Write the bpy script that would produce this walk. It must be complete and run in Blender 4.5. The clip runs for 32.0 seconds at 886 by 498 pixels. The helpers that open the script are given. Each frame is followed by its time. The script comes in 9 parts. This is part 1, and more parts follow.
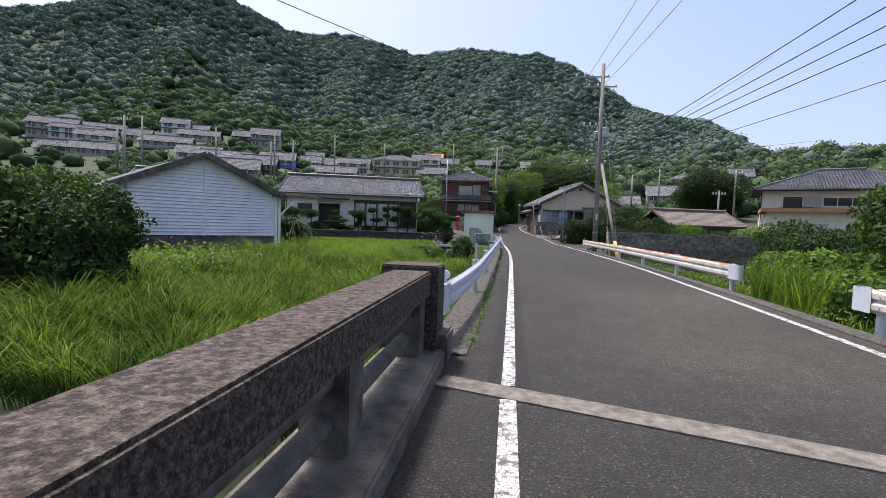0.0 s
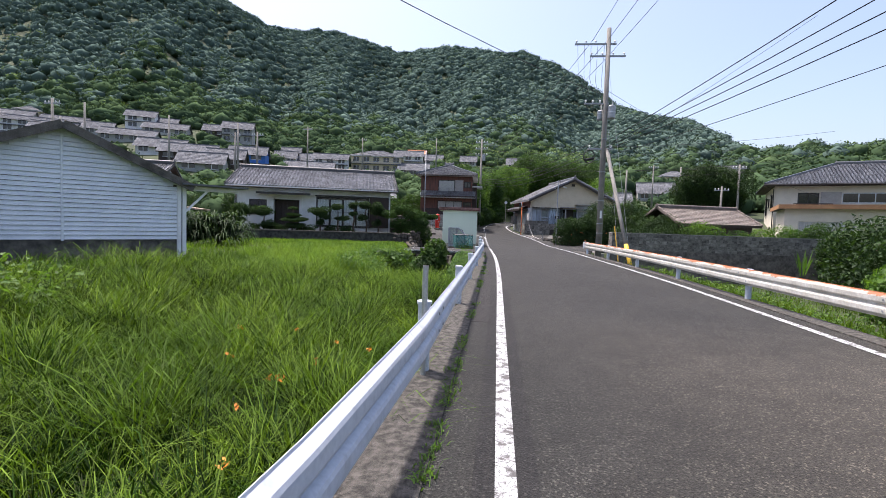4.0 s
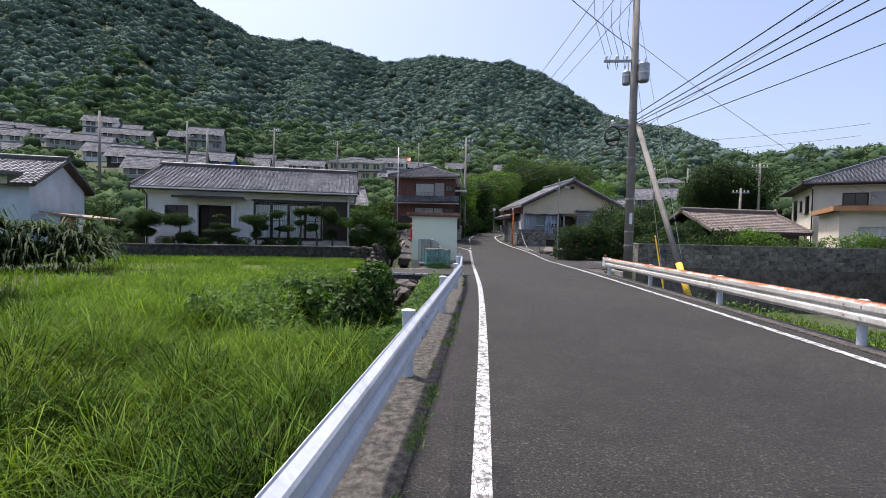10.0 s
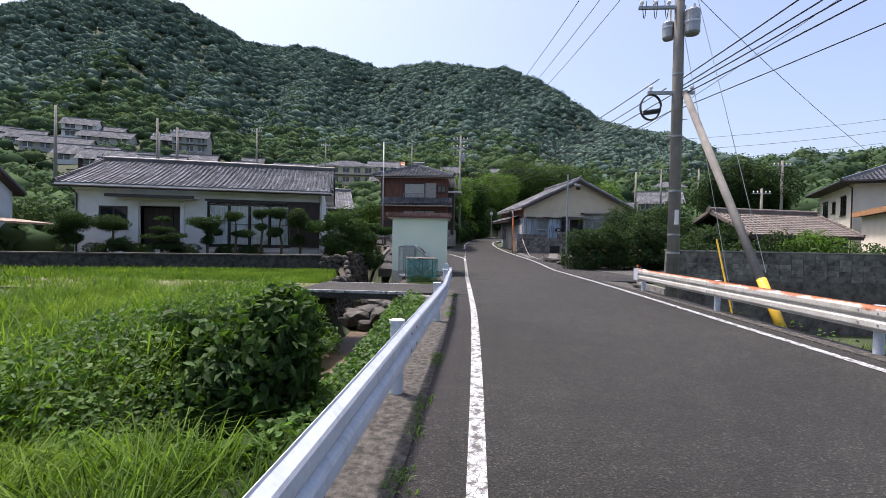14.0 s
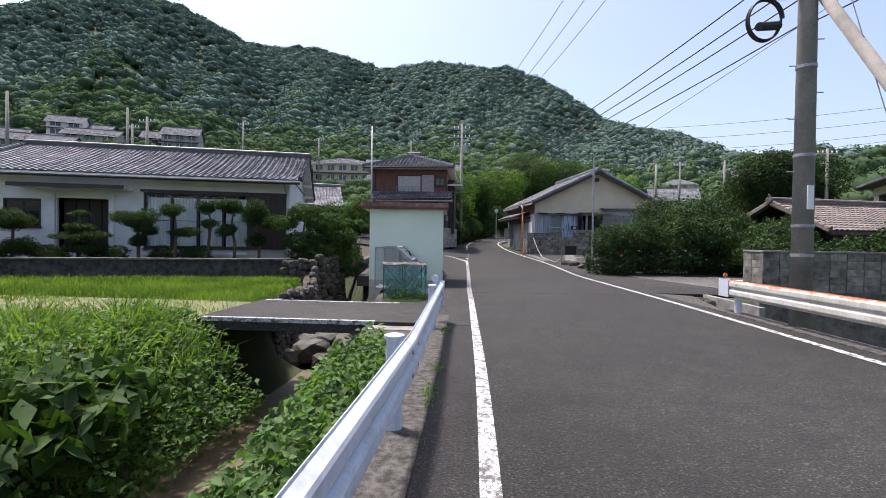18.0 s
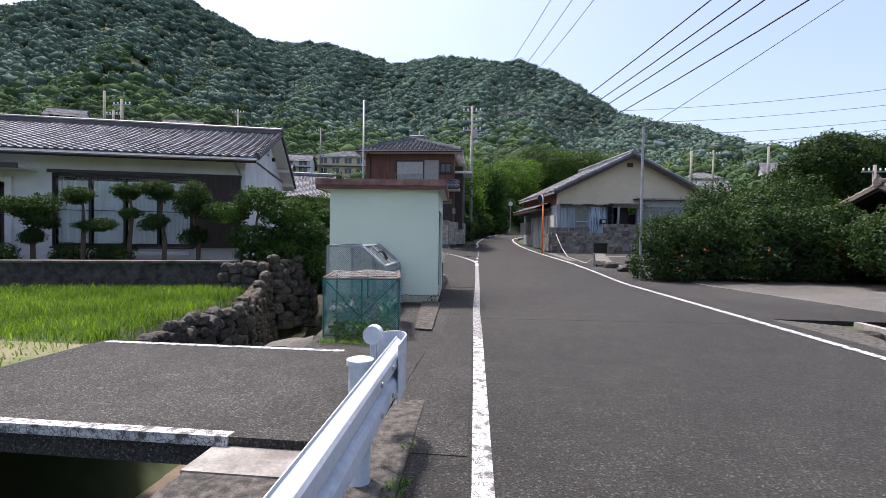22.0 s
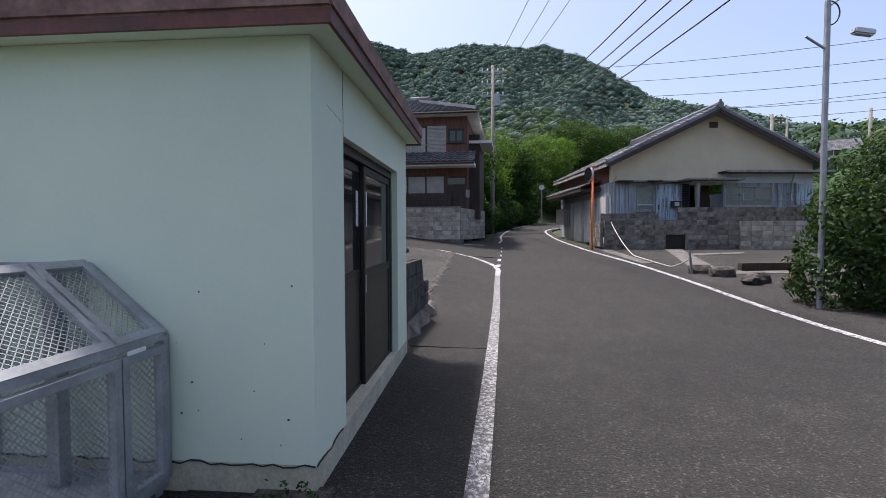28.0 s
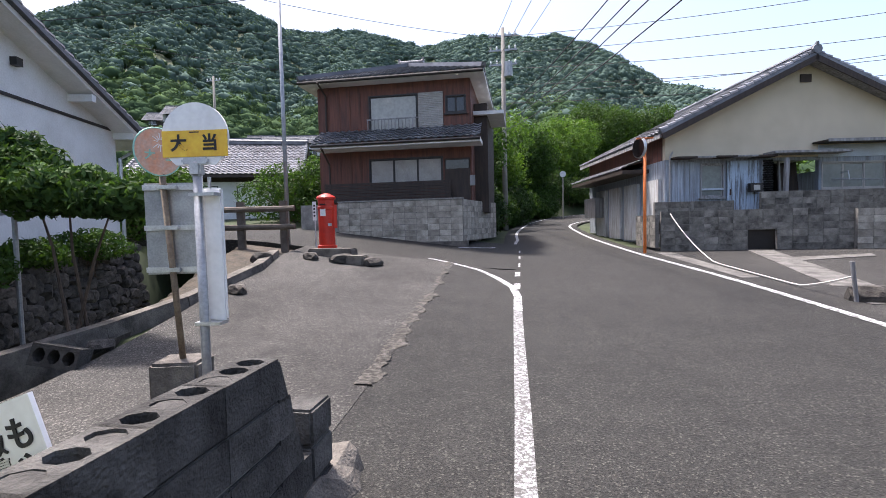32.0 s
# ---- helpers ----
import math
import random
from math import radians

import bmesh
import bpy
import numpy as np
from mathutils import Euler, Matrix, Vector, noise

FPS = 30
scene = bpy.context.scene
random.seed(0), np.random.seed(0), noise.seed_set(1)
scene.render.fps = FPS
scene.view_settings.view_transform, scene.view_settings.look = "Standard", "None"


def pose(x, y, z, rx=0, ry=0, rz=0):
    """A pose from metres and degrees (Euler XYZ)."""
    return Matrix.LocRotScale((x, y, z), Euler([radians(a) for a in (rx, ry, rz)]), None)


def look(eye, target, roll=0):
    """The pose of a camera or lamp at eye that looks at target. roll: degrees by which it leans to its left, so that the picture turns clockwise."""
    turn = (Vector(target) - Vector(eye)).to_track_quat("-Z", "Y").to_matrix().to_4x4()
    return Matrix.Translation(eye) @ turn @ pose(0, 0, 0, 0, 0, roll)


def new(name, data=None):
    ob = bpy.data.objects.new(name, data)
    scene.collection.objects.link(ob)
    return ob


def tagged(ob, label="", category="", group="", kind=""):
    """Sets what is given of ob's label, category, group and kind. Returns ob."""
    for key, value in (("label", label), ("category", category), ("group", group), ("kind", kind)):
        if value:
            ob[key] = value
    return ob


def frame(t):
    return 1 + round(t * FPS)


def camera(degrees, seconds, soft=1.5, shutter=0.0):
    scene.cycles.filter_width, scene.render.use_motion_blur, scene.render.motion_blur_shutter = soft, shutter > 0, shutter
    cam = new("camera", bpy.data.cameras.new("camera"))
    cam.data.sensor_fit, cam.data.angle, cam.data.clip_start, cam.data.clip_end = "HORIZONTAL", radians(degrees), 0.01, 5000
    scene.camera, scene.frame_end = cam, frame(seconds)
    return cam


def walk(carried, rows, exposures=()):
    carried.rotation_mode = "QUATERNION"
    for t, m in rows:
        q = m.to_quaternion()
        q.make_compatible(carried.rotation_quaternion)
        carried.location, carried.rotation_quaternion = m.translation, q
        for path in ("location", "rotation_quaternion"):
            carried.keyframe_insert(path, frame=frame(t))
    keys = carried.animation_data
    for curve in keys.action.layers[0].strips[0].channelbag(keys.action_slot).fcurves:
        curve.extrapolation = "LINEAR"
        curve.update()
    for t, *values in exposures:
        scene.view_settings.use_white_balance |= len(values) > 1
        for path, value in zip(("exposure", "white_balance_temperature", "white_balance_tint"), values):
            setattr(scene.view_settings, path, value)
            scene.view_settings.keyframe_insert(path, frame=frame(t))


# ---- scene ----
cam = camera(86.3, 32.0, 0.55)
# seconds, x, y, z, yaw, pitch, roll
ROWS = [
    (0, 0.577, -0.565, 1.416, 8.03, -2.99, -1.93),
    (0.5, 0.535, 0.116, 1.432, 8.03, -2.99, -1.92),
    (1, 0.479, 0.780, 1.432, 7.92, -3.06, -1.82),
    (1.5, 0.469, 1.501, 1.447, 7.70, -3.27, -1.71),
    (2, 0.456, 2.210, 1.441, 7.46, -3.21, -1.46),
    (2.5, 0.464, 2.914, 1.438, 7.14, -3.14, -1.61),
    (3, 0.520, 3.587, 1.450, 6.73, -3.06, -1.63),
    (3.5, 0.520, 4.291, 1.441, 6.58, -3.02, -1.80),
    (5.5, 0.645, 6.984, 1.469, 5.18, -3.24, -1.52),
    (6, 0.663, 7.666, 1.460, 5.07, -3.26, -1.47),
    (6.5, 0.633, 8.311, 1.451, 5.03, -3.16, -1.19),
    (7, 0.618, 8.963, 1.425, 5.05, -3.03, -1.22),
    (7.5, 0.585, 9.599, 1.434, 5.04, -2.92, -1.11),
    (8, 0.565, 10.261, 1.447, 5.09, -2.68, -1.12),
    (8.5, 0.573, 10.888, 1.459, 5.20, -2.39, -1.07),
    (9, 0.593, 11.519, 1.475, 5.31, -2.09, -1.25),
    (9.5, 0.630, 12.137, 1.478, 5.10, -1.90, -1.36),
    (10, 0.659, 12.720, 1.473, 4.91, -1.76, -1.26),
    (10.5, 0.665, 13.294, 1.471, 4.71, -1.62, -1.18),
    (11, 0.625, 13.840, 1.449, 4.60, -1.54, -1.13),
    (11.5, 0.632, 14.406, 1.451, 4.46, -1.43, -1.11),
    (12, 0.665, 14.946, 1.452, 4.31, -1.29, -1.10),
    (12.5, 0.687, 15.483, 1.461, 4.37, -1.15, -1.16),
    (13, 0.700, 16.029, 1.470, 4.47, -1.13, -1.11),
    (13.5, 0.679, 16.578, 1.446, 4.56, -1.06, -1.08),
    (14, 0.674, 17.168, 1.431, 4.50, -0.97, -1.07),
    (14.5, 0.649, 17.750, 1.415, 4.43, -1.01, -1.01),
    (16.5, 0.540, 20.225, 1.395, 4.75, -0.94, -0.86),
    (17, 0.525, 20.881, 1.370, 4.67, -0.91, -0.79),
    (17.5, 0.540, 21.500, 1.386, 4.69, -0.86, -0.83),
    (18, 0.561, 22.123, 1.370, 4.85, -0.85, -0.78),
    (18.5, 0.620, 22.766, 1.374, 5.12, -0.85, -0.89),
    (19, 0.629, 23.323, 1.359, 5.38, -0.94, -0.82),
    (19.5, 0.627, 23.938, 1.355, 5.55, -0.95, -0.83),
    (20, 0.627, 24.530, 1.363, 5.60, -1.08, -0.87),
    (20.5, 0.598, 25.130, 1.364, 5.77, -1.24, -0.78),
    (21, 0.582, 25.749, 1.361, 5.90, -1.33, -0.76),
    (21.5, 0.524, 26.350, 1.359, 6.04, -1.35, -0.71),
    (22, 0.506, 26.985, 1.360, 6.30, -1.29, -0.76),
    (22.5, 0.423, 27.585, 1.354, 6.60, -1.52, -0.78),
    (23, 0.379, 28.230, 1.341, 6.74, -1.59, -0.88),
    (23.5, 0.345, 28.857, 1.347, 6.91, -1.79, -0.88),
    (24, 0.302, 29.488, 1.351, 7.20, -1.93, -0.86),
    (24.5, 0.274, 30.126, 1.362, 7.55, -2.12, -0.71),
    (25, 0.233, 30.775, 1.359, 7.91, -2.23, -0.60),
    (25.5, 0.261, 31.442, 1.375, 8.02, -2.23, -0.50),
    (27.5, 0.382, 33.991, 1.369, 9.20, -2.06, 0.05),
    (28, 0.359, 34.607, 1.385, 9.40, -2.22, 0.15),
    (28.5, 0.329, 35.244, 1.390, 9.60, -2.35, 0.14),
    (29, 0.317, 35.889, 1.423, 9.77, -2.54, 0.14),
    (29.5, 0.250, 36.494, 1.429, 9.97, -2.77, 0.33),
    (30, 0.175, 37.156, 1.433, 10.14, -2.91, 0.44),
    (30.5, 0.093, 37.783, 1.445, 10.25, -3.07, 0.68),
    (31, 0.033, 38.447, 1.474, 10.47, -3.09, 0.83),
    (31.5, 0.025, 39.120, 1.503, 10.65, -3.04, 1.13),
    (32, 0.013, 39.787, 1.546, 10.91, -2.90, 1.36),
]
walk(cam, [(t, pose(x, y, z, 90 + pitch, roll, yaw)) for t, x, y, z, yaw, pitch, roll in ROWS], [(0, 0.85, 6480, 18), (2, 1.12, 6480, 18), (3.5, 1.08, 6480, 18), (6, 0.9, 6480, 18), (10, 0.82, 6480, 18), (14, 0.88, 6480, 18), (18, 1.02, 6480, 18), (20, 0.95, 6480, 18), (23, 1.12, 6480, 18), (25, 0.92, 6480, 18), (28, 0.84, 6480, 18), (30, 1.06, 6480, 18), (32, 1.44, 6480, 18)])

# ---- world, sun, exposure ----
SUN_ELEV, SUN_AZ = 70.0, -55.0  # degrees; azimuth from +y towards +x
world = bpy.data.worlds.new("world")
scene.world = world
world.use_nodes = True
wn = world.node_tree.nodes
sky = wn.new("ShaderNodeTexSky")
sky.sky_type = "NISHITA"
sky.sun_disc = False
sky.sun_elevation = radians(SUN_ELEV)
sky.sun_rotation = radians(SUN_AZ)
sky.air_density, sky.dust_density, sky.ozone_density = 1.0, 4.0, 1.0
wn["Background"].inputs["Strength"].default_value = 0.138
world.node_tree.links.new(sky.outputs[0], wn["Background"].inputs["Color"])
sun_data = bpy.data.lights.new("sun", "SUN")
sun_data.energy, sun_data.angle, sun_data.color = 3.5, radians(6), (1.0, 0.96, 0.9)
sun = new("sun", sun_data)
_sd = Vector((math.sin(radians(SUN_AZ)) * math.cos(radians(SUN_ELEV)), math.cos(radians(SUN_AZ)) * math.cos(radians(SUN_ELEV)), math.sin(radians(SUN_ELEV))))
sun.matrix_world = look(_sd * 200, (0, 0, 0))

# ---- materials ----
def material(name, col, col2=None, scale=8.0, rough=0.85, bump=0.3, bump_scale=None, metal=0.0, fine=None, spec=0.5, island=0.0, objrand=0.0, stretch=(1, 1, 1), contrast=(0.35, 0.65), mottle=0.35):
    """A surface with two-scale colour variation and relief, in object space metres."""
    m = bpy.data.materials.new(name)
    m.use_nodes = True
    nt = m.node_tree
    N, L = nt.nodes, nt.links
    bs = N["Principled BSDF"]
    tc = N.new("ShaderNodeTexCoord")
    mp = N.new("ShaderNodeMapping")
    mp.inputs["Scale"].default_value = stretch
    L.new(tc.outputs["Object"], mp.inputs[0])
    if objrand:  # another cut of the pattern on each piece
        far = N.new("ShaderNodeVectorMath")
        far.operation = "MULTIPLY"
        far.inputs[1].default_value = (37, 53, 71)
        L.new(N.new("ShaderNodeObjectInfo").outputs["Random"], far.inputs[0])
        L.new(far.outputs[0], mp.inputs["Location"])
    n1 = N.new("ShaderNodeTexNoise")
    n1.inputs["Scale"].default_value, n1.inputs["Detail"].default_value, n1.inputs["Roughness"].default_value = scale, 6, 0.65
    L.new(mp.outputs[0], n1.inputs["Vector"])
    n2 = N.new("ShaderNodeTexNoise")
    n2.inputs["Scale"].default_value, n2.inputs["Detail"].default_value = (fine or scale * 9), 4
    L.new(mp.outputs[0], n2.inputs["Vector"])
    r = N.new("ShaderNodeValToRGB")
    r.color_ramp.elements[0].position, r.color_ramp.elements[1].position = contrast
    c2 = col2 or tuple(v * 0.72 for v in col)
    r.color_ramp.elements[0].color, r.color_ramp.elements[1].color = (*c2, 1), (*col, 1)
    L.new(n1.outputs[0], r.inputs[0])
    mx = N.new("ShaderNodeMix")
    mx.data_type, mx.blend_type = "RGBA", "OVERLAY"
    mx.inputs[0].default_value = mottle
    L.new(r.outputs[0], mx.inputs[6])
    L.new(n2.outputs[0], mx.inputs[7])
    out = mx.outputs[2]
    if island or objrand:
        src = N.new("ShaderNodeObjectInfo").outputs["Random"] if objrand else N.new("ShaderNodeNewGeometry").outputs["Random Per Island"]
        amt = objrand or island
        mr = N.new("ShaderNodeMapRange")
        mr.inputs["To Min"].default_value, mr.inputs["To Max"].default_value = 1 - amt, 1 + amt
        L.new(src, mr.inputs["Value"])
        hs = N.new("ShaderNodeHueSaturation")
        L.new(mr.outputs[0], hs.inputs["Value"])
        L.new(out, hs.inputs["Color"])
        out = hs.outputs[0]
    L.new(out, bs.inputs["Base Color"])
    bs.inputs["Roughness"].default_value, bs.inputs["Metallic"].default_value = rough, metal
    bs.inputs["Specular IOR Level"].default_value = spec
    if bump:
        b = N.new("ShaderNodeBump")
        b.inputs["Strength"].default_value, b.inputs["Distance"].default_value = bump, 0.02
        if bump_scale:
            n3 = N.new("ShaderNodeTexNoise")
            n3.inputs["Scale"].default_value, n3.inputs["Detail"].default_value = bump_scale, 5
            L.new(mp.outputs[0], n3.inputs["Vector"])
            L.new(n3.outputs[0], b.inputs["Height"])
        else:
            L.new(n2.outputs[0], b.inputs["Height"])
        L.new(b.outputs[0], bs.inputs["Normal"])
    return m


def leafy(name, col, col2, trans=0.35, island=0.35, scale=1.2, spec=0.18):
    """Leaves: coloured per leaf, partly letting light through."""
    m = material(name, col, col2, scale=scale, rough=0.65, bump=0, island=island, spec=spec)
    nt = m.node_tree
    N, L = nt.nodes, nt.links
    bs = N["Principled BSDF"]
    tr = N.new("ShaderNodeBsdfTranslucent")
    src = bs.inputs["Base Color"].links[0].from_socket
    g = N.new("ShaderNodeMix")
    g.data_type, g.blend_type = "RGBA", "MULTIPLY"
    g.inputs[0].default_value = 1
    L.new(src, g.inputs[6])
    g.inputs[7].default_value = (1.6, 1.7, 0.6, 1)
    L.new(g.outputs[2], tr.inputs["Color"])
    mix = N.new("ShaderNodeMixShader")
    mix.inputs[0].default_value = trans
    L.new(bs.outputs[0], mix.inputs[1])
    L.new(tr.outputs[0], mix.inputs[2])
    L.new(mix.outputs[0], N["Material Output"].inputs["Surface"])
    return m


def asphalt(name, dark, light, patch=0.7, worn=None):
    """Worn asphalt: light aggregate grains in dark binder, broad stains, fine relief."""
    m = bpy.data.materials.new(name)
    m.use_nodes = True
    N, L = m.node_tree.nodes, m.node_tree.links
    bs = N["Principled BSDF"]
    tc = N.new("ShaderNodeTexCoord")
    def noise_at(scale, detail, rough=0.6):
        n = N.new("ShaderNodeTexNoise")
        n.inputs["Scale"].default_value, n.inputs["Detail"].default_value, n.inputs["Roughness"].default_value = scale, detail, rough
        L.new(tc.outputs["Object"], n.inputs["Vector"])
        return n
    grain, stain, broad = noise_at(48, 6, 0.95), noise_at(2.6, 7, 0.7), noise_at(0.22, 4)
    v = N.new("ShaderNodeTexVoronoi")
    v.inputs["Scale"].default_value = 85
    L.new(tc.outputs["Object"], v.inputs["Vector"])
    r = N.new("ShaderNodeValToRGB")
    r.color_ramp.elements[0].position, r.color_ramp.elements[1].position = 0.45, 0.58
    r.color_ramp.elements[0].color, r.color_ramp.elements[1].color = (*dark, 1), (*light, 1)
    L.new(grain.outputs[0], r.inputs[0])
    pale = N.new("ShaderNodeValToRGB")
    pale.color_ramp.elements[0].position, pale.color_ramp.elements[1].position = 0.79, 0.85
    L.new(v.outputs["Color"], pale.inputs[0])
    mx = N.new("ShaderNodeMix")
    mx.data_type = "RGBA"
    L.new(pale.outputs[0], mx.inputs[0])
    L.new(r.outputs[0], mx.inputs[6])
    mx.inputs[7].default_value = (light[0] * 1.75, light[1] * 1.72, light[2] * 1.68, 1)
    cur = mx.outputs[2]
    for n, lo in ((stain, 0.62), (broad, patch)):
        mr = N.new("ShaderNodeMapRange")
        mr.inputs["From Min"].default_value, mr.inputs["From Max"].default_value = 0.3, 0.7
        mr.inputs["To Min"].default_value, mr.inputs["To Max"].default_value = lo, 1.12
        L.new(n.outputs[0], mr.inputs["Value"])
        hs = N.new("ShaderNodeHueSaturation")
        L.new(mr.outputs[0], hs.inputs["Value"])
        L.new(cur, hs.inputs["Color"])
        cur = hs.outputs[0]
    if worn:  # a browner and paler stretch of the road, from one y to another, stronger towards +x
        sp = N.new("ShaderNodeSeparateXYZ")
        L.new(tc.outputs["Object"], sp.inputs[0])
        prod = None
        for axis_name, lo, hi in (("Y", worn[0], worn[0] + 3), ("Y", worn[1] + 4.5, worn[1]), ("X", 0.6, 3.4)):
            mr = N.new("ShaderNodeMapRange")
            mr.interpolation_type = "SMOOTHSTEP"
            mr.inputs["From Min"].default_value, mr.inputs["From Max"].default_value = min(lo, hi), max(lo, hi)
            if lo > hi:
                mr.inputs["To Min"].default_value, mr.inputs["To Max"].default_value = 1, 0
            L.new(sp.outputs[axis_name], mr.inputs["Value"])
            if prod is None:
                prod = mr.outputs[0]
            else:
                mu = N.new("ShaderNodeMath")
                mu.operation = "MULTIPLY"
                L.new(prod, mu.inputs[0])
                L.new(mr.outputs[0], mu.inputs[1])
                prod = mu.outputs[0]
        tint = N.new("ShaderNodeMix")
        tint.data_type, tint.blend_type = "RGBA", "MULTIPLY"
        tint.clamp_result = False
        L.new(prod, tint.inputs[0])
        L.new(cur, tint.inputs[6])
        tint.inputs[7].default_value = (1.95, 1.78, 1.6, 1)
        cur = tint.outputs[2]
    L.new(cur, bs.inputs["Base Color"])
    bs.inputs["Roughness"].default_value, bs.inputs["Specular IOR Level"].default_value = 0.88, 0.35
    b = N.new("ShaderNodeBump")
    b.inputs["Strength"].default_value, b.inputs["Distance"].default_value = 0.9, 0.008
    L.new(v.outputs["Distance"], b.inputs["Height"])
    L.new(b.outputs[0], bs.inputs["Normal"])
    return m


def crackled(name, scale=11, contrast=(0.4, 0.53)):
    """Road paint: crazed into small plates and worn through in places."""
    m = material(name, (0.47, 0.485, 0.49), (0.075, 0.072, 0.068), scale=scale, fine=70, rough=0.8, bump=0.4, contrast=contrast)
    N, L = m.node_tree.nodes, m.node_tree.links
    bs = N["Principled BSDF"]
    src = bs.inputs["Base Color"].links[0].from_socket
    tc = N.new("ShaderNodeTexCoord")
    v = N.new("ShaderNodeTexVoronoi")
    v.feature = "DISTANCE_TO_EDGE"
    v.inputs["Scale"].default_value = 24
    L.new(tc.outputs["Object"], v.inputs["Vector"])
    r = N.new("ShaderNodeMapRange")
    r.inputs["From Min"].default_value, r.inputs["From Max"].default_value = 0.012, 0.06
    L.new(v.outputs["Distance"], r.inputs["Value"])
    mx = N.new("ShaderNodeMix")
    mx.data_type = "RGBA"
    L.new(r.outputs[0], mx.inputs[0])
    mx.inputs[6].default_value = (0.07, 0.068, 0.066, 1)
    L.new(src, mx.inputs[7])
    L.new(mx.outputs[2], bs.inputs["Base Color"])
    return m


def rusted(name, top):
    """Cream-white painted steel with rust breaking out along its upper edge."""
    m = material(name, (0.56, 0.55, 0.51), (0.42, 0.4, 0.35), scale=3, fine=30, rough=0.5, bump=0.05)
    N, L = m.node_tree.nodes, m.node_tree.links
    bs = N["Principled BSDF"]
    src = bs.inputs["Base Color"].links[0].from_socket
    tc = N.new("ShaderNodeTexCoord")
    sp = N.new("ShaderNodeSeparateXYZ")
    L.new(tc.outputs["Object"], sp.inputs[0])
    h = N.new("ShaderNodeMapRange")
    h.inputs["From Min"].default_value, h.inputs["From Max"].default_value = top - 0.13, top
    h.inputs["To Max"].default_value = 0.52
    L.new(sp.outputs["Z"], h.inputs["Value"])
    n = N.new("ShaderNodeTexNoise")
    n.inputs["Scale"].default_value, n.inputs["Detail"].default_value, n.inputs["Roughness"].default_value = 1.6, 8, 0.75
    L.new(tc.outputs["Object"], n.inputs["Vector"])
    ad = N.new("ShaderNodeMath")
    L.new(h.outputs[0], ad.inputs[0])
    L.new(n.outputs[0], ad.inputs[1])
    k = N.new("ShaderNodeMapRange")
    k.inputs["From Min"].default_value, k.inputs["From Max"].default_value = 0.82, 0.94
    L.new(ad.outputs[0], k.inputs["Value"])
    mx = N.new("ShaderNodeMix")
    mx.data_type = "RGBA"
    L.new(k.outputs[0], mx.inputs[0])
    L.new(src, mx.inputs[6])
    mx.inputs[7].default_value = (0.3, 0.1, 0.035, 1)
    L.new(mx.outputs[2], bs.inputs["Base Color"])
    return m


M = {}
M["rusty_white"] = rusted("rusty_white_steel", 0.68)
M["strip"] = material("stained_edging_concrete", (0.125, 0.115, 0.099), (0.027, 0.025, 0.021), scale=14, fine=90, rough=0.95, bump=0.9, contrast=(0.4, 0.7))
M["asphalt"] = asphalt("asphalt", (0.0076, 0.0076, 0.0069), (0.0465, 0.0462, 0.0412), 0.62, (2.5, 9.5))
M["seam"] = asphalt("seam_asphalt", (0.006, 0.006, 0.006), (0.03, 0.029, 0.028))
M["asphalt_old"] = asphalt("asphalt_old", (0.0115, 0.0112, 0.0104), (0.07, 0.068, 0.062), 0.4)
M["paint"] = crackled("road_paint")
M["paint_worn"] = crackled("worn_road_paint", 30, (0.44, 0.66))
M["concrete"] = material("concrete", (0.3, 0.288, 0.262), (0.13, 0.123, 0.11), scale=2.8, fine=40, rough=0.93, bump=0.6)
M["concrete_dark"] = material("concrete_weathered", (0.16, 0.145, 0.125), (0.05, 0.045, 0.04), scale=3.5, fine=50, rough=0.95, bump=0.8)
M["block"] = material("concrete_block", (0.46, 0.425, 0.355), (0.18, 0.165, 0.135), scale=2.2, fine=60, rough=0.95, bump=0.6, objrand=0.18)
M["block_mid"] = material("weathered_concrete_block", (0.245, 0.232, 0.2), (0.05, 0.047, 0.041), scale=2.6, fine=60, rough=0.95, bump=0.7, objrand=0.22)
M["block_stained"] = material("stained_concrete_block", (0.082, 0.079, 0.073), (0.018, 0.017, 0.0155), scale=4.2, fine=60, rough=0.95, bump=0.9, objrand=0.25)
M["joint"] = material("pale_joint_concrete", (0.2, 0.182, 0.155), (0.075, 0.067, 0.056), scale=7, fine=80, rough=0.95, bump=0.8)
M["mortar"] = material("mortar", (0.2, 0.19, 0.17), (0.1, 0.095, 0.085), scale=3, rough=0.95, bump=0.4)
M["lichen"] = material("lichen_concrete", (0.16, 0.134, 0.108), (0.022, 0.013, 0.0105), scale=30, fine=120, rough=0.97, bump=1.0, bump_scale=90, contrast=(0.42, 0.72), mottle=0.7)
M["white_steel"] = material("white_painted_steel", (0.48, 0.525, 0.58), (0.33, 0.352, 0.375), scale=4, fine=30, rough=0.42, bump=0.05, contrast=(0.25, 0.5), mottle=0.22)
M["soil"] = material("soil", (0.17, 0.13, 0.08), (0.07, 0.055, 0.035), scale=1.5, fine=20, rough=0.97, bump=0.8)
M["stone"] = material("dry_stone", (0.088, 0.08, 0.069), (0.018, 0.016, 0.014), scale=4, fine=30, rough=0.95, bump=0.9, objrand=0.3)
M["plaster_white"] = material("white_plaster", (0.72, 0.73, 0.72), (0.6, 0.6, 0.58), scale=1.2, fine=30, rough=0.85, bump=0.15)
M["plaster_mint"] = material("mint_render", (0.65, 0.725, 0.575), (0.59, 0.68, 0.55), scale=0.7, fine=40, rough=0.88, bump=0.04, bump_scale=35, mottle=0.06)
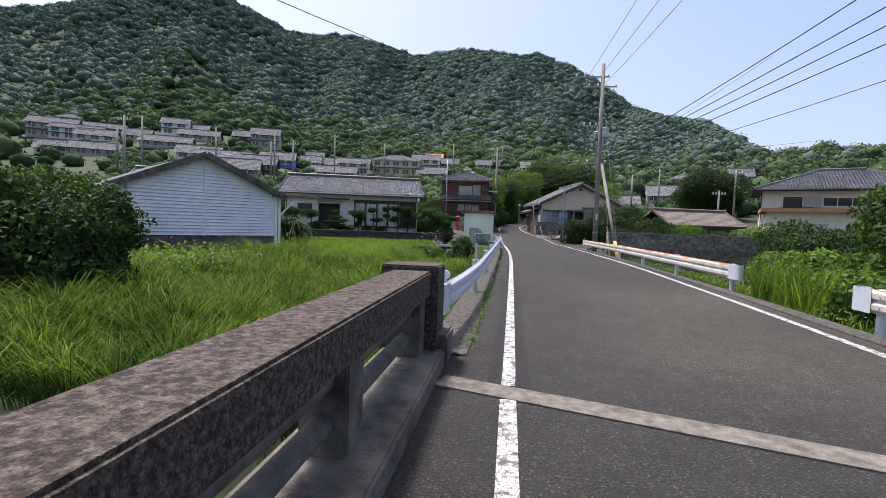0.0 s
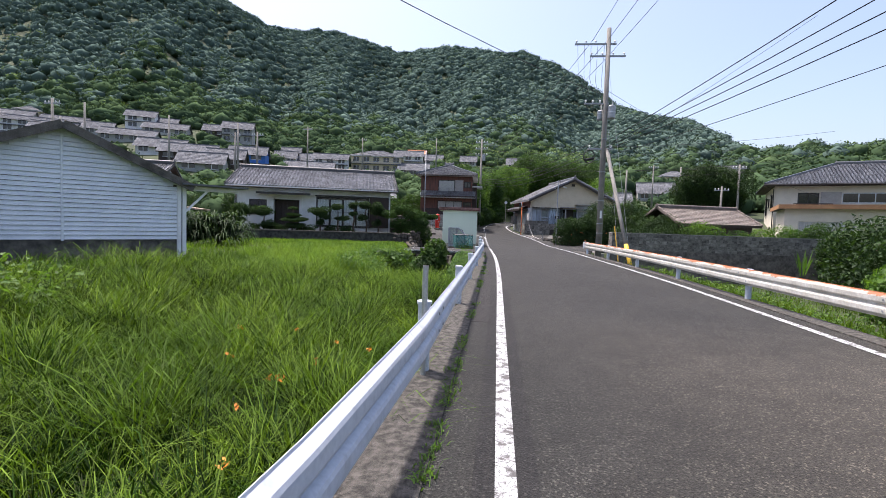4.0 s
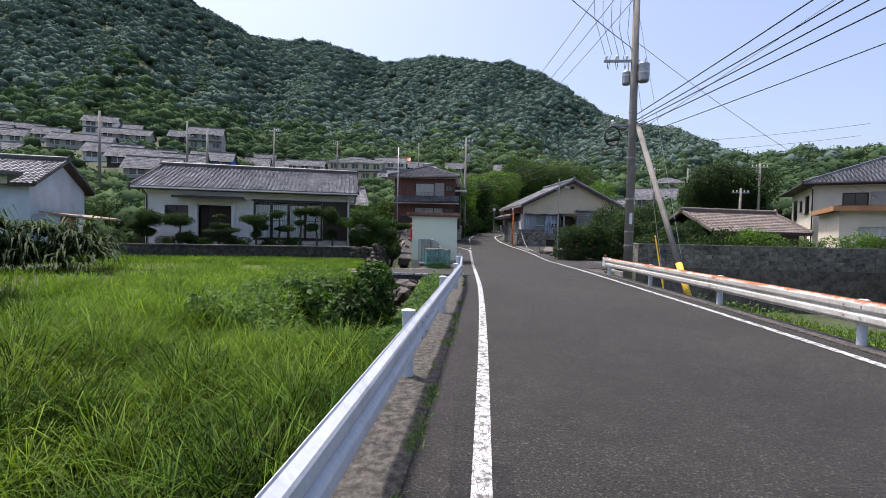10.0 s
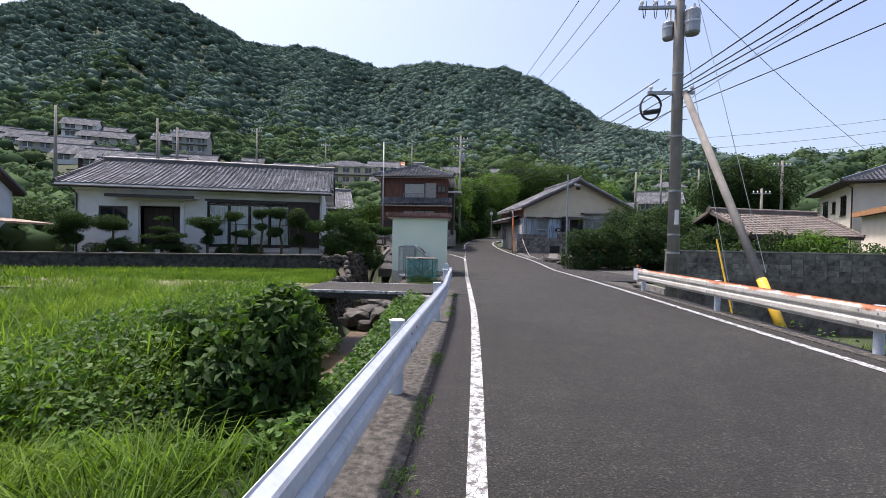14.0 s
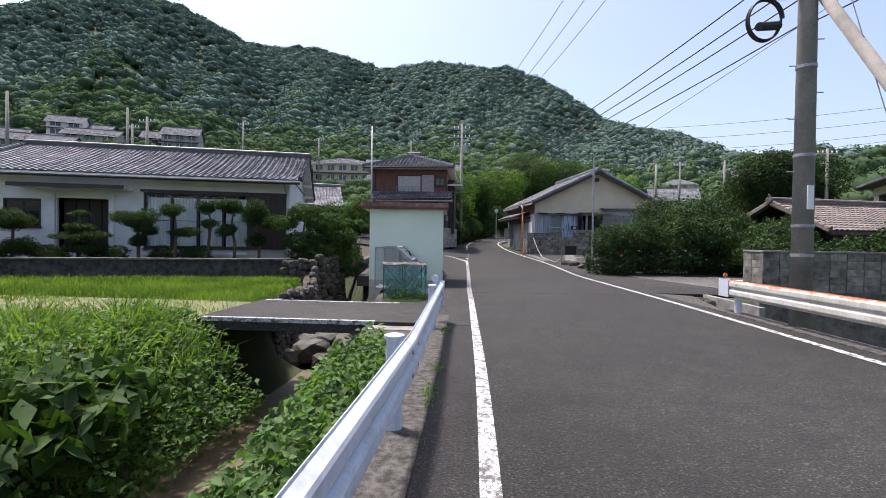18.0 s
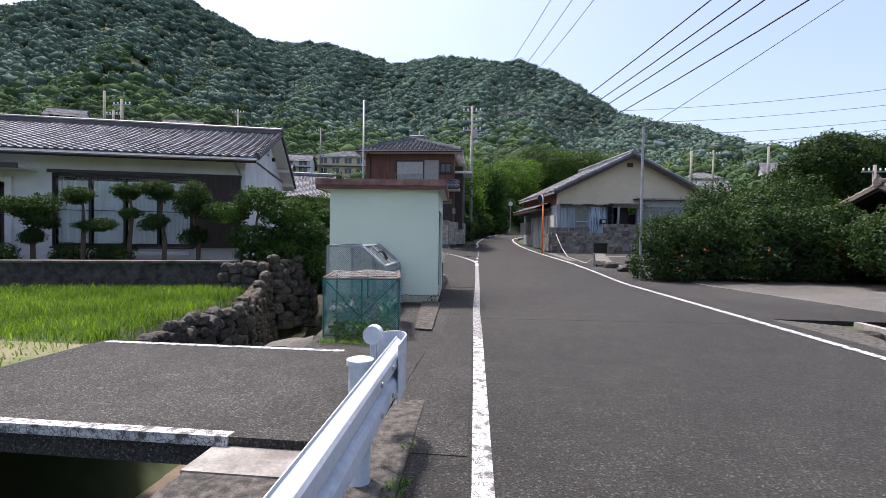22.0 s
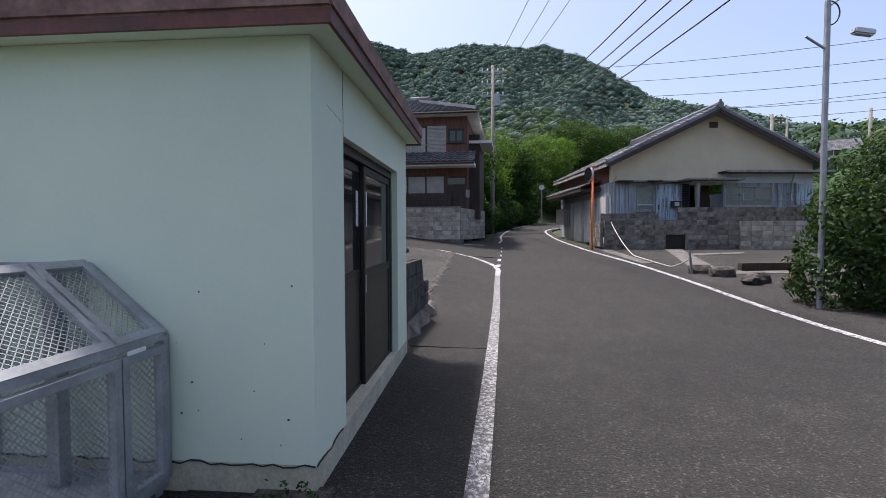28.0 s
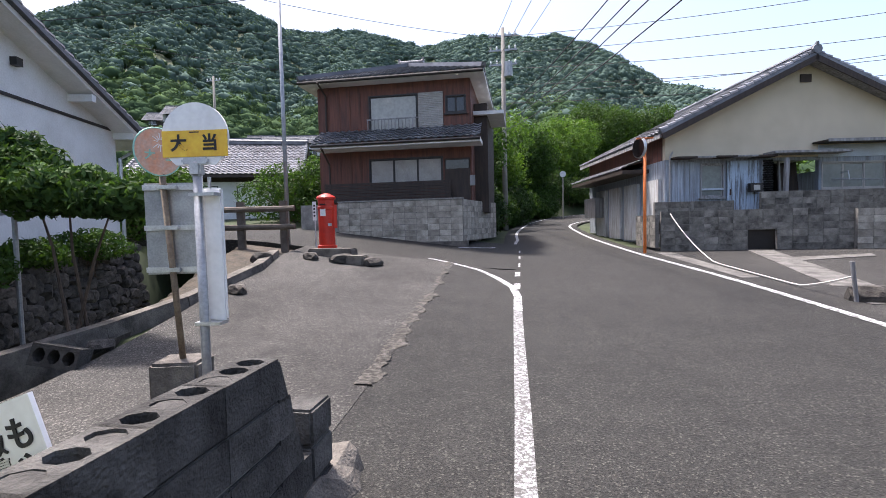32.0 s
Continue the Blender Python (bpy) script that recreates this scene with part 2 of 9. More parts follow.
M["plaster_beige"] = material("beige_plaster", (0.6, 0.52, 0.38), (0.5, 0.43, 0.31), scale=0.8, fine=40, rough=0.9, bump=0.2)
M["siding"] = material("white_siding", (0.74, 0.77, 0.8), (0.62, 0.65, 0.68), scale=1.0, fine=20, rough=0.6, bump=0.1)
M["tile"] = material("grey_roof_tile", (0.21, 0.217, 0.235), (0.08, 0.083, 0.09), scale=1.5, fine=20, rough=0.36, bump=0.2, island=0.28)
M["tile_black"] = material("black_roof_tile", (0.075, 0.077, 0.083), (0.04, 0.041, 0.045), scale=1.5, fine=20, rough=0.5, bump=0.2, island=0.2)
M["tile_dark"] = material("dark_roof_tile", (0.13, 0.137, 0.15), (0.06, 0.063, 0.07), scale=1.5, fine=20, rough=0.32, bump=0.2, island=0.25)
M["wood_red"] = material("red_brown_boards", (0.17, 0.062, 0.038), (0.07, 0.03, 0.022), scale=2, fine=30, rough=0.7, bump=0.3, stretch=(5, 5, 0.4))
M["wood_dark"] = material("dark_wood", (0.05, 0.033, 0.024), (0.025, 0.017, 0.013), scale=3, fine=30, rough=0.7, bump=0.3, stretch=(4, 4, 0.5))
M["wood_grey"] = material("weathered_grey_boards", (0.33, 0.33, 0.33), (0.15, 0.145, 0.14), scale=2, fine=30, rough=0.9, bump=0.4, stretch=(6, 6, 0.4))
M["wood_blue"] = material("faded_blue_boards", (0.34, 0.4, 0.46), (0.17, 0.18, 0.19), scale=2, fine=30, rough=0.9, bump=0.4, stretch=(6, 6, 0.35), objrand=0.15)
M["white_boards"] = material("peeling_white_boards", (0.6, 0.62, 0.62), (0.36, 0.34, 0.31), scale=3, fine=30, rough=0.85, bump=0.3, stretch=(4, 4, 0.4))
M["shutter"] = material("grey_shutter", (0.38, 0.36, 0.33), (0.3, 0.285, 0.26), scale=3, rough=0.6, bump=0.05)
M["pale_pane"] = material("frosted_pane", (0.42, 0.42, 0.38), (0.36, 0.36, 0.33), scale=1, rough=0.3, bump=0)
M["net"] = material("teal_net", (0.05, 0.34, 0.29), (0.02, 0.16, 0.17), scale=4, rough=0.7, bump=0)
M["tile_brown"] = material("brown_roof_tile", (0.16, 0.13, 0.11), (0.08, 0.065, 0.055), scale=1.5, fine=20, rough=0.6, bump=0.2, island=0.22)
M["plaster_pale"] = material("pale_plaster", (0.42, 0.425, 0.4), (0.3, 0.305, 0.285), scale=0.6, fine=20, rough=0.9, bump=0.1, objrand=0.12)
M["blue_sheet"] = material("blue_sheet", (0.03, 0.16, 0.5), (0.02, 0.12, 0.4), scale=2, rough=0.6, bump=0.2)
M["orange_tile"] = material("orange_roof_tile", (0.5, 0.17, 0.06), (0.35, 0.12, 0.05), scale=2, rough=0.6, bump=0.2, island=0.2)
M["mirror"] = material("mirror_glass", (0.8, 0.82, 0.84), (0.78, 0.8, 0.82), scale=1, rough=0.04, metal=1.0, bump=0)
M["flower"] = material("orange_flower", (0.8, 0.28, 0.02), (0.7, 0.2, 0.02), scale=3, rough=0.6, bump=0)
M["rope"] = material("white_rope", (0.6, 0.58, 0.53), (0.45, 0.43, 0.4), scale=20, rough=0.9, bump=0.3)
M["apron"] = asphalt("apron_asphalt", (0.02, 0.0195, 0.018), (0.115, 0.112, 0.102), 0.3)
M["path"] = material("earth_path", (0.17, 0.145, 0.085), (0.08, 0.1, 0.035), scale=0.8, fine=25, rough=0.97, bump=0.6)
M["creek"] = material("creek_mud", (0.15, 0.105, 0.065), (0.06, 0.045, 0.03), scale=1.0, fine=15, rough=0.5, bump=0.5)
M["asphalt_dark"] = asphalt("patched_asphalt", (0.011, 0.0105, 0.01), (0.045, 0.042, 0.04))
M["mint_rim"] = material("faded_green_paint", (0.25, 0.5, 0.4), (0.2, 0.4, 0.33), scale=5, rough=0.6, bump=0)
M["plaster_cream"] = material("cream_plaster", (0.7, 0.64, 0.53), (0.6, 0.55, 0.45), scale=0.8, fine=30, rough=0.9, bump=0.1)
M["plaster_blue"] = material("pale_blue_plaster", (0.5, 0.58, 0.66), (0.4, 0.45, 0.5), scale=0.8, fine=30, rough=0.9, bump=0.2)
M["orange_board"] = material("orange_brown_board", (0.42, 0.22, 0.1), (0.3, 0.15, 0.07), scale=2, rough=0.7, bump=0.1)
M["rust_roof"] = material("rusty_sheet_roof", (0.33, 0.27, 0.22), (0.2, 0.13, 0.09), scale=1.2, fine=20, rough=0.7, bump=0.2, stretch=(6, 0.6, 1))
M["glass_dark"] = material("dark_window_glass", (0.02, 0.022, 0.025), (0.014, 0.016, 0.018), scale=1, rough=0.06, bump=0, spec=0.7)
_gc = bpy.data.materials.new("clear_window_glass")
_gc.use_nodes = True
_gb = _gc.node_tree.nodes["Principled BSDF"].inputs
_gb["Transmission Weight"].default_value, _gb["Roughness"].default_value, _gb["IOR"].default_value = 1.0, 0.02, 1.3
_gb["Base Color"].default_value = (0.85, 0.9, 0.9, 1)
M["glass_clear"] = _gc
M["black_frame"] = material("dark_bronze_frame", (0.022, 0.018, 0.016), (0.014, 0.012, 0.011), scale=6, rough=0.45, bump=0.05)
M["alu"] = material("aluminium", (0.55, 0.56, 0.57), (0.42, 0.43, 0.44), scale=6, fine=60, rough=0.4, metal=0.7, bump=0.05)
M["steel_grey"] = material("galvanised_steel", (0.38, 0.39, 0.4), (0.26, 0.27, 0.28), scale=5, fine=50, rough=0.5, metal=0.6, bump=0.08)
M["tarp"] = material("blue_plastic_sheet", (0.05, 0.19, 0.42), (0.03, 0.11, 0.28), scale=6, fine=40, rough=0.4, bump=0.5)
M["creek_rock"] = material("wet_creek_rock", (0.085, 0.078, 0.068), (0.028, 0.026, 0.023), scale=2.5, fine=22, rough=0.75, bump=0.9, objrand=0.25)
M["soil_dark"] = material("damp_bank_soil", (0.075, 0.06, 0.042), (0.03, 0.026, 0.02), scale=3, fine=26, rough=0.97, bump=1.0)
M["old_pole"] = material("rusty_brown_pole", (0.19, 0.15, 0.1), (0.09, 0.06, 0.04), scale=5, fine=40, rough=0.75, bump=0.3)
M["faded_orange"] = material("faded_orange_paint", (0.6, 0.27, 0.15), (0.52, 0.36, 0.28), scale=9, fine=40, rough=0.6, bump=0.05)
M["fence_wood"] = material("weathered_brown_rail", (0.15, 0.125, 0.1), (0.07, 0.055, 0.043), scale=3, fine=30, rough=0.9, bump=0.4)
M["rust_dark"] = material("dark_rust", (0.1, 0.05, 0.03), (0.04, 0.022, 0.016), scale=6, fine=40, rough=0.9, bump=0.5)
M["rust"] = material("rust", (0.25, 0.09, 0.03), (0.1, 0.04, 0.02), scale=6, fine=40, rough=0.9, bump=0.5)
M["maroon"] = material("maroon_fascia", (0.16, 0.055, 0.045), (0.07, 0.035, 0.03), scale=2.5, fine=30, rough=0.7, bump=0.2)
M["maroon_faded"] = material("weathered_maroon_edge", (0.29, 0.17, 0.145), (0.11, 0.055, 0.045), scale=2.2, fine=24, rough=0.85, bump=0.3, mottle=0.5)
M["pole"] = material("concrete_pole", (0.26, 0.245, 0.22), (0.17, 0.16, 0.142), scale=1.5, fine=40, rough=0.85, bump=0.2)
M["black"] = material("black_cable", (0.012, 0.012, 0.013), scale=10, rough=0.6, bump=0)
M["red"] = material("red_enamel", (0.55, 0.03, 0.012), (0.42, 0.02, 0.01), scale=3, rough=0.35, bump=0.03)
M["orange"] = material("orange_paint", (0.75, 0.2, 0.04), (0.6, 0.15, 0.03), scale=3, rough=0.5, bump=0.05)
M["yellow"] = material("yellow_paint", (0.78, 0.48, 0.04), (0.65, 0.38, 0.03), scale=3, rough=0.5, bump=0.05)
M["white"] = material("white_paint", (0.78, 0.78, 0.77), (0.68, 0.68, 0.67), scale=3, rough=0.5, bump=0.05)
# shade between blades is put into this near-black green, lit tips into the field blades
M["grass"] = leafy("gap_shade_blades", (0.022, 0.055, 0.006), (0.004, 0.012, 0.002), trans=0.2, island=0.5, scale=0.35, spec=0.05)
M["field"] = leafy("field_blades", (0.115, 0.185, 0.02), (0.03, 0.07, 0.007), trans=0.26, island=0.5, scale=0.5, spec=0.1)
M["lawn"] = leafy("lawn_blades", (0.125, 0.2, 0.036), (0.05, 0.1, 0.018), trans=0.42, island=0.4, scale=0.5, spec=0.08)
M["leaf"] = leafy("leaves", (0.052, 0.102, 0.022), (0.02, 0.048, 0.012), trans=0.3, spec=0.2)
M["leaf_dark"] = leafy("dark_leaves", (0.037, 0.072, 0.021), (0.014, 0.032, 0.011), trans=0.25)
M["leaf_bright"] = leafy("bright_leaves", (0.095, 0.175, 0.034), (0.045, 0.095, 0.018), trans=0.4, spec=0.3)
M["village_tile"] = material("weathered_roof_tile", (0.17, 0.177, 0.19), (0.09, 0.094, 0.102), scale=1.5, fine=20, rough=0.95, bump=0.2, island=0.25, spec=0.08)
# bluish grey-green: the far slope's haze is put into this base colour
M["forest"] = leafy("haze_tinted_canopy", (0.092, 0.134, 0.11), (0.06, 0.093, 0.082), trans=0.05, island=0.1, scale=0.05, spec=0.0)
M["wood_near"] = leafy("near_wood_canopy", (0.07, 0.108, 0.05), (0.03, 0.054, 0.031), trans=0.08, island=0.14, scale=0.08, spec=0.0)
M["bamboo"] = leafy("bamboo_canopy", (0.15, 0.21, 0.085), (0.085, 0.13, 0.058), trans=0.12, island=0.2, scale=0.15, spec=0.0)
M["creeper"] = leafy("creeper_leaves", (0.08, 0.16, 0.034), (0.038, 0.085, 0.019), trans=0.4, spec=0.35)
M["plaster_stained"] = material("stained_render", (0.5, 0.47, 0.36), (0.34, 0.33, 0.25), scale=3, fine=40, rough=0.9, bump=0.3)
M["pine_needles"] = leafy("pine_needles", (0.062, 0.115, 0.032), (0.018, 0.042, 0.015), trans=0.2, spec=0.1)
M["peeling_blue"] = material("peeling_pale_blue_boards", (0.4, 0.5, 0.6), (0.14, 0.15, 0.16), scale=2.5, fine=40, rough=0.9, bump=0.4, stretch=(6, 6, 0.35), contrast=(0.4, 0.52))
M["frosted"] = material("frosted_green_pane", (0.2, 0.225, 0.21), (0.16, 0.18, 0.17), scale=1, rough=0.25, bump=0)
M["zinc"] = material("dull_zinc", (0.37, 0.39, 0.41), (0.25, 0.265, 0.28), scale=5, fine=50, rough=0.5, metal=0.35, bump=0.05, mottle=0.2)
M["wire_grey"] = material("dull_wire", (0.3, 0.31, 0.3), (0.16, 0.15, 0.14), scale=6, rough=0.7, bump=0)
M["placard"] = material("faded_placard", (0.55, 0.62, 0.66), (0.42, 0.5, 0.55), scale=3, rough=0.5, bump=0.05)
M["pale_track"] = material("worn_pale_concrete", (0.165, 0.16, 0.147), (0.06, 0.057, 0.052), scale=3.5, fine=60, rough=0.95, bump=0.8, contrast=(0.35, 0.68))
M["bark"] = material("bark", (0.12, 0.085, 0.06), (0.05, 0.036, 0.026), scale=5, fine=40, rough=0.95, bump=0.8, stretch=(1, 1, 0.3))
M["olive_panel"] = material("olive_door_panel", (0.05, 0.047, 0.026), (0.04, 0.037, 0.021), scale=2, rough=0.6, bump=0.05)
M["ground"] = material("grassy_ground", (0.042, 0.058, 0.019), (0.022, 0.033, 0.012), scale=0.25, fine=6, rough=0.97, bump=0.6)

# ---- mesh helpers ----
def mesh_of(name, bm, mat, smooth=False):
    me = bpy.data.meshes.new(name)
    bm.normal_update()
    bm.to_mesh(me)
    bm.free()
    if smooth:
        me.polygons.foreach_set("use_smooth", [True] * len(me.polygons))
    me.materials.append(mat)
    return me


def part(name, bm, mat=None, parent=None, label="", smooth=False, m=None):
    """One mesh object out of a bmesh, under a thing or a part."""
    ob = new(name, mesh_of(name, bm, mat, smooth) if isinstance(bm, bmesh.types.BMesh) else bm)
    ob.parent = parent
    if m is not None:
        ob.matrix_basis = m
    return tagged(ob, label)


def thing(name, m, label, category, group="", kind=""):
    ob = new(name)
    ob.matrix_basis = m
    ob.empty_display_size = 0.1
    return tagged(ob, label, category, group, kind)


def box(bm, x0, x1, y0, y1, z0, z1, m=None):
    vs = [bm.verts.new(m @ Vector(p) if m else p) for p in ((x0, y0, z0), (x1, y0, z0), (x1, y1, z0), (x0, y1, z0), (x0, y0, z1), (x1, y0, z1), (x1, y1, z1), (x0, y1, z1))]
    for f in ((0, 3, 2, 1), (4, 5, 6, 7), (0, 1, 5, 4), (1, 2, 6, 5), (2, 3, 7, 6), (3, 0, 4, 7)):
        bm.faces.new([vs[i] for i in f])
    return bm


def bx(x0, x1, y0, y1, z0, z1, bevel=0.0, m=None):
    bm = box(bmesh.new(), x0, x1, y0, y1, z0, z1, m)
    if bevel:
        bmesh.ops.bevel(bm, geom=bm.edges[:], offset=bevel, segments=2, affect="EDGES")
    return bm


def tube(bm, pts, r, n=8, cap=True):
    """A round bar through points; r one radius or one for each point."""
    pts = [Vector(p) for p in pts]
    rs = r if isinstance(r, (list, tuple)) else [r] * len(pts)
    rings = []
    for i, p in enumerate(pts):
        d = (pts[min(i + 1, len(pts) - 1)] - pts[max(i - 1, 0)]).normalized()
        a = d.orthogonal().normalized() if i == 0 else (rings[-1][1] - d * rings[-1][1].dot(d)).normalized()
        b = d.cross(a)
        rings.append(([bm.verts.new(p + (a * math.cos(2 * math.pi * k / n) + b * math.sin(2 * math.pi * k / n)) * rs[i]) for k in range(n)], a))
    for (u, _), (v, _) in zip(rings, rings[1:]):
        for k in range(n):
            bm.faces.new((u[k], u[(k + 1) % n], v[(k + 1) % n], v[k]))
    if cap:
        bm.faces.new(rings[0][0][::-1])
        bm.faces.new(rings[-1][0])
    return bm


def bar(pts, r, n=8):
    return tube(bmesh.new(), pts, r, n)


def extrude_profile(bm, prof, p0, p1, up=Vector((0, 0, 1))):
    """A profile of (side, height) swept straight from p0 to p1, closed."""
    p0, p1 = Vector(p0), Vector(p1)
    d = (p1 - p0).normalized()
    s = d.cross(up).normalized()
    u = s.cross(d)
    a = [bm.verts.new(p0 + s * x + u * z) for x, z in prof]
    b = [bm.verts.new(p1 + s * x + u * z) for x, z in prof]
    n = len(prof)
    for i in range(n):
        bm.faces.new((a[i], a[(i + 1) % n], b[(i + 1) % n], b[i]))
    bm.faces.new(a[::-1])
    bm.faces.new(b)
    return bm


def np_mesh(name, verts, faces, mat, smooth=False):
    """A mesh out of an array of points and an array of equal-sided faces."""
    me = bpy.data.meshes.new(name)
    verts, faces = np.asarray(verts, np.float32), np.asarray(faces, np.int32)
    k = faces.shape[1]
    me.vertices.add(len(verts))
    me.vertices.foreach_set("co", verts.ravel())
    me.loops.add(faces.size)
    me.loops.foreach_set("vertex_index", faces.ravel())
    me.polygons.add(len(faces))
    me.polygons.foreach_set("loop_start", np.arange(0, faces.size, k, dtype=np.int32))
    me.polygons.foreach_set("loop_total", np.full(len(faces), k, np.int32))
    if smooth:
        me.polygons.foreach_set("use_smooth", np.ones(len(faces), bool))
    me.update(calc_edges=True)
    me.materials.append(mat)
    return me


def smooth01(a, b, v):
    t = np.clip((np.asarray(v, float) - a) / (b - a), 0, 1)
    return t * t * (3 - 2 * t)


# ---- plan: the road's two painted lines, as x along y ----
L_LINE = [(0.62, -60), (0.62, 2), (0.66, 10), (0.69, 18), (0.66, 22.5), (0.58, 26.5), (0.42, 30.5), (0.29, 33.5), (0.17, 36), (0.07, 39), (-0.09, 43.4), (-0.22, 46.3), (-0.36, 50), (-0.55, 56), (-0.78, 64.5), (0.2, 73.2), (2.7, 80), (8, 87), (20, 93)]
R_LINE = [(5.0, -60), (5.0, 2), (5.3, 10), (5.5, 18), (5.45, 22.5), (5.32, 26.5), (5.2, 30.5), (5.1, 33.5), (4.97, 36), (4.8, 39), (4.52, 43.4), (4.33, 46.3), (3.85, 50), (2.9, 55), (2.1, 62), (2.3, 69.5), (5.6, 76), (10.5, 81.5), (21, 87)]


def road_z(y):
    t = np.asarray(y, float) - 41.5
    return 0.058 * np.where(t > 0, t * t / (t + 4), 0)


def spline(pts, n=16):
    out = []
    P = [Vector((p[0], p[1], 0)) for p in pts]
    for i in range(len(P) - 1):
        a, b, c, d = P[max(i - 1, 0)], P[i], P[i + 1], P[min(i + 2, len(P) - 1)]
        for k in range(n):
            t = k / n
            t1, t2 = (c - a) * 0.5 * min(1, (c - b).length / max((b - a).length, 0.1)), (d - b) * 0.5 * min(1, (c - b).length / max((d - c).length, 0.1))
            out.append(b * (2 * t ** 3 - 3 * t * t + 1) + t1 * (t ** 3 - 2 * t * t + t) + c * (-2 * t ** 3 + 3 * t * t) + t2 * (t ** 3 - t * t))
    out.append(P[-1])
    return out


LS, RS = spline(L_LINE), spline(R_LINE)
_ly, _lx, _rx = np.array([p.y for p in LS]), np.array([p.x for p in LS]), np.array([p.x for p in RS])
# skyline of the hills as seen from the field: azimuth and elevation, degrees
RIDGE = [(-180, 4.0), (-120, 8.0), (-80, 11.0), (-62, 14.0), (-52, 17.6), (-48.5, 19.0), (-45.5, 20.4), (-42, 22.4), (-38, 23.5), (-34.5, 23.4), (-32.2, 22.9), (-29.8, 22.0), (-27.3, 21.0), (-25, 20.9), (-21.8, 21.3), (-19.4, 21.3), (-16.2, 20.7), (-12.5, 19.8), (-9, 20.4), (-5.9, 20.8), (-1.5, 20.4), (1.6, 20.2), (4, 19.6), (6.7, 18.4), (8.9, 17.2), (11.1, 15.7), (13.2, 14.1), (15.6, 13.2), (18, 12.6), (20.7, 12.1), (23.2, 11.0), (25.5, 10.2), (28.5, 9.6), (31.6, 9.7), (35, 9.6), (42, 9.0), (60, 7.0), (90, 4.0), (180, 4.0)]
RA, RE = [p[0] for p in RIDGE], [p[1] for p in RIDGE]
GR = [0, 45, 62, 100, 150, 250, 400, 520, 590, 680, 900, 4000]
GV = [0, 0.02, 0.08, 0.25, 0.36, 0.52, 0.76, 0.945, 1.0, 0.92, 0.6, 0.02]


def crest_r(az):
    """How far off the crest stands: the big hill nearer than the ridge behind it, the wooded rise beside the village nearest."""
    return np.interp(az, [-30, -25.5, 20.5, 27], [500, 610, 600, 235])


def creek_x(y):
    return np.interp(y, [18, 30, 33, 36, 39, 44, 52], [-2.9, -2.8, -3.05, -3.5, -4.3, -6.3, -9.0])


def ground_z(x, y):
    x, y = np.asarray(x, float), np.asarray(y, float)
    rz = road_z(y)
    lx, rx = np.interp(y, _ly, _lx), np.interp(y, _ly, _rx)
    field = -0.72 + 0.085 * np.clip(-x - 3.5, 0, 9)
    left = field * (1 - smooth01(24, 30, y)) + (-0.1 + 0.9 * rz) * smooth01(24, 30, y)
    wid = 0.75 + 0.45 * (1 - smooth01(30, 34, y))
    left = left + 0.125 * np.clip(-0.8 - x, 0, 7) * smooth01(43, 50, y)
    left = left + (-1.75 - left) * (1 - smooth01(wid - 0.2, wid + 0.35, np.where(x < creek_x(y), creek_x(y) - x - 0.75 * smooth01(32.2, 33.4, y), x - creek_x(y)))) * smooth01(20.5, 24, y) * (1 - smooth01(54, 58, y))
    right = -0.08 - 0.55 * smooth01(rx + 0.9, rx + 3, x)
    right = right + (-1.6 - right) * smooth01(24, 28, y) * smooth01(rx + 0.75, rx + 1.2, x)
    right = right + (rz - 0.09 - right) * smooth01(34.8, 35.2, y)
    z = np.where(x < lx, left, right)
    near_l, near_r = smooth01(lx - 1.25, lx - 0.75, x), 1 - smooth01(rx + 0.45, rx + 0.8, x)
    z = z + (rz - 0.1 - z) * np.minimum(near_l, near_r)
    stream = (1 - smooth01(2.6, 3.8, y)) * smooth01(-7, -5, y)
    z = z + (-2.4 - z) * stream * np.where((x < 0.1) | (x > 5.6), 1, 0)
    r, az = np.hypot(x, y - 15), np.degrees(np.arctan2(x, y - 15))
    R = crest_r(az)
    base = 5.6 + 0.055 * np.maximum(R * np.cos(np.radians(az)) - 30, 0)
    e = np.degrees(np.arctan(np.maximum(np.tan(np.radians(np.interp(az, RA, RE))) - base / R, 0.02)))
    hill = r * np.tan(np.radians(e * np.interp(r * 590 / R, GR, GV)))
    # spurs and gullies down the slope
    spur = np.sin(az * 0.31 + 0.006 * r) + 0.7 * np.sin(az * 0.73 + 1.3 - 0.011 * r) + 0.4 * np.sin(0.03 * r + 1.7 * np.sin(az * 0.4))
    hill = hill + 5.5 * spur * smooth01(150, 300, r) * (1 - smooth01(0.8, 0.97, r / R))
    z = z + np.where(r > 45, hill, 0)
    # bed of the road where it climbs round the bend
    gap = np.full(z.shape, 99.0)
    bed = np.zeros(z.shape)
    for p, q in zip(LS[::3], RS[::3]):
        if p.y > 54:
            c = (p + q) * 0.5
            dd = np.hypot(x - c.x, y - c.y)
            bed = np.where(dd < gap, float(road_z(c.y)), bed)
            gap = np.minimum(gap, dd)
    return z + (np.minimum(z, bed - 0.12) - z) * (1 - smooth01(3.0, 5.0, gap))


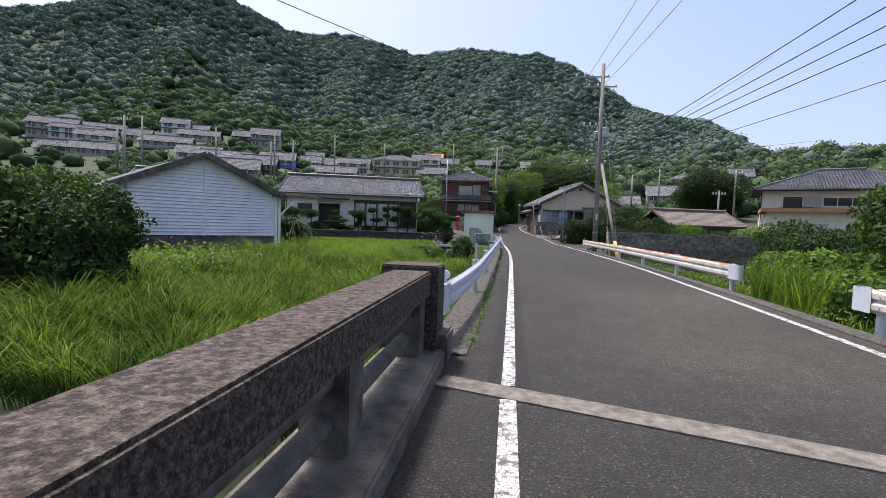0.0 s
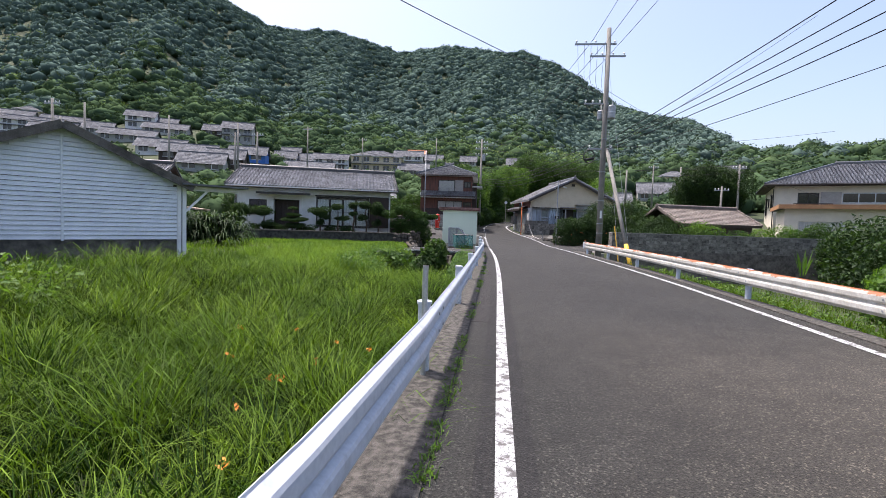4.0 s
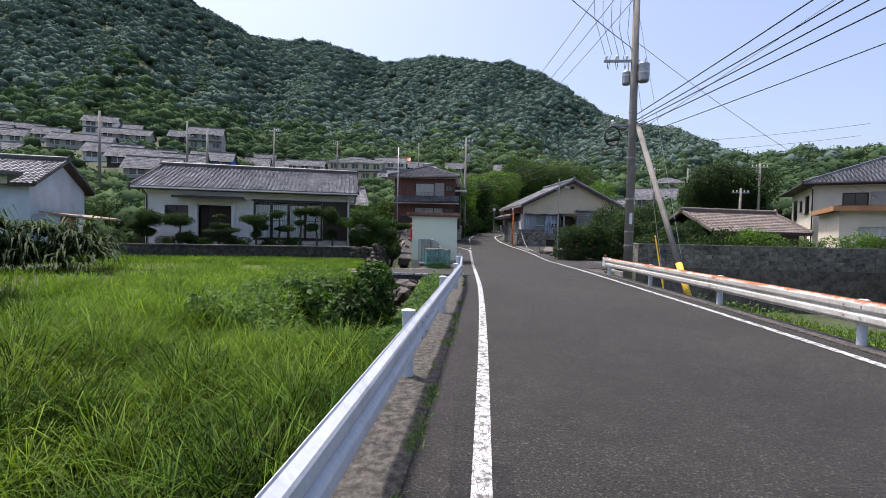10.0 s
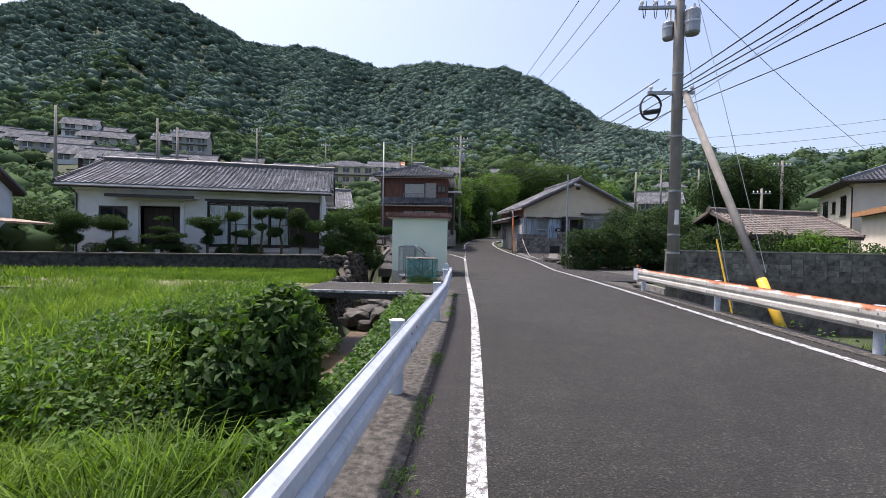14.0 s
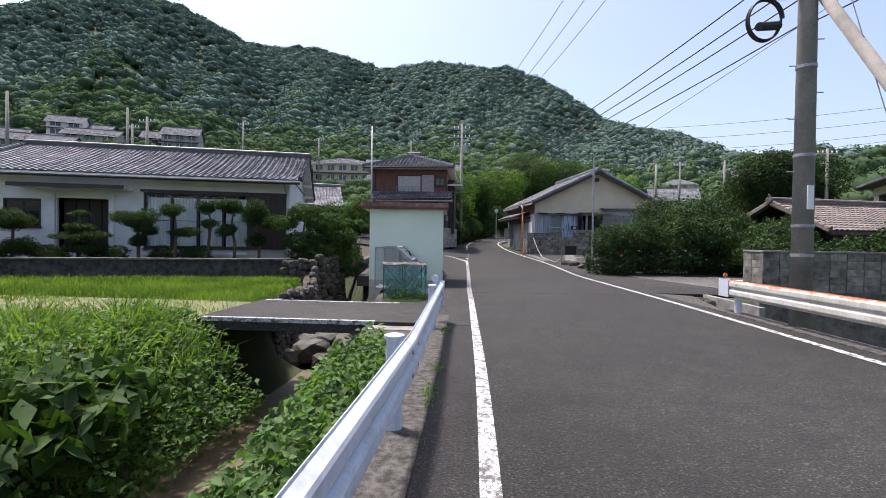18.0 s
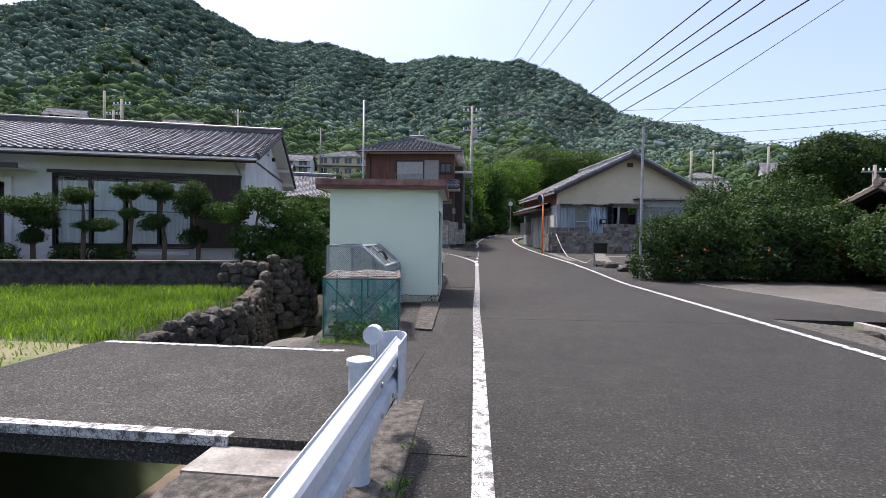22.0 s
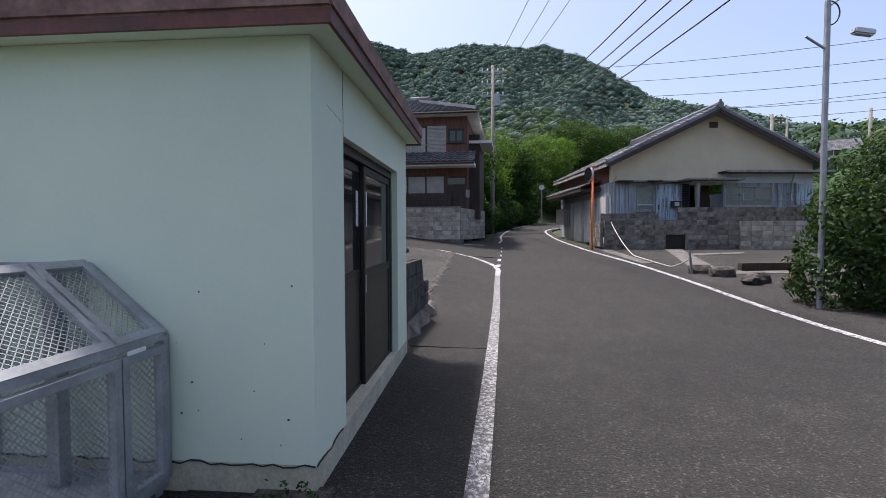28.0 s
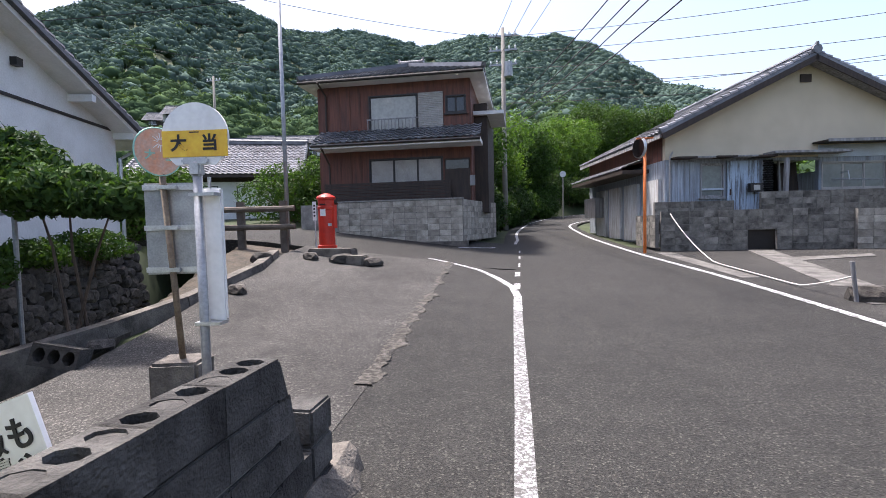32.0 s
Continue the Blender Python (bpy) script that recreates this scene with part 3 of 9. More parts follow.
# houses of the village: place, width, height, wall, roof
VILLAGE_FAR = (
    (-116.8, 106.6, 10.2, 5.9, "plaster_pale", "tile_dark"),
    (-130.5, 125.1, 5.5, 4.7, "plaster_beige", "tile"),
    (-109.2, 106.1, 10.8, 4.5, "plaster_white", "tile"),
    (-113.6, 119.2, 10.3, 3.4, "plaster_pale", "tile"),
    (-87.4, 86.2, 12.6, 3.5, "plaster_pale", "tile"),
    (-92.0, 83.3, 4.5, 3.5, "plaster_white", "tile_dark"),
    (-91.5, 119.0, 6.6, 5.1, "plaster_white", "tile"),
    (-89.1, 122.1, 8.8, 3.4, "plaster_white", "tile"),
    (-80.2, 112.9, 9.5, 3.4, "plaster_pale", "tile"),
    (-79.7, 100.4, 10.4, 3.4, "plaster_pale", "tile_dark"),
    (-62.6, 88.1, 8.0, 3.4, "plaster_white", "tile_dark"),
    (-66.1, 120.9, 7.2, 5.8, "plaster_pale", "tile"),
    (-94.6, 109.1, 5.9, 3.4, "plaster_pale", "tile_dark"),
    (-103.7, 106.2, 8.5, 3.5, "plaster_white", "tile_dark"),
    (-74.4, 124.4, 5.6, 3.4, "wood_dark", "tile_dark"),
)
VILLAGE_NEAR = (
    (-54.2, 83.9, 8.9, 3.4, "wood_dark", "tile_dark"),
    (-47.0, 76.8, 6.8, 3.4, "plaster_pale", "tile_dark"),
    (-47.1, 83.8, 6.1, 3.4, "wood_dark", "tile_dark"),
    (-49.8, 96.3, 7.0, 3.4, "blue_sheet", "tile_dark"),
    (-55.0, 128.2, 4.7, 3.8, "wood_dark", "tile_dark"),
    (-51.3, 116.9, 5.0, 3.4, "plaster_white", "tile_dark"),
    (-47.1, 120.4, 6.6, 3.4, "plaster_pale", "tile_dark"),
    (-38.2, 112.3, 7.7, 4.4, "plaster_white", "tile_dark"),
    (-40.3, 104.6, 10.2, 3.4, "plaster_pale", "tile"),
    (-29.3, 120.2, 12.2, 6.0, "plaster_beige", "tile"),
    (-24.9, 139.3, 8.0, 5.3, "plaster_white", "tile_dark"),
    (-26.3, 161.8, 5.7, 3.5, "plaster_white", "orange_tile"),
    (-19.1, 147.1, 6.0, 3.4, "plaster_pale", "tile"),
    (-8.1, 146.2, 4.5, 3.4, "plaster_pale", "tile_dark"),
    (-19.8, 119.2, 7.2, 3.4, "plaster_pale", "tile"),
    (7.6, 150.4, 8.5, 4.2, "plaster_white", "tile"),
    (12.6, 106.8, 9.1, 4.2, "plaster_beige", "tile"),
    (20.4, 94.1, 8.7, 4.2, "plaster_white", "tile_dark"),
    (34.4, 109.5, 7.8, 4.2, "plaster_pale", "tile_dark"),
    (59.1, 170.4, 9.7, 4.2, "plaster_beige", "tile"),
    (63.3, 140.9, 5.8, 4.2, "plaster_pale", "tile_dark"),
)


def axis(fine_lo, fine_hi, step, far, grow=1.12):
    v, s = list(np.arange(fine_lo, fine_hi + 1e-6, step)), step
    while v[-1] < far:
        s *= grow
        v.append(v[-1] + s)
    s = step
    while v[0] > -far:
        s *= grow
        v.insert(0, v[0] - s)
    return np.array(v)


gx, gy = axis(-16, 14, 0.4, 1800, 1.07), axis(-8, 60, 0.45, 1800, 1.07)
GX, GY = np.meshgrid(gx, gy)
GZ = ground_z(GX, GY)
_idx = np.arange(GX.size).reshape(GX.shape)
ground = part("ground", np_mesh("ground", np.stack([GX, GY, GZ], -1).reshape(-1, 3), np.stack([_idx[:-1, :-1], _idx[:-1, 1:], _idx[1:, 1:], _idx[1:, :-1]], -1).reshape(-1, 4), M["ground"], True))
tagged(ground, "grassy earth ground of field, creek banks and hillside", "ground", kind="structure")


def ribbon(name, left, right, z, mat, label, category="road"):
    """A strip of surface between two lines in plan, with a skirt; z: height above the road's level."""
    bm = bmesh.new()
    rows = []
    for a, b in zip(left, right):
        za, zb = float(road_z(a.y)) + z, float(road_z(b.y)) + z
        rows.append([bm.verts.new((a.x, a.y, za - 0.5)), bm.verts.new((a.x, a.y, za)), bm.verts.new((b.x, b.y, zb)), bm.verts.new((b.x, b.y, zb - 0.5))])
    for u, v in zip(rows, rows[1:]):
        for k in range(3):
            bm.faces.new((u[k], u[k + 1], v[k + 1], v[k]))
    return tagged(part(name, bm, mat), label, category, kind="structure")


def offset(line, d):
    out = []
    for i, p in enumerate(line):
        t = (line[min(i + 1, len(line) - 1)] - line[max(i - 1, 0)]).normalized()
        out.append(p + Vector((t.y, -t.x, 0)) * d)
    return out


ribbon("road", offset(LS, -0.5), offset(RS, 0.4), 0.0, M["asphalt"], "worn dark grey asphalt village road")


def cut(line, y0, y1):
    return [p for p in line if y0 <= p.y <= y1]


def paint_strip(name, line, d0, d1, label, zf=None, paint="paint"):
    """A painted line 4 mm above the asphalt."""
    a, b = offset(line, d0), offset(line, d1)
    bm = bmesh.new()
    zf = zf or (lambda x, y: float(road_z(y)))
    rows = [[bm.verts.new((p.x, p.y, zf(p.x, p.y) + 0.009)) for p in (u, v)] for u, v in zip(a, b)]
    for u, v in zip(rows, rows[1:]):
        bm.faces.new((u[0], u[1], v[1], v[0]))
    return tagged(part(name, bm, M[paint]), label, "road marking", kind="structure")


paint_strip("edge_line_bridge", [Vector((0.62, -60, 0)), Vector((0.62, 3.26, 0))], -0.066, 0.066, "worn white painted edge line on the bridge")
paint_strip("edge_line_left", [Vector((0.62, 3.6, 0))] + cut(LS, 3.7, 33.6), -0.062, 0.062, "worn white painted edge line on asphalt")
paint_strip("edge_line_worn", cut(LS, 33.4, 47.3), -0.066, 0.066, "speckled, half worn-off white edge line", None, "paint_worn")
paint_strip("edge_line_right", cut(RS, -60, 84), -0.07, 0.07, "worn white painted edge line on asphalt")

# ---- bridge parapet ----
def parapet():
    p = thing("bridge_parapet", pose(0, 0, 0), "old concrete bridge parapet, dark and crusted with lichen", "parapet")
    part("top_rail", bx(-0.56, -0.17, -9, 4.02, 0.7, 0.95, 0.015), M["lichen"], p, "lichen-crusted concrete top rail")
    part("end_block", bx(-0.68, -0.1, 4.02, 4.5, -0.6, 1.0, 0.015), M["lichen"], p, "square concrete end block")
    part("curb_beam", bx(-0.66, -0.02, -9, 4.1, -0.5, 0.16, 0.02), M["concrete_dark"], p)
    for y in (-6.2, -4.2, -2.2, -0.2, 1.9, 3.88):
        part("post", bx(-0.5, -0.22, y - 0.13, y + 0.13, 0.16, 0.73, 0.01), M["concrete_dark"], p)
    for z in (0.34, 0.57):
        part("round_rail", bar([(-0.36, -9, z), (-0.36, 4.02, z)], 0.062, 12), M["pale_track"], p, smooth=True)
    tagged(part("bridge_joint", bx(-0.62, 5.6, -0.15, 0.14, -0.1, 0.014, m=pose(0.6, 3.43, 0, 0, 0, -17.3)), M["joint"]), "pale concrete expansion joint across the road", "joint", kind="structure")
    bm = bmesh.new()
    v = [bm.verts.new(q) for q in ((-0.05, -9, -0.006), (0.2, -9, -0.006), (0.2, 4.7, -0.006), (-0.3, 4.7, -0.006), (-0.3, 4.45, -0.006), (-0.05, 4.45, -0.006))]
    w = [bm.verts.new(q.co - Vector((0, 0, 0.5))) for q in v]
    bm.faces.new(v)
    for q in range(6):
        bm.faces.new((v[q], w[q], w[(q + 1) % 6], v[(q + 1) % 6]))
    bmesh.ops.recalc_face_normals(bm, faces=bm.faces[:])
    tagged(part("bridge_gutter", bm, M["asphalt_dark"]), "dark dirty asphalt gutter along the parapet", "gutter", kind="structure")
    part("end_plinth", bx(-0.3, 0.0, 4.102, 4.62, -0.4, 0.3, 0.025), M["concrete_dark"], p, "low concrete plinth at the parapet's end")


parapet()


# ---- guard rails ----
W_PROF = [(0, 0), (0.004, 0.012), (0.042, 0.042), (0.05, 0.06), (0.05, 0.125), (0.042, 0.143), (0.012, 0.163), (0.012, 0.187), (0.042, 0.207), (0.05, 0.225), (0.05, 0.29), (0.042, 0.308), (0.004, 0.338), (0.0, 0.35)]


def beam(bm, path, face, z0):
    """A W-beam along a path in plan; face: +1 bulges to the right of the walk along the path."""
    off = 0.004
    prof = W_PROF + [(x - off, z) for x, z in W_PROF[::-1]]
    rings = []
    for i, p in enumerate(path):
        t = (path[min(i + 1, len(path) - 1)] - path[max(i - 1, 0)]).normalized()
        s = Vector((t.y, -t.x, 0)) * face
        rings.append([bm.verts.new(p + s * x + Vector((0, 0, z0 + z))) for x, z in prof])
    n = len(prof)
    for u, v in zip(rings, rings[1:]):
        for k in range(n):
            bm.faces.new((u[k], u[(k + 1) % n], v[(k + 1) % n], v[k]))
    bm.faces.new(rings[0])
    bm.faces.new(rings[-1][::-1])
    return bm


def cap_post(p, x, y, top, z0=-0.3, r=0.062):
    post = part("post", bar([(x, y, z0), (x, y, top - 0.03)], r, 16), M["white_steel"], p, smooth=False)
    part("cap", bar([(x, y, top - 0.035), (x, y, top - 0.008), (x, y, top)], [r + 0.012, r + 0.012, r * 0.8], 16), M["white_steel"], post)
    return post


def guard_rail(name, pts, posts, face, label, ends=(True, True), top=0.66, paint="white_steel"):
    g = thing(name, pose(0, 0, 0), label, "guard rail", "roadside guard rails")
    path = [Vector((x, y, 0)) for x, y in pts]
    fine = []
    for a, b in zip(path, path[1:]):
        n = max(1, int((b - a).length / 1.0))
        fine += [a.lerp(b, k / n) for k in range(n)]
    fine.append(path[-1])
    z0 = top - 0.35
    part("beam", beam(bmesh.new(), fine, face, z0), M[paint], g, "corrugated white steel beam")
    for which, a, b in ((ends[0], fine[0], fine[1]), (ends[1], fine[-1], fine[-2])):
        if which:  # curled sleeve at the end of the beam
            t = (a - b).normalized()
            s = Vector((t.y, -t.x, 0)) * (face if a is fine[-1] else -face)
            bm = bmesh.new()
            prof = [a - t * 0.3 + s * 0.062, a + s * 0.062]
            for k in range(1, 17):
                ang = math.pi * k / 16
                prof.append(a + t * (0.16 * math.sin(ang)) + s * (0.062 - 0.1 * (1 - math.cos(ang))))
            inner = []
            for k, p in enumerate(prof):
                d = (prof[min(k + 1, len(prof) - 1)] - prof[max(k - 1, 0)]).normalized()
                inward = Vector((d.y, -d.x, 0))
                if inward.dot(a - t * 0.1 - s * 0.04 - p) < 0:
                    inward = -inward
                inner.append(p + inward * 0.006)
            ring = prof + inner[::-1]
            lo = [bm.verts.new(q + Vector((0, 0, z0 - 0.005))) for q in ring]
            hi = [bm.verts.new(q + Vector((0, 0, z0 + 0.355))) for q in ring]
            for k in range(len(ring)):
                n = (k + 1) % len(ring)
                bm.faces.new((lo[k], lo[n], hi[n], hi[k]))
            m = len(prof)
            for k in range(m - 1):
                for row in (lo, hi):
                    bm.faces.new((row[k], row[k + 1], row[2 * m - 2 - k], row[2 * m - 1 - k]))
            bmesh.ops.recalc_face_normals(bm, faces=bm.faces[:])
            part("end_sleeve", bm, M["white_steel"], g, "rounded white end sleeve")
    for x, y in posts:
        post = cap_post(g, x, y, top + 0.0)
        d = 0.05 * face
        part("bracket", bx(x + min(0.06 * face, 0.11 * face), x + max(0.06 * face, 0.11 * face), y - 0.05, y + 0.05, z0 + 0.08, z0 + 0.27), M["white_steel"], post)
        for yy in (y - 0.16, y + 0.16):
            for zz in (z0 + 0.095, z0 + 0.255):
                bxx = float(np.interp(yy, [q.y for q in fine], [q.x for q in fine])) + 0.045 * face
                part("bolt", bar([(bxx - 0.01 * face, yy, zz), (bxx + 0.014 * face, yy, zz)], 0.016, 8), M["steel_grey"], g)
    return g


guard_rail("guard_rail", [(-0.2, 4.95), (-0.09, 6.5), (-0.01, 8.6), (0.02, 13.5), (0.03, 21.5), (0.04, 25.5), (-0.14, 30.1)], [(-0.26, 5.2), (-0.12, 9.5), (-0.09, 13.5), (-0.09, 17.5), (-0.08, 21.5), (-0.07, 25.5), (-0.22, 29.5)], 1, "white steel guard rail along the grassy field edge", top=0.7)
guard_rail("guard_rail", [(6.0, 11.6), (6.0, 20), (5.95, 24), (5.78, 28), (5.6, 32.5)], [(6.1, 12), (6.1, 15.95), (6.1, 19.95), (6.05, 23.95), (5.88, 27.95), (5.7, 32.1)], -1, "white steel guard rail with rusty top edge over the creek", top=0.68, paint="rusty_white")
guard_rail("guard_rail", [(5.9, -22), (5.9, 7.4)], [(6.0, 7.1), (6.0, 3.1), (6.0, -0.9), (6.0, -4.9)], -1, "white steel guard rail at the bridge end", ends=(False, True), top=0.68, paint="rusty_white")
_c = cut(LS, 4.4, 31)
tagged(ribbon("road_edge_strip", [Vector((-0.32 + min(0, p.x - 0.62) * 0.6, p.y, 0)) for p in _c], [Vector((p.x - 0.46, p.y, 0)) for p in _c], 0.012, M["strip"], "rough stained concrete edging strip under the guard rail"), category="edging")
_c = cut(RS, 5, 33)
tagged(ribbon("road_edge_strip_far_side", [Vector((p.x + 0.36, p.y, 0)) for p in _c], [Vector((p.x + 0.72, p.y, 0)) for p in _c], 0.02, M["strip"], "rough concrete edging strip along the road"), category="edging")


# ---- roofs ----
def tile_slope(bm, width, run, rise, pitch=0.27, course=0.24, wave=0.05, seg=4):
    """A slope of wavy pantiles in overlapping courses; x along the eave, y up the slope, from the eave's left corner."""
    nx, ny = max(1, round(width / pitch)), max(1, round(math.hypot(run, rise) / course))
    px, ny_ = width / nx, ny
    L = math.hypot(run, rise)
    nrm = Vector((0, -rise / L, run / L))
    for j in range(ny):
        y0, y1 = j / ny, min(1.0, (j + 1.12) / ny)
        for i in range(nx):
            rows = []
            for y, lift in ((y0, 0.04), (y1, 0.0)):
                row = []
                for k in range(seg + 1):
                    u = k / seg
                    h = wave * (math.cos(2 * math.pi * (u * 0.92 + 0.1)) * 0.5 + 0.5) + lift
                    row.append(Vector(((i + u * 1.02) * px, run * y, rise * y)) + nrm * h)
                rows.append(row)
            f = [bm.verts.new(v - nrm * 0.04) for v in rows[0]]
            a, b = [bm.verts.new(v) for v in rows[0]], [bm.verts.new(v) for v in rows[1]]
            for k in range(seg):
                bm.faces.new((a[k], a[k + 1], b[k + 1], b[k]))
                bm.faces.new((f[k], f[k + 1], a[k + 1], a[k]))
    return bm


def ridge_cap(p, a, b, mat, r=0.13, label="ridge of stacked tiles"):
    a, b = Vector(a), Vector(b)
    bm = extrude_profile(bmesh.new(), [(-0.16, -0.12), (0.16, -0.12), (0.15, 0.02), (-0.15, 0.02)], a, b)
    extrude_profile(bm, [(0.17 * math.cos(t), 0.03 + 0.11 * math.sin(t)) for t in [math.pi * k / 6 for k in range(7)]], a, b)
    d = (b - a).normalized()
    side = Vector((d.y, -d.x, 0))
    for e, s in ((a, -1), (b, 1)):  # end tile with a small upright crest
        tube(bm, [e + Vector((0, 0, 0.0)), e + d * s * 0.07 + Vector((0, 0, 0.0))], [0.17, 0.15], 8)
        tube(bm, [e + side * 0.0 + Vector((0, 0, 0.1)), e + d * s * 0.05 + Vector((0, 0, 0.24))], [0.09, 0.04], 6)
    return part("ridge", bm, mat, p, label)


def verge_row(a, b, r=0.09):
    """Overlapping half-round tiles up a gable's edge, from the eave a to the ridge b."""
    a, b = Vector(a), Vector(b)
    n = max(2, int((b - a).length / 0.27))
    bm = bmesh.new()
    for i in range(n):
        p, q = a.lerp(b, i / n), a.lerp(b, min(1, (i + 1.15) / n))
        tube(bm, [p + Vector((0, 0, 0.05)), q + Vector((0, 0, 0.02))], [r, r * 0.82], 8)
    extrude_profile(bm, [(-0.1, -0.09), (0.1, -0.09), (0.09, 0.01), (-0.09, 0.01)], a, b)
    return bm


def gable_roof(p, x0, x1, y0, y1, ze, zr, over, mat, under, trim=None, gable_over=0.4):
    """Ridge along x. Slopes, deck, barge boards and ridge."""
    ym, X0, X1, Y0, Y1 = (y0 + y1) / 2, x0 - gable_over, x1 + gable_over, y0 - over, y1 + over
    k = (zr - ze) / (ym - y0)
    zo = ze - k * over
    deck = bmesh.new()
    for ya, yb in ((Y0, ym), (Y1, ym)):
        v = [deck.verts.new(q) for q in ((X0, ya, zo), (X1, ya, zo), (X1, yb, zr), (X0, yb, zr))]
        w = [deck.verts.new(q.co + Vector((0, 0, -0.14))) for q in v]
        for f in ((0, 1, 2, 3), (7, 6, 5, 4), (0, 4, 5, 1), (1, 5, 6, 2), (3, 2, 6, 7), (0, 3, 7, 4)):
            deck.faces.new([(v + w)[i] for i in f])
    part("roof_deck", deck, under, p)
    trim = trim or mat
    for s, ya in ((0, Y0), (1, Y1)):
        bm = tile_slope(bmesh.new(), X1 - X0, ym - Y0, zr - zo)
        m = pose(X0, Y0, zo + 0.01) if s == 0 else pose(X1, Y1, zo + 0.01, 0, 0, 180)
        part("roof_slope", bm, mat, p, "slope of wavy grey tiles", m=m)
    for xx in (X0, X1):
        for ya in (Y0, Y1):
            part("verge_tiles", verge_row((xx, ya, zo + 0.05), (xx, ym, zr + 0.05)), trim, p)
    ridge_cap(p, (X0 - 0.05, ym, zr + 0.14), (X1 + 0.05, ym, zr + 0.14), trim)


def hip_roof(p, x0, x1, y0, y1, ze, zr, over, mat, under):
    """Hipped roof, ridge along x."""
    X0, X1, Y0, Y1 = x0 - over, x1 + over, y0 - over, y1 + over
    h = (Y1 - Y0) / 2
    ym = (Y0 + Y1) / 2
    k = (zr - ze) / (h)
    deck = bmesh.new()
    c = [deck.verts.new(q) for q in ((X0, Y0, ze), (X1, Y0, ze), (X1, Y1, ze), (X0, Y1, ze), (X0 + h, ym, zr), (X1 - h, ym, zr))]
    b = [deck.verts.new(q.co + Vector((0, 0, -0.12))) for q in c[:4]]
    for f in ((c[0], c[1], c[5], c[4]), (c[1], c[2], c[5]), (c[2], c[3], c[4], c[5]), (c[3], c[0], c[4]), (b[3], b[2], b[1], b[0]), (c[0], b[0], b[1], c[1]), (c[1], b[1], b[2], c[2]), (c[2], b[2], b[3], c[3]), (c[3], b[3], b[0], c[0])):
        deck.faces.new(f)
    part("roof_deck", deck, under, p)
    for ang, w, ox, oy in ((0, X1 - X0, X0, Y0), (90, Y1 - Y0, X1, Y0), (180, X1 - X0, X1, Y1), (270, Y1 - Y0, X0, Y1)):
        bm = tile_slope(bmesh.new(), w, h, zr - ze)
        for side in (0, 1):  # mitre at the hips
            co = (0, 0, 0) if side == 0 else (w, 0, 0)
            no = (-1, 1, 0) if side == 0 else (1, 1, 0)
            bmesh.ops.bisect_plane(bm, geom=bm.verts[:] + bm.edges[:] + bm.faces[:], plane_co=co, plane_no=(no[0], no[1], 0) if False else ((-1, 1, 0) if side == 0 else (1, 1, 0)), clear_outer=True)
        part("roof_slope", bm, mat, p, "slope of wavy grey tiles", m=pose(ox, oy, ze + 0.01, 0, 0, ang))
    for a, b2 in (((X0, Y0), (X0 + h, ym)), ((X0, Y1), (X0 + h, ym)), ((X1, Y0), (X1 - h, ym)), ((X1, Y1), (X1 - h, ym))):
        part("hip_tiles", extrude_profile(bmesh.new(), [(-0.11, -0.04), (0.11, -0.04), (0.08, 0.11), (-0.08, 0.11)], (*a, ze + 0.08), (*b2, zr + 0.08)), mat, p)
    ridge_cap(p, (X0 + h, ym, zr + 0.12), (X1 - h, ym, zr + 0.12), mat)


def wall_box(p, x0, x1, y0, y1, z0, z1, mat, t=0.15, front=(), name="wall"):
    """Four walls with thickness; front: openings (x0, x1, z0, z1) cut through the y0 wall."""
    bm = bmesh.new()
    xs = sorted({x0, x1, *[v for o in front for v in o[:2]]})
    zs = sorted({z0, z1, *[v for o in front for v in o[2:4]]})
    for a, b in zip(xs, xs[1:]):
        for c, d in zip(zs, zs[1:]):
            if not any(o[0] <= (a + b) / 2 <= o[1] and o[2] <= (c + d) / 2 <= o[3] for o in front):
                box(bm, a, b, y0, y0 + t, c, d)
    bmesh.ops.remove_doubles(bm, verts=bm.verts[:], dist=0.0005)
    part(name + "_front", bm, mat, p)
    part(name + "_back", bx(x0, x1, y1 - t, y1, z0, z1), mat, p)
    part(name + "_left", bx(x0, x0 + t, y0 + t, y1 - t, z0, z1), mat, p)
    part(name + "_right", bx(x1 - t, x1, y0 + t, y1 - t, z0, z1), mat, p)


def gables(p, x0, x1, y0, y1, ze, zr, mat, t=0.15):
    ym = (y0 + y1) / 2
    for xx in (x0, x1 - t):
        bm = bmesh.new()
        a = [bm.verts.new(q) for q in ((xx, y0, ze), (xx, y1, ze), (xx, ym, zr))]
        b = [bm.verts.new(q.co + Vector((t, 0, 0))) for q in a]
        bm.faces.new(a[::-1]), bm.faces.new(b)
        for i in range(3):
            bm.faces.new((a[i], a[(i + 1) % 3], b[(i + 1) % 3], b[i]))
        part("gable", bm, mat, p)


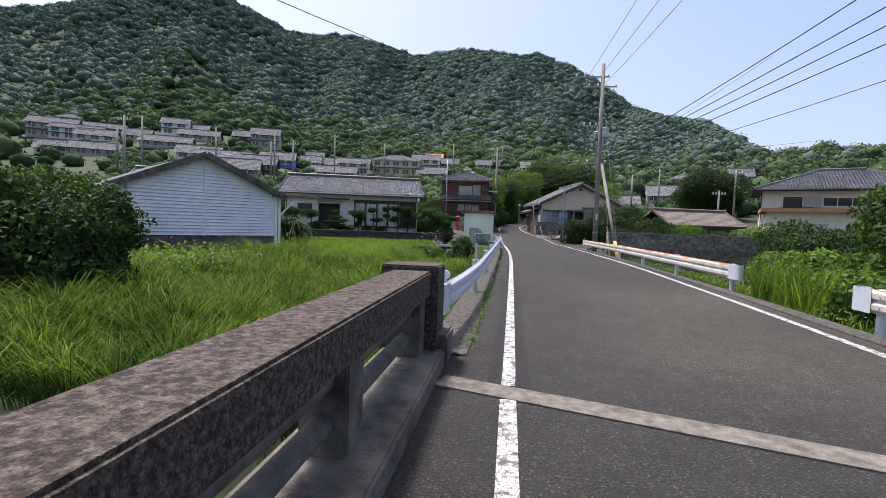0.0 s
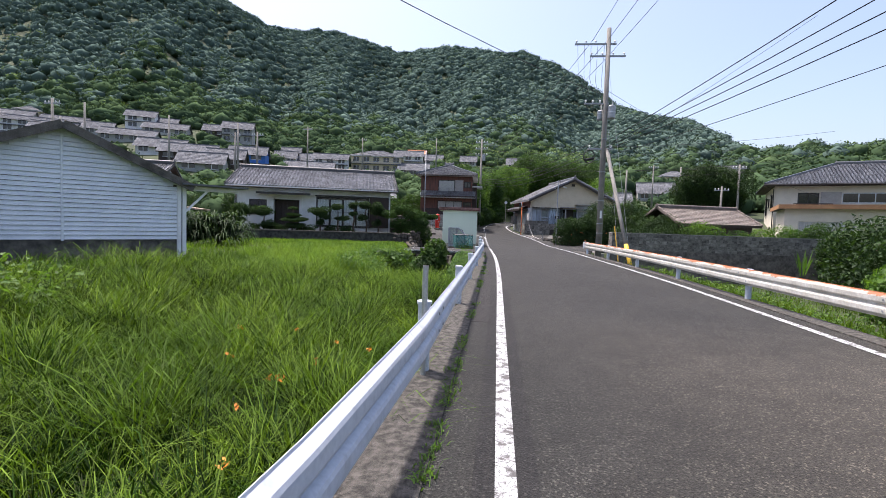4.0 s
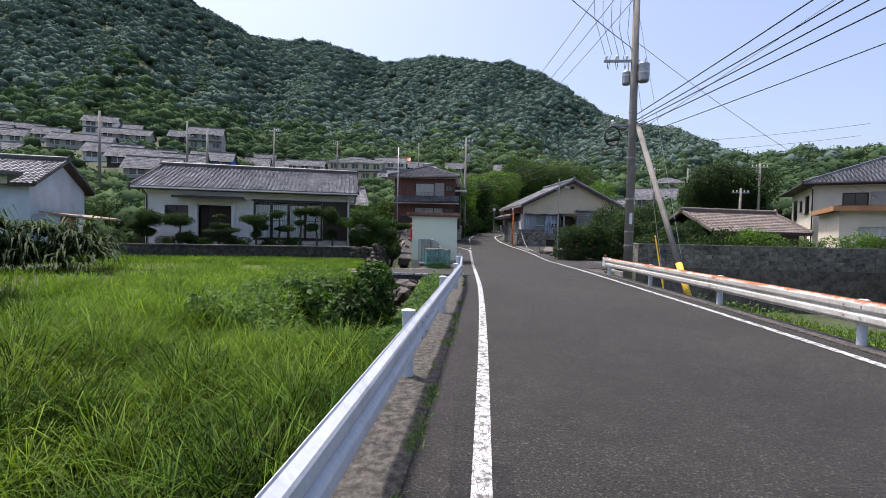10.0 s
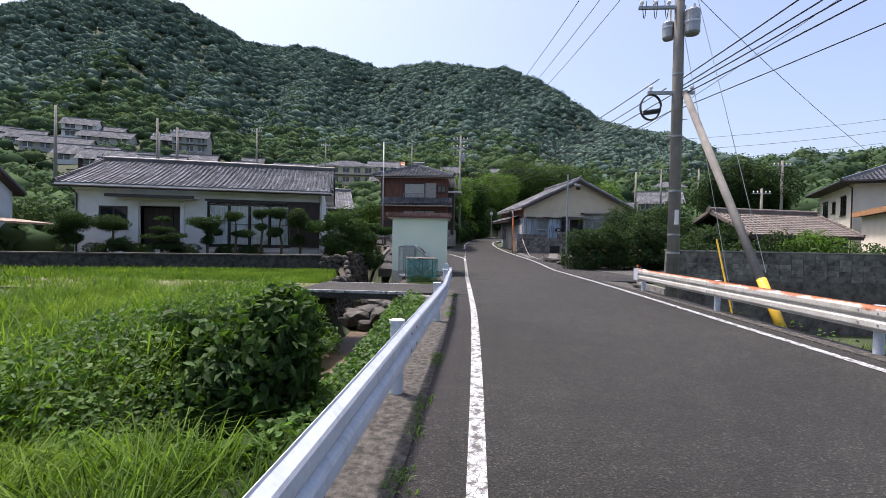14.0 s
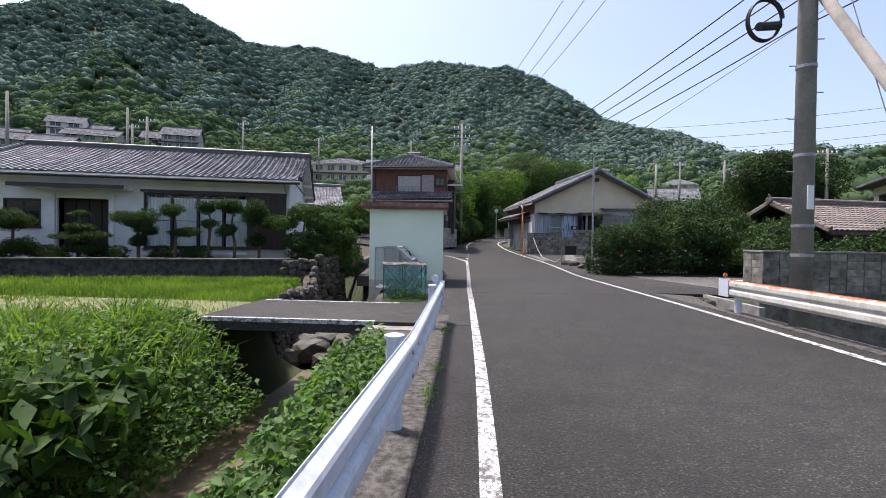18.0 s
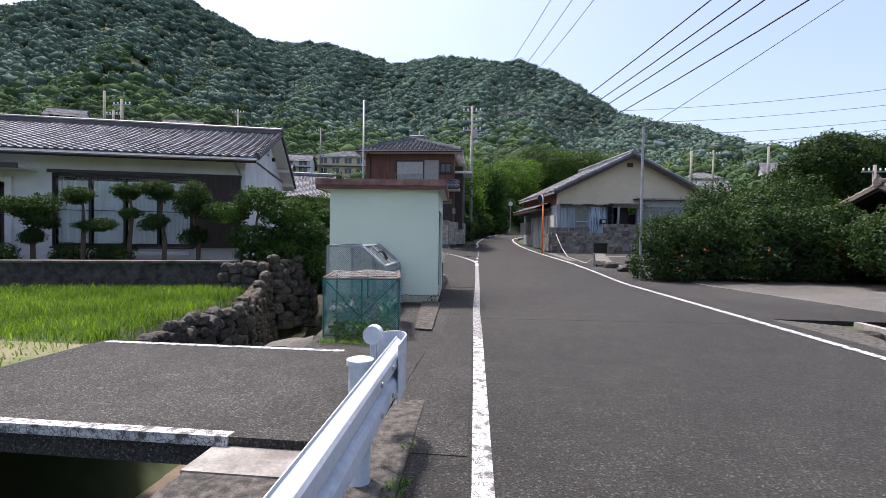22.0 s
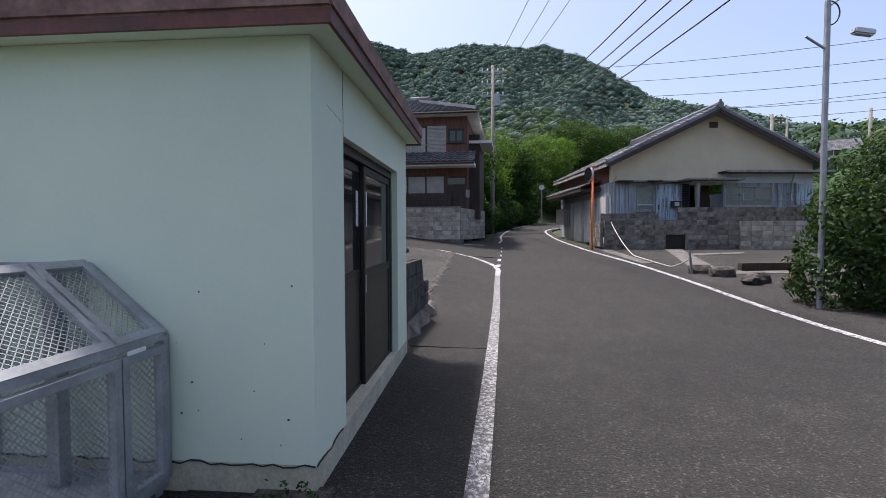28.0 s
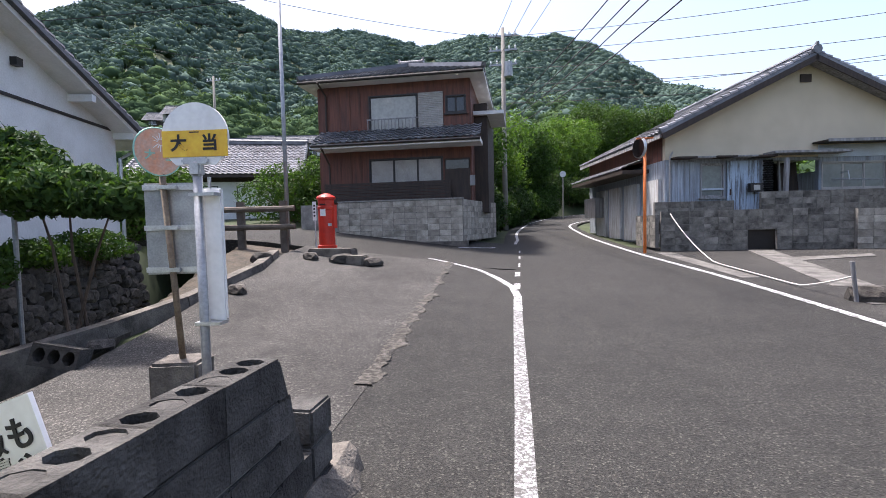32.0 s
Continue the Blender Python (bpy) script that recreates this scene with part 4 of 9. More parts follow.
def window(p, x0, x1, y, z0, z1, panes=2, frame=None, glass=None, depth=0.08, sill=True, bars=0, back=0.06):
    """A window on a wall that faces -y: frame, panes and sill."""
    frame, glass = frame or M["black_frame"], glass or M["glass_dark"]
    # added dark slab behind the panes: the room's gloom is put into its colour
    w = part("window", bx(x0, x1, y + back, y + back + 0.03, z0, z1), M["glass_dark"], p)
    t = 0.045
    bm = bmesh.new()
    for q in ((x0, x1, z0, z0 + t), (x0, x1, z1 - t, z1), (x0, x0 + t, z0 + t, z1 - t), (x1 - t, x1, z0 + t, z1 - t)):
        box(bm, q[0], q[1], y - 0.02, y + depth, q[2], q[3])
    part("window_frame", bm, frame, w)
    step = (x1 - x0 - 2 * t) / panes
    for i in range(panes):
        a = x0 + t + i * step
        pn = part("pane", bx(a + 0.03, a + step - 0.03, y + 0.035 + 0.015 * (i % 2), y + 0.043 + 0.015 * (i % 2), z0 + t + 0.03, z1 - t - 0.03), glass, w)
        pn.visible_shadow = glass != M["glass_clear"]
        bm = bmesh.new()
        yy = y + 0.015 * (i % 2)
        for q in ((a, a + step, z0 + t, z0 + t + 0.035), (a, a + step, z1 - t - 0.035, z1 - t), (a, a + 0.035, z0 + t + 0.035, z1 - t - 0.035), (a + step - 0.035, a + step, z0 + t + 0.035, z1 - t - 0.035)):
            box(bm, q[0], q[1], yy + 0.022, yy + 0.05, q[2], q[3])
        for k in range(bars):
            zz = z0 + (z1 - z0) * (k + 1) / (bars + 1)
            box(bm, a + 0.035, a + step - 0.035, yy + 0.028, yy + 0.045, zz - 0.012, zz + 0.012)
        part("sash", bm, frame, w)
    if sill:
        part("sill", bx(x0 - 0.05, x1 + 0.05, y - 0.07, y + 0.02, z0 - 0.05, z0 - 0.005), frame, w)
    return w


# ---- white house with tiled roof ----
def white_house():
    h = thing("house", pose(-7.835, 42.03, 0.0, 0, 0, 16.9), "single-storey white plastered house with grey tiled gable roof", "house")
    W, D, ZE, ZR = 11.63, 8.3, 4.12, 5.62
    wins = ((-10.6, -9.34, 1.75, 2.86), (-8.8, -6.95, 0.75, 2.92), (-5.7, -1.65, 0.95, 3.25), (-1.6, -0.15, 0.95, 3.25))
    wall_box(h, -W, 0, 0, D, 0.55, ZE, M["plaster_white"], front=wins[:3])
    part("plinth", bx(-W - 0.04, 0.04, -0.04, D + 0.04, -0.5, 0.55), M["concrete"], h)
    gables(h, -W, 0, 0, D, ZE, ZR - 0.05, M["plaster_white"])
    gable_roof(h, -W, 0, 0, D, ZE, ZR, 0.75, M["tile"], M["white"], M["tile_black"], gable_over=0.5)
    window(h, *wins[0][:2], 0.0, *wins[0][2:], 2)
    w = window(h, *wins[2][:2], 0.0, *wins[2][2:], 4, glass=M["glass_clear"], bars=1, back=0.6)
    for k in range(4):
        a = wins[2][0] + 0.1 + k * 1.0
        bm = bmesh.new()
        n = 14
        for q in range(n):
            x0, x1 = a + 0.85 * q / n, a + 0.85 * (q + 1) / n
            y0, y1 = 0.13 + 0.025 * (q % 2), 0.13 + 0.025 * ((q + 1) % 2)
            v = [bm.verts.new(c) for c in ((x0, y0, 1.05), (x1, y1, 1.05), (x1, y1, 3.05), (x0, y0, 3.05))]
            bm.faces.new(v)
        part("curtain", bm, M["white"], w, "white net curtain")
    part("shutter_box", bx(-1.62, -0.12, -0.16, 0.0, 0.95, 3.3, 0.01), M["wood_dark"], h, "dark brown shutter box")
    part("window_head", bx(-5.8, -0.1, -0.1, 0.0, 3.26, 3.36), M["black_frame"], h)
    part("veranda_step", bx(-5.6, -1.7, -0.7, -0.15, 0.72, 0.8), M["white"], h)
    e = part("entrance", bx(-8.8, -6.95, 0.5, 0.56, 0.75, 2.92), M["wood_dark"], h, "dark recessed entrance")
    for k in range(4):
        part("door_panel", bx(-8.76 + k * 0.46, -8.34 + k * 0.46, 0.44, 0.5, 0.8, 2.85, 0.008), M["wood_dark"], e)
    for xx in (-9.0, -6.93):
        part("entrance_pillar", bx(xx, xx + 0.18, -0.12, 0.0, 0.3, 3.1), M["plaster_white"], h)
    part("canopy", bx(-9.9, -6.1, -0.95, 0.0, 3.28, 3.36), M["white"], h, "flat white entrance canopy")
    part("canopy_edge", bx(-9.95, -6.05, -1.0, -0.95, 3.25, 3.4), M["black_frame"], h)
    part("gutter", bar([(-W - 0.5, -0.82, 3.72), (0.5, -0.82, 3.74)], 0.06, 8), M["black_frame"], h, "dark eaves gutter")
    part("downpipe", bar([(-0.15, -0.8, 3.72), (-0.15, -0.06, 3.4), (-0.15, -0.06, 0.3)], 0.04, 8), M["alu"], h)
    part("downpipe", bar([(-W + 0.1, -0.8, 3.72), (-W + 0.1, -0.06, 3.4), (-W + 0.1, -0.06, 0.3)], 0.04, 8), M["black_frame"], h)
    part("gable_band", bx(0.0, 0.03, 0.3, D - 0.15, 4.05, 4.11), M["black_frame"], h, "dark trim line across the gable")
    part("gable_vent", bar([(0.0, D / 2, 4.85), (0.03, D / 2, 4.85)], 0.14, 20), M["black_frame"], h, "round dark gable vent")
    for yy in (1.6, D - 1.7):
        part("eave_bracket", bx(0.0, 0.5, yy, yy + 0.14, 4.38, 4.53), M["white"], h)
    part("eave_box", bx(0.0, 0.48, D - 0.1, D + 0.7, 3.86, 4.08), M["white"], h)
    part("downpipe", bar([(0.1, D + 0.7, 3.7), (0.06, D + 0.06, 3.4), (0.06, D + 0.06, 0.3)], 0.045, 8), M["alu"], h)
    part("meter_bracket", bx(0.0, 0.12, D - 3.2, D - 3.05, 4.65, 4.8), M["black_frame"], h)
    for yy in (0.25, 0.75):
        part("foundation_vent", bx(-5.2 + yy * 4, -4.5 + yy * 4, -0.06, -0.035, 0.2, 0.42), M["black_frame"], h)
    return h


white_house()


def lattice(ys, zs, holes, x0, x1, flat=False):
    """A flat frame in the plane of y and z (flat: of x and y), one solid: the cells of a grid but for the holes, between x0 and x1."""
    bm = bmesh.new()
    v = {(i, j, k): bm.verts.new((y, z, x) if flat else (x, y, z)) for i, y in enumerate(ys) for j, z in enumerate(zs) for k, x in enumerate((x0, x1))}
    cells = {(i, j) for i in range(len(ys) - 1) for j in range(len(zs) - 1)} - set(holes)
    for i, j in cells:
        for k in (0, 1):
            bm.faces.new((v[i, j, k], v[i + 1, j, k], v[i + 1, j + 1, k], v[i, j + 1, k]))
        for (di, dj), (a, b) in (((-1, 0), ((i, j), (i, j + 1))), ((1, 0), ((i + 1, j), (i + 1, j + 1))), ((0, -1), ((i, j), (i + 1, j))), ((0, 1), ((i, j + 1), (i + 1, j + 1)))):
            if (i + di, j + dj) not in cells:
                bm.faces.new((v[(*a, 0)], v[(*b, 0)], v[(*b, 1)], v[(*a, 1)]))
    bmesh.ops.delete(bm, geom=[q for q in bm.verts if not q.link_faces], context="VERTS")
    bmesh.ops.recalc_face_normals(bm, faces=bm.faces[:])
    return bm


# ---- mint-green waiting hut ----
def hut():
    h = thing("bus_shelter_hut", pose(-0.7, 36.9, 0, 0, 0, 4.5), "small mint-green rendered hut with maroon-edged flat roof", "hut")
    W, D, Z = 2.3, 2.94, 2.38
    d0, d1 = 0.55, 2.4
    part("front_wall", bx(-W, 0, 0, 0.14, 0.152, Z), M["plaster_mint"], h)
    part("back_wall", bx(-W, 0, D - 0.14, D, 0.06, Z), M["plaster_mint"], h)
    part("side_wall", bx(-W, -W + 0.14, 0.14, D - 0.14, 0.06, Z), M["plaster_mint"], h)
    part("door_wall", lattice((0.14, d0, d1, D - 0.14), (0.06, 1.98, Z), {(1, 0)}, -0.14, 0.0), M["plaster_mint"], h)
    part("footing", bx(-W - 0.006, 0.006, -0.006, D + 0.006, -0.5, 0.15), M["plaster_stained"], h, "stained render at the foot of the wall")
    rn = random.Random(12)
    part("crack", bar([(-W + W * k / 40, -0.007, 0.15 + rn.uniform(-0.012, 0.012)) for k in range(41)], 0.005, 4), M["black"], h, "dark crack along the foot of the wall")
    part("crack", bar([(0.007, D * k / 50, 0.15 + rn.uniform(-0.012, 0.012)) for k in range(9)], 0.005, 4), M["black"], h)
    part("hairline_crack", bar([(0.001, d0 - 0.004 + rn.uniform(-0.003, 0.003), 1.98 + 0.05 * k) for k in range(9)], 0.002, 4), M["wood_dark"], h, "thin crack rising from the door corner")
    part("hairline_crack", bar([(0.001, 0.25 + 0.05 * k, 2.09 - 0.006 * k + rn.uniform(-0.006, 0.006)) for k in range(6)], 0.0012, 4), M["concrete"], h)
    for k in range(14):
        cx, cz, r = rn.uniform(-1.1, -0.1), rn.uniform(0.25, 1.1), rn.uniform(0.002, 0.006)
        part("chip", bx(cx - r, cx + r, -0.003, 0.001, cz - r * 0.8, cz + r * 1.2), M["concrete_dark"], h)
    part("floor_slab", bx(-W + 0.14, -0.14, 0.14, D - 0.14, 0.062, 0.08), M["concrete"], h)
    part("roof_slab", bx(-W - 0.24, 0.13, -0.13, D + 0.13, Z + 0.004, Z + 0.1), M["plaster_mint"], h)
    part("drip_edge", lattice((-W - 0.265, -W - 0.245, 0.14, 0.16), (-0.16, -0.14, D + 0.14, D + 0.16), {(1, 1)}, Z - 0.012, Z + 0.055, True), M["maroon"], h, "dark maroon drip edge")
    part("fascia", bx(-W - 0.275, 0.17, -0.17, D + 0.17, Z + 0.056, Z + 0.2, 0.015), M["maroon_faded"], h, "weathered peeling maroon roof edge")
    part("door_frame", lattice((d0, d0 + 0.06, d1 - 0.06, d1), (0.08, 1.91, 1.98), {(1, 0)}, -0.12, -0.06), M["black_frame"], h)
    box_mid = 1.355
    for a, b, off in ((d0 + 0.06, box_mid + 0.03, 0.035), (box_mid - 0.03, d1 - 0.06, 0.0)):
        s = part("sliding_door", lattice((a, a + 0.06, b - 0.06, b), (0.09, 0.18, 1.01, 1.08, 1.84, 1.9), {(1, 1), (1, 3)}, -0.1 - off, -0.07 - off), M["black_frame"], h, "dark bronze framed sliding door")
        part("glass_pane", bx(-0.088 - off, -0.082 - off, a + 0.06, b - 0.06, 1.08, 1.84), M["glass_dark"], s)
        part("lower_panel", bx(-0.09 - off, -0.08 - off, a + 0.06, b - 0.06, 0.18, 1.01), M["olive_panel"], s, "olive lower panel")
        part("pull_handle", bx(-0.068 - off, -0.062 - off, a + 0.02, a + 0.042, 0.89, 1.03), M["alu"], s, "worn metal pull")
        pa = 1.25 if off else 1.394
        nt = part("paper_notice", bx(-0.0805 - off, -0.0795 - off, pa, pa + 0.065, 1.42, 1.7), M["white"], s, "white paper notice")
        for k in range(5):
            part("text_line", bx(-0.0794 - off, -0.0788 - off, pa + 0.012 + 0.004 * (k % 2), pa + 0.045 - 0.006 * (k % 3), 1.5 + k * 0.028, 1.506 + k * 0.028), M["steel_grey"], nt)
    return h


hut()


# ---- two-storey red-brown house ----
def red_house():
    h = thing("house", pose(-7.65, 56.1, 1.0, 0, 0, 1.5), "two-storey house clad in red-brown boards with grey tiled roofs", "house")
    W, D = 5.55, 6.5
    wins = ((1.85, 4.55, 1.97, 2.97), (1.9, 3.7, 3.86, 5.2), (4.68, 5.4, 4.43, 5.05))
    wall_box(h, 0, W, 0, D, 1.4, 5.6, M["wood_red"], front=wins)
    n = 14
    for i in range(n + 1):
        for z0, z1 in ((1.5, 3.2), (3.9, 5.55)):
            x = W * i / n
            if not any(a - 0.05 < x < b + 0.05 and z0 < d and z1 > c for a, b, c, d in wins):
                part("cover_strip", bx(x - 0.015, x + 0.015, -0.018, 0.0, z0, z1), M["wood_red"], h)
    hip_roof(h, 0, W, 0, D, 5.72, 7.2, 0.52, M["tile_dark"], M["plaster_white"])
    part("gutter", bar([(-0.52, -0.57, 5.66), (W + 0.52, -0.57, 5.66)], 0.055, 8), M["black_frame"], h)
    window(h, *wins[0][:2], 0, *wins[0][2:], 3, glass=M["shutter"])
    window(h, *wins[1][:2], 0, *wins[1][2:], 1, glass=M["pale_pane"])
    bm = bmesh.new()
    prof = [(-0.02, 3.86)] + [(-0.06 if j in (1, 2) else -0.045, 3.86 + 0.061 * (k + (0, 0.1, 0.75, 0.9)[j])) for k in range(22) for j in range(4)] + [(-0.02, 5.2)]
    ends = [[bm.verts.new((xx, yy, zz)) for yy, zz in prof] for xx in (3.72, 4.6)]
    for i in range(len(prof)):
        k = (i + 1) % len(prof)
        bm.faces.new((ends[0][i], ends[0][k], ends[1][k], ends[1][i]))
    for e_ in ends:
        bm.faces.new(e_)
    bmesh.ops.recalc_face_normals(bm, faces=bm.faces[:])
    part("roller_shutter", bm, M["shutter"], h, "ribbed grey metal shutter box")
    bm = bmesh.new()
    for k in range(15):
        box(bm, 1.9 + k * 0.125, 1.925 + k * 0.125, -0.2, -0.18, 3.88, 4.3)
    box(bm, 1.88, 3.72, -0.21, -0.17, 4.3, 4.34)
    box(bm, 1.88, 3.72, -0.21, -0.02, 3.84, 3.88)
    part("window_railing", bm, M["wood_grey"], h, "low grey window railing")
    window(h, *wins[2][:2], 0, *wins[2][2:], 2)
    part("lower_eave_tiles", tile_slope(bmesh.new(), W + 0.3, 0.95, 0.58), M["tile_dark"], h, "skirt roof of dark tiles", m=pose(0.1, -0.95, 3.42))
    part("lower_eave_deck", bx(0.1, W + 0.4, -0.95, 0.0, 3.26, 3.4), M["white"], h)
    part("lower_gutter", bar([(0.1, -1.0, 3.36), (W + 0.4, -1.0, 3.36)], 0.05, 8), M["black_frame"], h)
    screen = part("slatted_screen", box(box(bmesh.new(), 0.25, 0.31, -0.26, -0.22, 1.43, 2.12), 4.79, 4.85, -0.26, -0.22, 1.43, 2.12), M["wood_dark"], h, "dark slatted board screen")
    for k in range(7):
        part("slat", bx(0.25, 4.85, -0.3, -0.26, 1.45 + k * 0.095, 1.45 + k * 0.095 + 0.08), M["wood_dark"], screen)
    d = part("door", bx(4.62, 5.5, -0.05, -0.01, 1.42, 2.87), M["wood_dark"], h, "brown front door")
    part("transom", bx(4.66, 5.46, -0.07, -0.05, 2.5, 2.8), M["glass_dark"], d)
    part("downpipe", bar([(0.3, -0.75, 5.6), (0.3, -0.05, 5.3), (0.3, -0.05, 3.75)], 0.035, 8), M["wood_dark"], h)
    part("downpipe", bar([(0.45, -0.95, 3.3), (0.45, -0.25, 2.8), (0.45, -0.25, 0.6)], 0.035, 8), M["wood_dark"], h)
    part("corner_board", bx(-0.04, 0.3, -0.03, 0.0, 3.42, 3.85), M["white"], h)
    part("side_wing_wall", bx(W, W + 0.5, 1.2, 5.0, 1.0, 5.0), M["wood_dark"], h, "dark board-clad side wing")
    part("side_canopy", bx(W, W + 1.1, 1.0, 3.5, 4.55, 4.68, m=pose(0, 0, 0, 0, 0, 0)), M["white"], h)
    part("meter_box", bx(W - 0.05, W + 0.12, -0.12, 0.0, 1.9, 2.25), M["wood_grey"], h)
    return h


red_house()


# ---- beige gabled house at the bend ----
def beige_house():
    h = thing("house", pose(4.25, 56.5, 0.0, 0, 0, 10.9), "old beige plastered house with weathered board walls and tiled gable roof", "house")
    W, D, ZE, ZR = 9.1, 8.0, 4.45, 6.65
    k = (ZR - ZE) / (W / 2)
    bm = bmesh.new()
    front = [(0, 3.5), (W, 3.5), (W, ZE), (W / 2, ZR), (0, ZE)]
    a = [bm.verts.new((x, 0, z)) for x, z in front]
    b = [bm.verts.new((x, 0.18, z)) for x, z in front]
    bm.faces.new(a), bm.faces.new(b[::-1])
    for i in range(5):
        bm.faces.new((a[i], b[i], b[(i + 1) % 5], a[(i + 1) % 5]))
    part("gable_wall", bm, M["plaster_beige"], h, "beige plastered gable wall")
    part("gable_vent", bx(W / 2 - 0.18, W / 2 + 0.18, -0.04, 0.0, ZR - 0.75, ZR - 0.5), M["wood_dark"], h)
    wins = ((1.17, 1.95, 2.24, 3.36), (3.55, 5.06, 1.3, 3.4), (5.14, 7.3, 2.42, 3.33))
    wall_box(h, 0, W, 0.03, D, 0.2, 3.5, M["wood_blue"], front=wins)
    n = 46
    for i in range(n):
        x0 = W * i / n
        if not any(p - 0.2 < x0 < q + 0.02 for p, q, _, _ in wins + ((2.0, 3.05, 0, 0), (8.3, W, 0, 0))):
            part("wall_board", bx(x0 + 0.005, x0 + W / n - 0.005, 0.0 - 0.006 * (i % 3), 0.027, 0.9, 3.42), M["wood_blue"], h)
    part("side_wall", bx(0, 0.15, 0.2, D, 3.5, ZE), M["wood_red"], h)
    window(h, *wins[0][:2], 0.03, *wins[0][2:], 1, frame=M["wood_grey"], glass=M["frosted"])
    part("window_rail", bx(1.2, 1.92, -0.015, 0.028, 2.48, 2.54), M["plaster_blue"], h)
    # dark open porch with a leaning board and an inner door
    part("porch_floor", bx(3.4, 5.2, 0.2, 1.8, 1.1, 1.2), M["concrete_dark"], h)
    part("porch_back_wall", bx(3.2, 5.3, 1.75, 1.85, 1.2, 3.5), M["wood_dark"], h)
    part("porch_inner_door", bx(3.75, 4.35, 1.7, 1.745, 1.2, 3.1, 0.01), M["wood_grey"], h)
    part("leaning_board", bx(4.3, 5.0, 0.5, 0.54, 1.2, 3.2, 0.005, m=pose(0, 0, 0, -4, -3, 0)), M["wood_dark"], h, "dark board leaning in the porch")
    part("leaning_batten", bx(4.2, 4.27, 0.4, 0.45, 1.2, 3.35, m=pose(0, 0, 0, 0, -4, 0)), M["wood_grey"], h)
    window(h, *wins[2][:2], 0.03, *wins[2][2:], 3, frame=M["shutter"], glass=M["frosted"])
    part("washing_pole", bar([(5.2, -0.35, 2.72), (9.0, -0.35, 2.66)], 0.02, 6), M["steel_grey"], h)
    for xx in (5.75, 7.9):
        part("pole_bracket", bar([(xx, 0.0, 2.95), (xx, -0.3, 2.98), (xx, -0.36, 2.68)], 0.018, 6), M["alu"], h)
    for k in range(4):
        part("door_plank", bx(2.02 + k * 0.26, 2.272 + k * 0.26, -0.04 - 0.004 * (k % 2), -0.004, 1.2, 3.42, 0.004), M["peeling_blue"], h, "pale blue weathered door plank")
    part("door_pull", bx(2.1, 2.13, -0.07, -0.04, 2.3, 2.5), M["rust_dark"], h)
    lb = part("meter_box", bx(2.62, 3.02, -0.3, -0.12, 2.38, 2.66, 0.012), M["black_frame"], h, "black meter box with a glass front")
    part("meter_glass", bx(2.72, 2.92, -0.31, -0.3, 2.44, 2.6), M["pale_pane"], lb)
    for k in range(2):
        part("storm_shutter", bx(8.32 + k * 0.39, 8.7 + k * 0.39, -0.05 - 0.012 * k, -0.005, 2.5, 3.42, 0.005), M["peeling_blue"], h, "peeling pale blue storm shutter")
    part("shutter_rail", bx(8.28, W + 0.02, -0.07, 0.0, 3.425, 3.47), M["white_boards"], h)
    part("down_pipe", bar([(0.22, -0.06, 3.75), (0.12, -0.06, 3.55), (0.12, -0.06, 1.0)], 0.03, 8), M["shutter"], h, "pale grey down pipe")
    part("down_pipe", bar([(8.2, -0.06, 3.8), (8.12, -0.06, 3.5), (8.12, -0.06, 1.6)], 0.03, 8), M["steel_grey"], h)
    rnd = random.Random(12)
    for k in range(5):  # ragged eave boards over the front
        xa = 0.15 + k * 0.64
        part("porch_beam", bx(xa, xa + 0.66 + rnd.uniform(0, 0.05), -0.42 - rnd.uniform(0, 0.08), -0.002 - 0.002 * k, 3.49 + rnd.uniform(-0.012, 0.012), 3.545, 0.008), M["wood_grey" if k % 2 else "wood_dark"], h, "weathered eave board")
    part("porch_eave", bx(3.2, 5.65, -0.6, -0.004, 3.56, 3.64, 0.01), M["wood_grey"], h)
    part("porch_post", bx(3.5, 3.62, -0.5, -0.38, 1.2, 3.56, 0.01, m=pose(0, 0, 0, 0, 2, 0)), M["wood_grey"], h)
    part("pent_roof", bx(4.8, W + 0.5, -0.65, -0.004, 3.9, 3.95, 0.008), M["wood_dark"], h, "dark pent roof board")
    part("pent_fascia", bx(4.8, W + 0.5, -0.69, -0.652, 3.87, 3.97, 0.008), M["wood_grey"], h)
    part("eave_board", bx(5.0, W, -0.03, -0.002, 3.48, 3.87), M["plaster_blue"], h, "grey-blue board band under the pent roof")
    bm = bmesh.new()
    for i in range(27):
        for s in range(3):
            z = 1.4 + i * 0.075
            tube(bm, [(3.16 + 0.03 * (i % 2) + s * 0.1, -0.22, z + 0.03), (3.16 + 0.03 * (i % 2) + s * 0.1, -0.1, z + 0.03)], 0.036, 6, False)
    part("trellis_pier", bm, M["black_frame"], h, "dark openwork pier of round tiles")
    over, fo, k = 0.35, 0.4, (ZR - ZE) / (W / 2)
    for s in (0, 1):
        run = W / 2 + over
        zo = ZE - k * over
        m = pose(-over, D + fo, zo + 0.02, 0, 0, -90) if s == 0 else pose(W + over, -fo, zo + 0.02, 0, 0, 90)
        part("roof_slope", tile_slope(bmesh.new(), D + 2 * fo, run, k * run), M["tile"], h, "slope of wavy grey tiles", m=m)
        x0, x1 = (-over, W / 2) if s == 0 else (W + over, W / 2)
        dk = bmesh.new()
        v = [dk.verts.new(q) for q in ((x0, -fo, zo), (x0, D + fo, zo), (x1, D + fo, ZR), (x1, -fo, ZR))]
        w = [dk.verts.new(q.co + Vector((0, 0, -0.14))) for q in v]
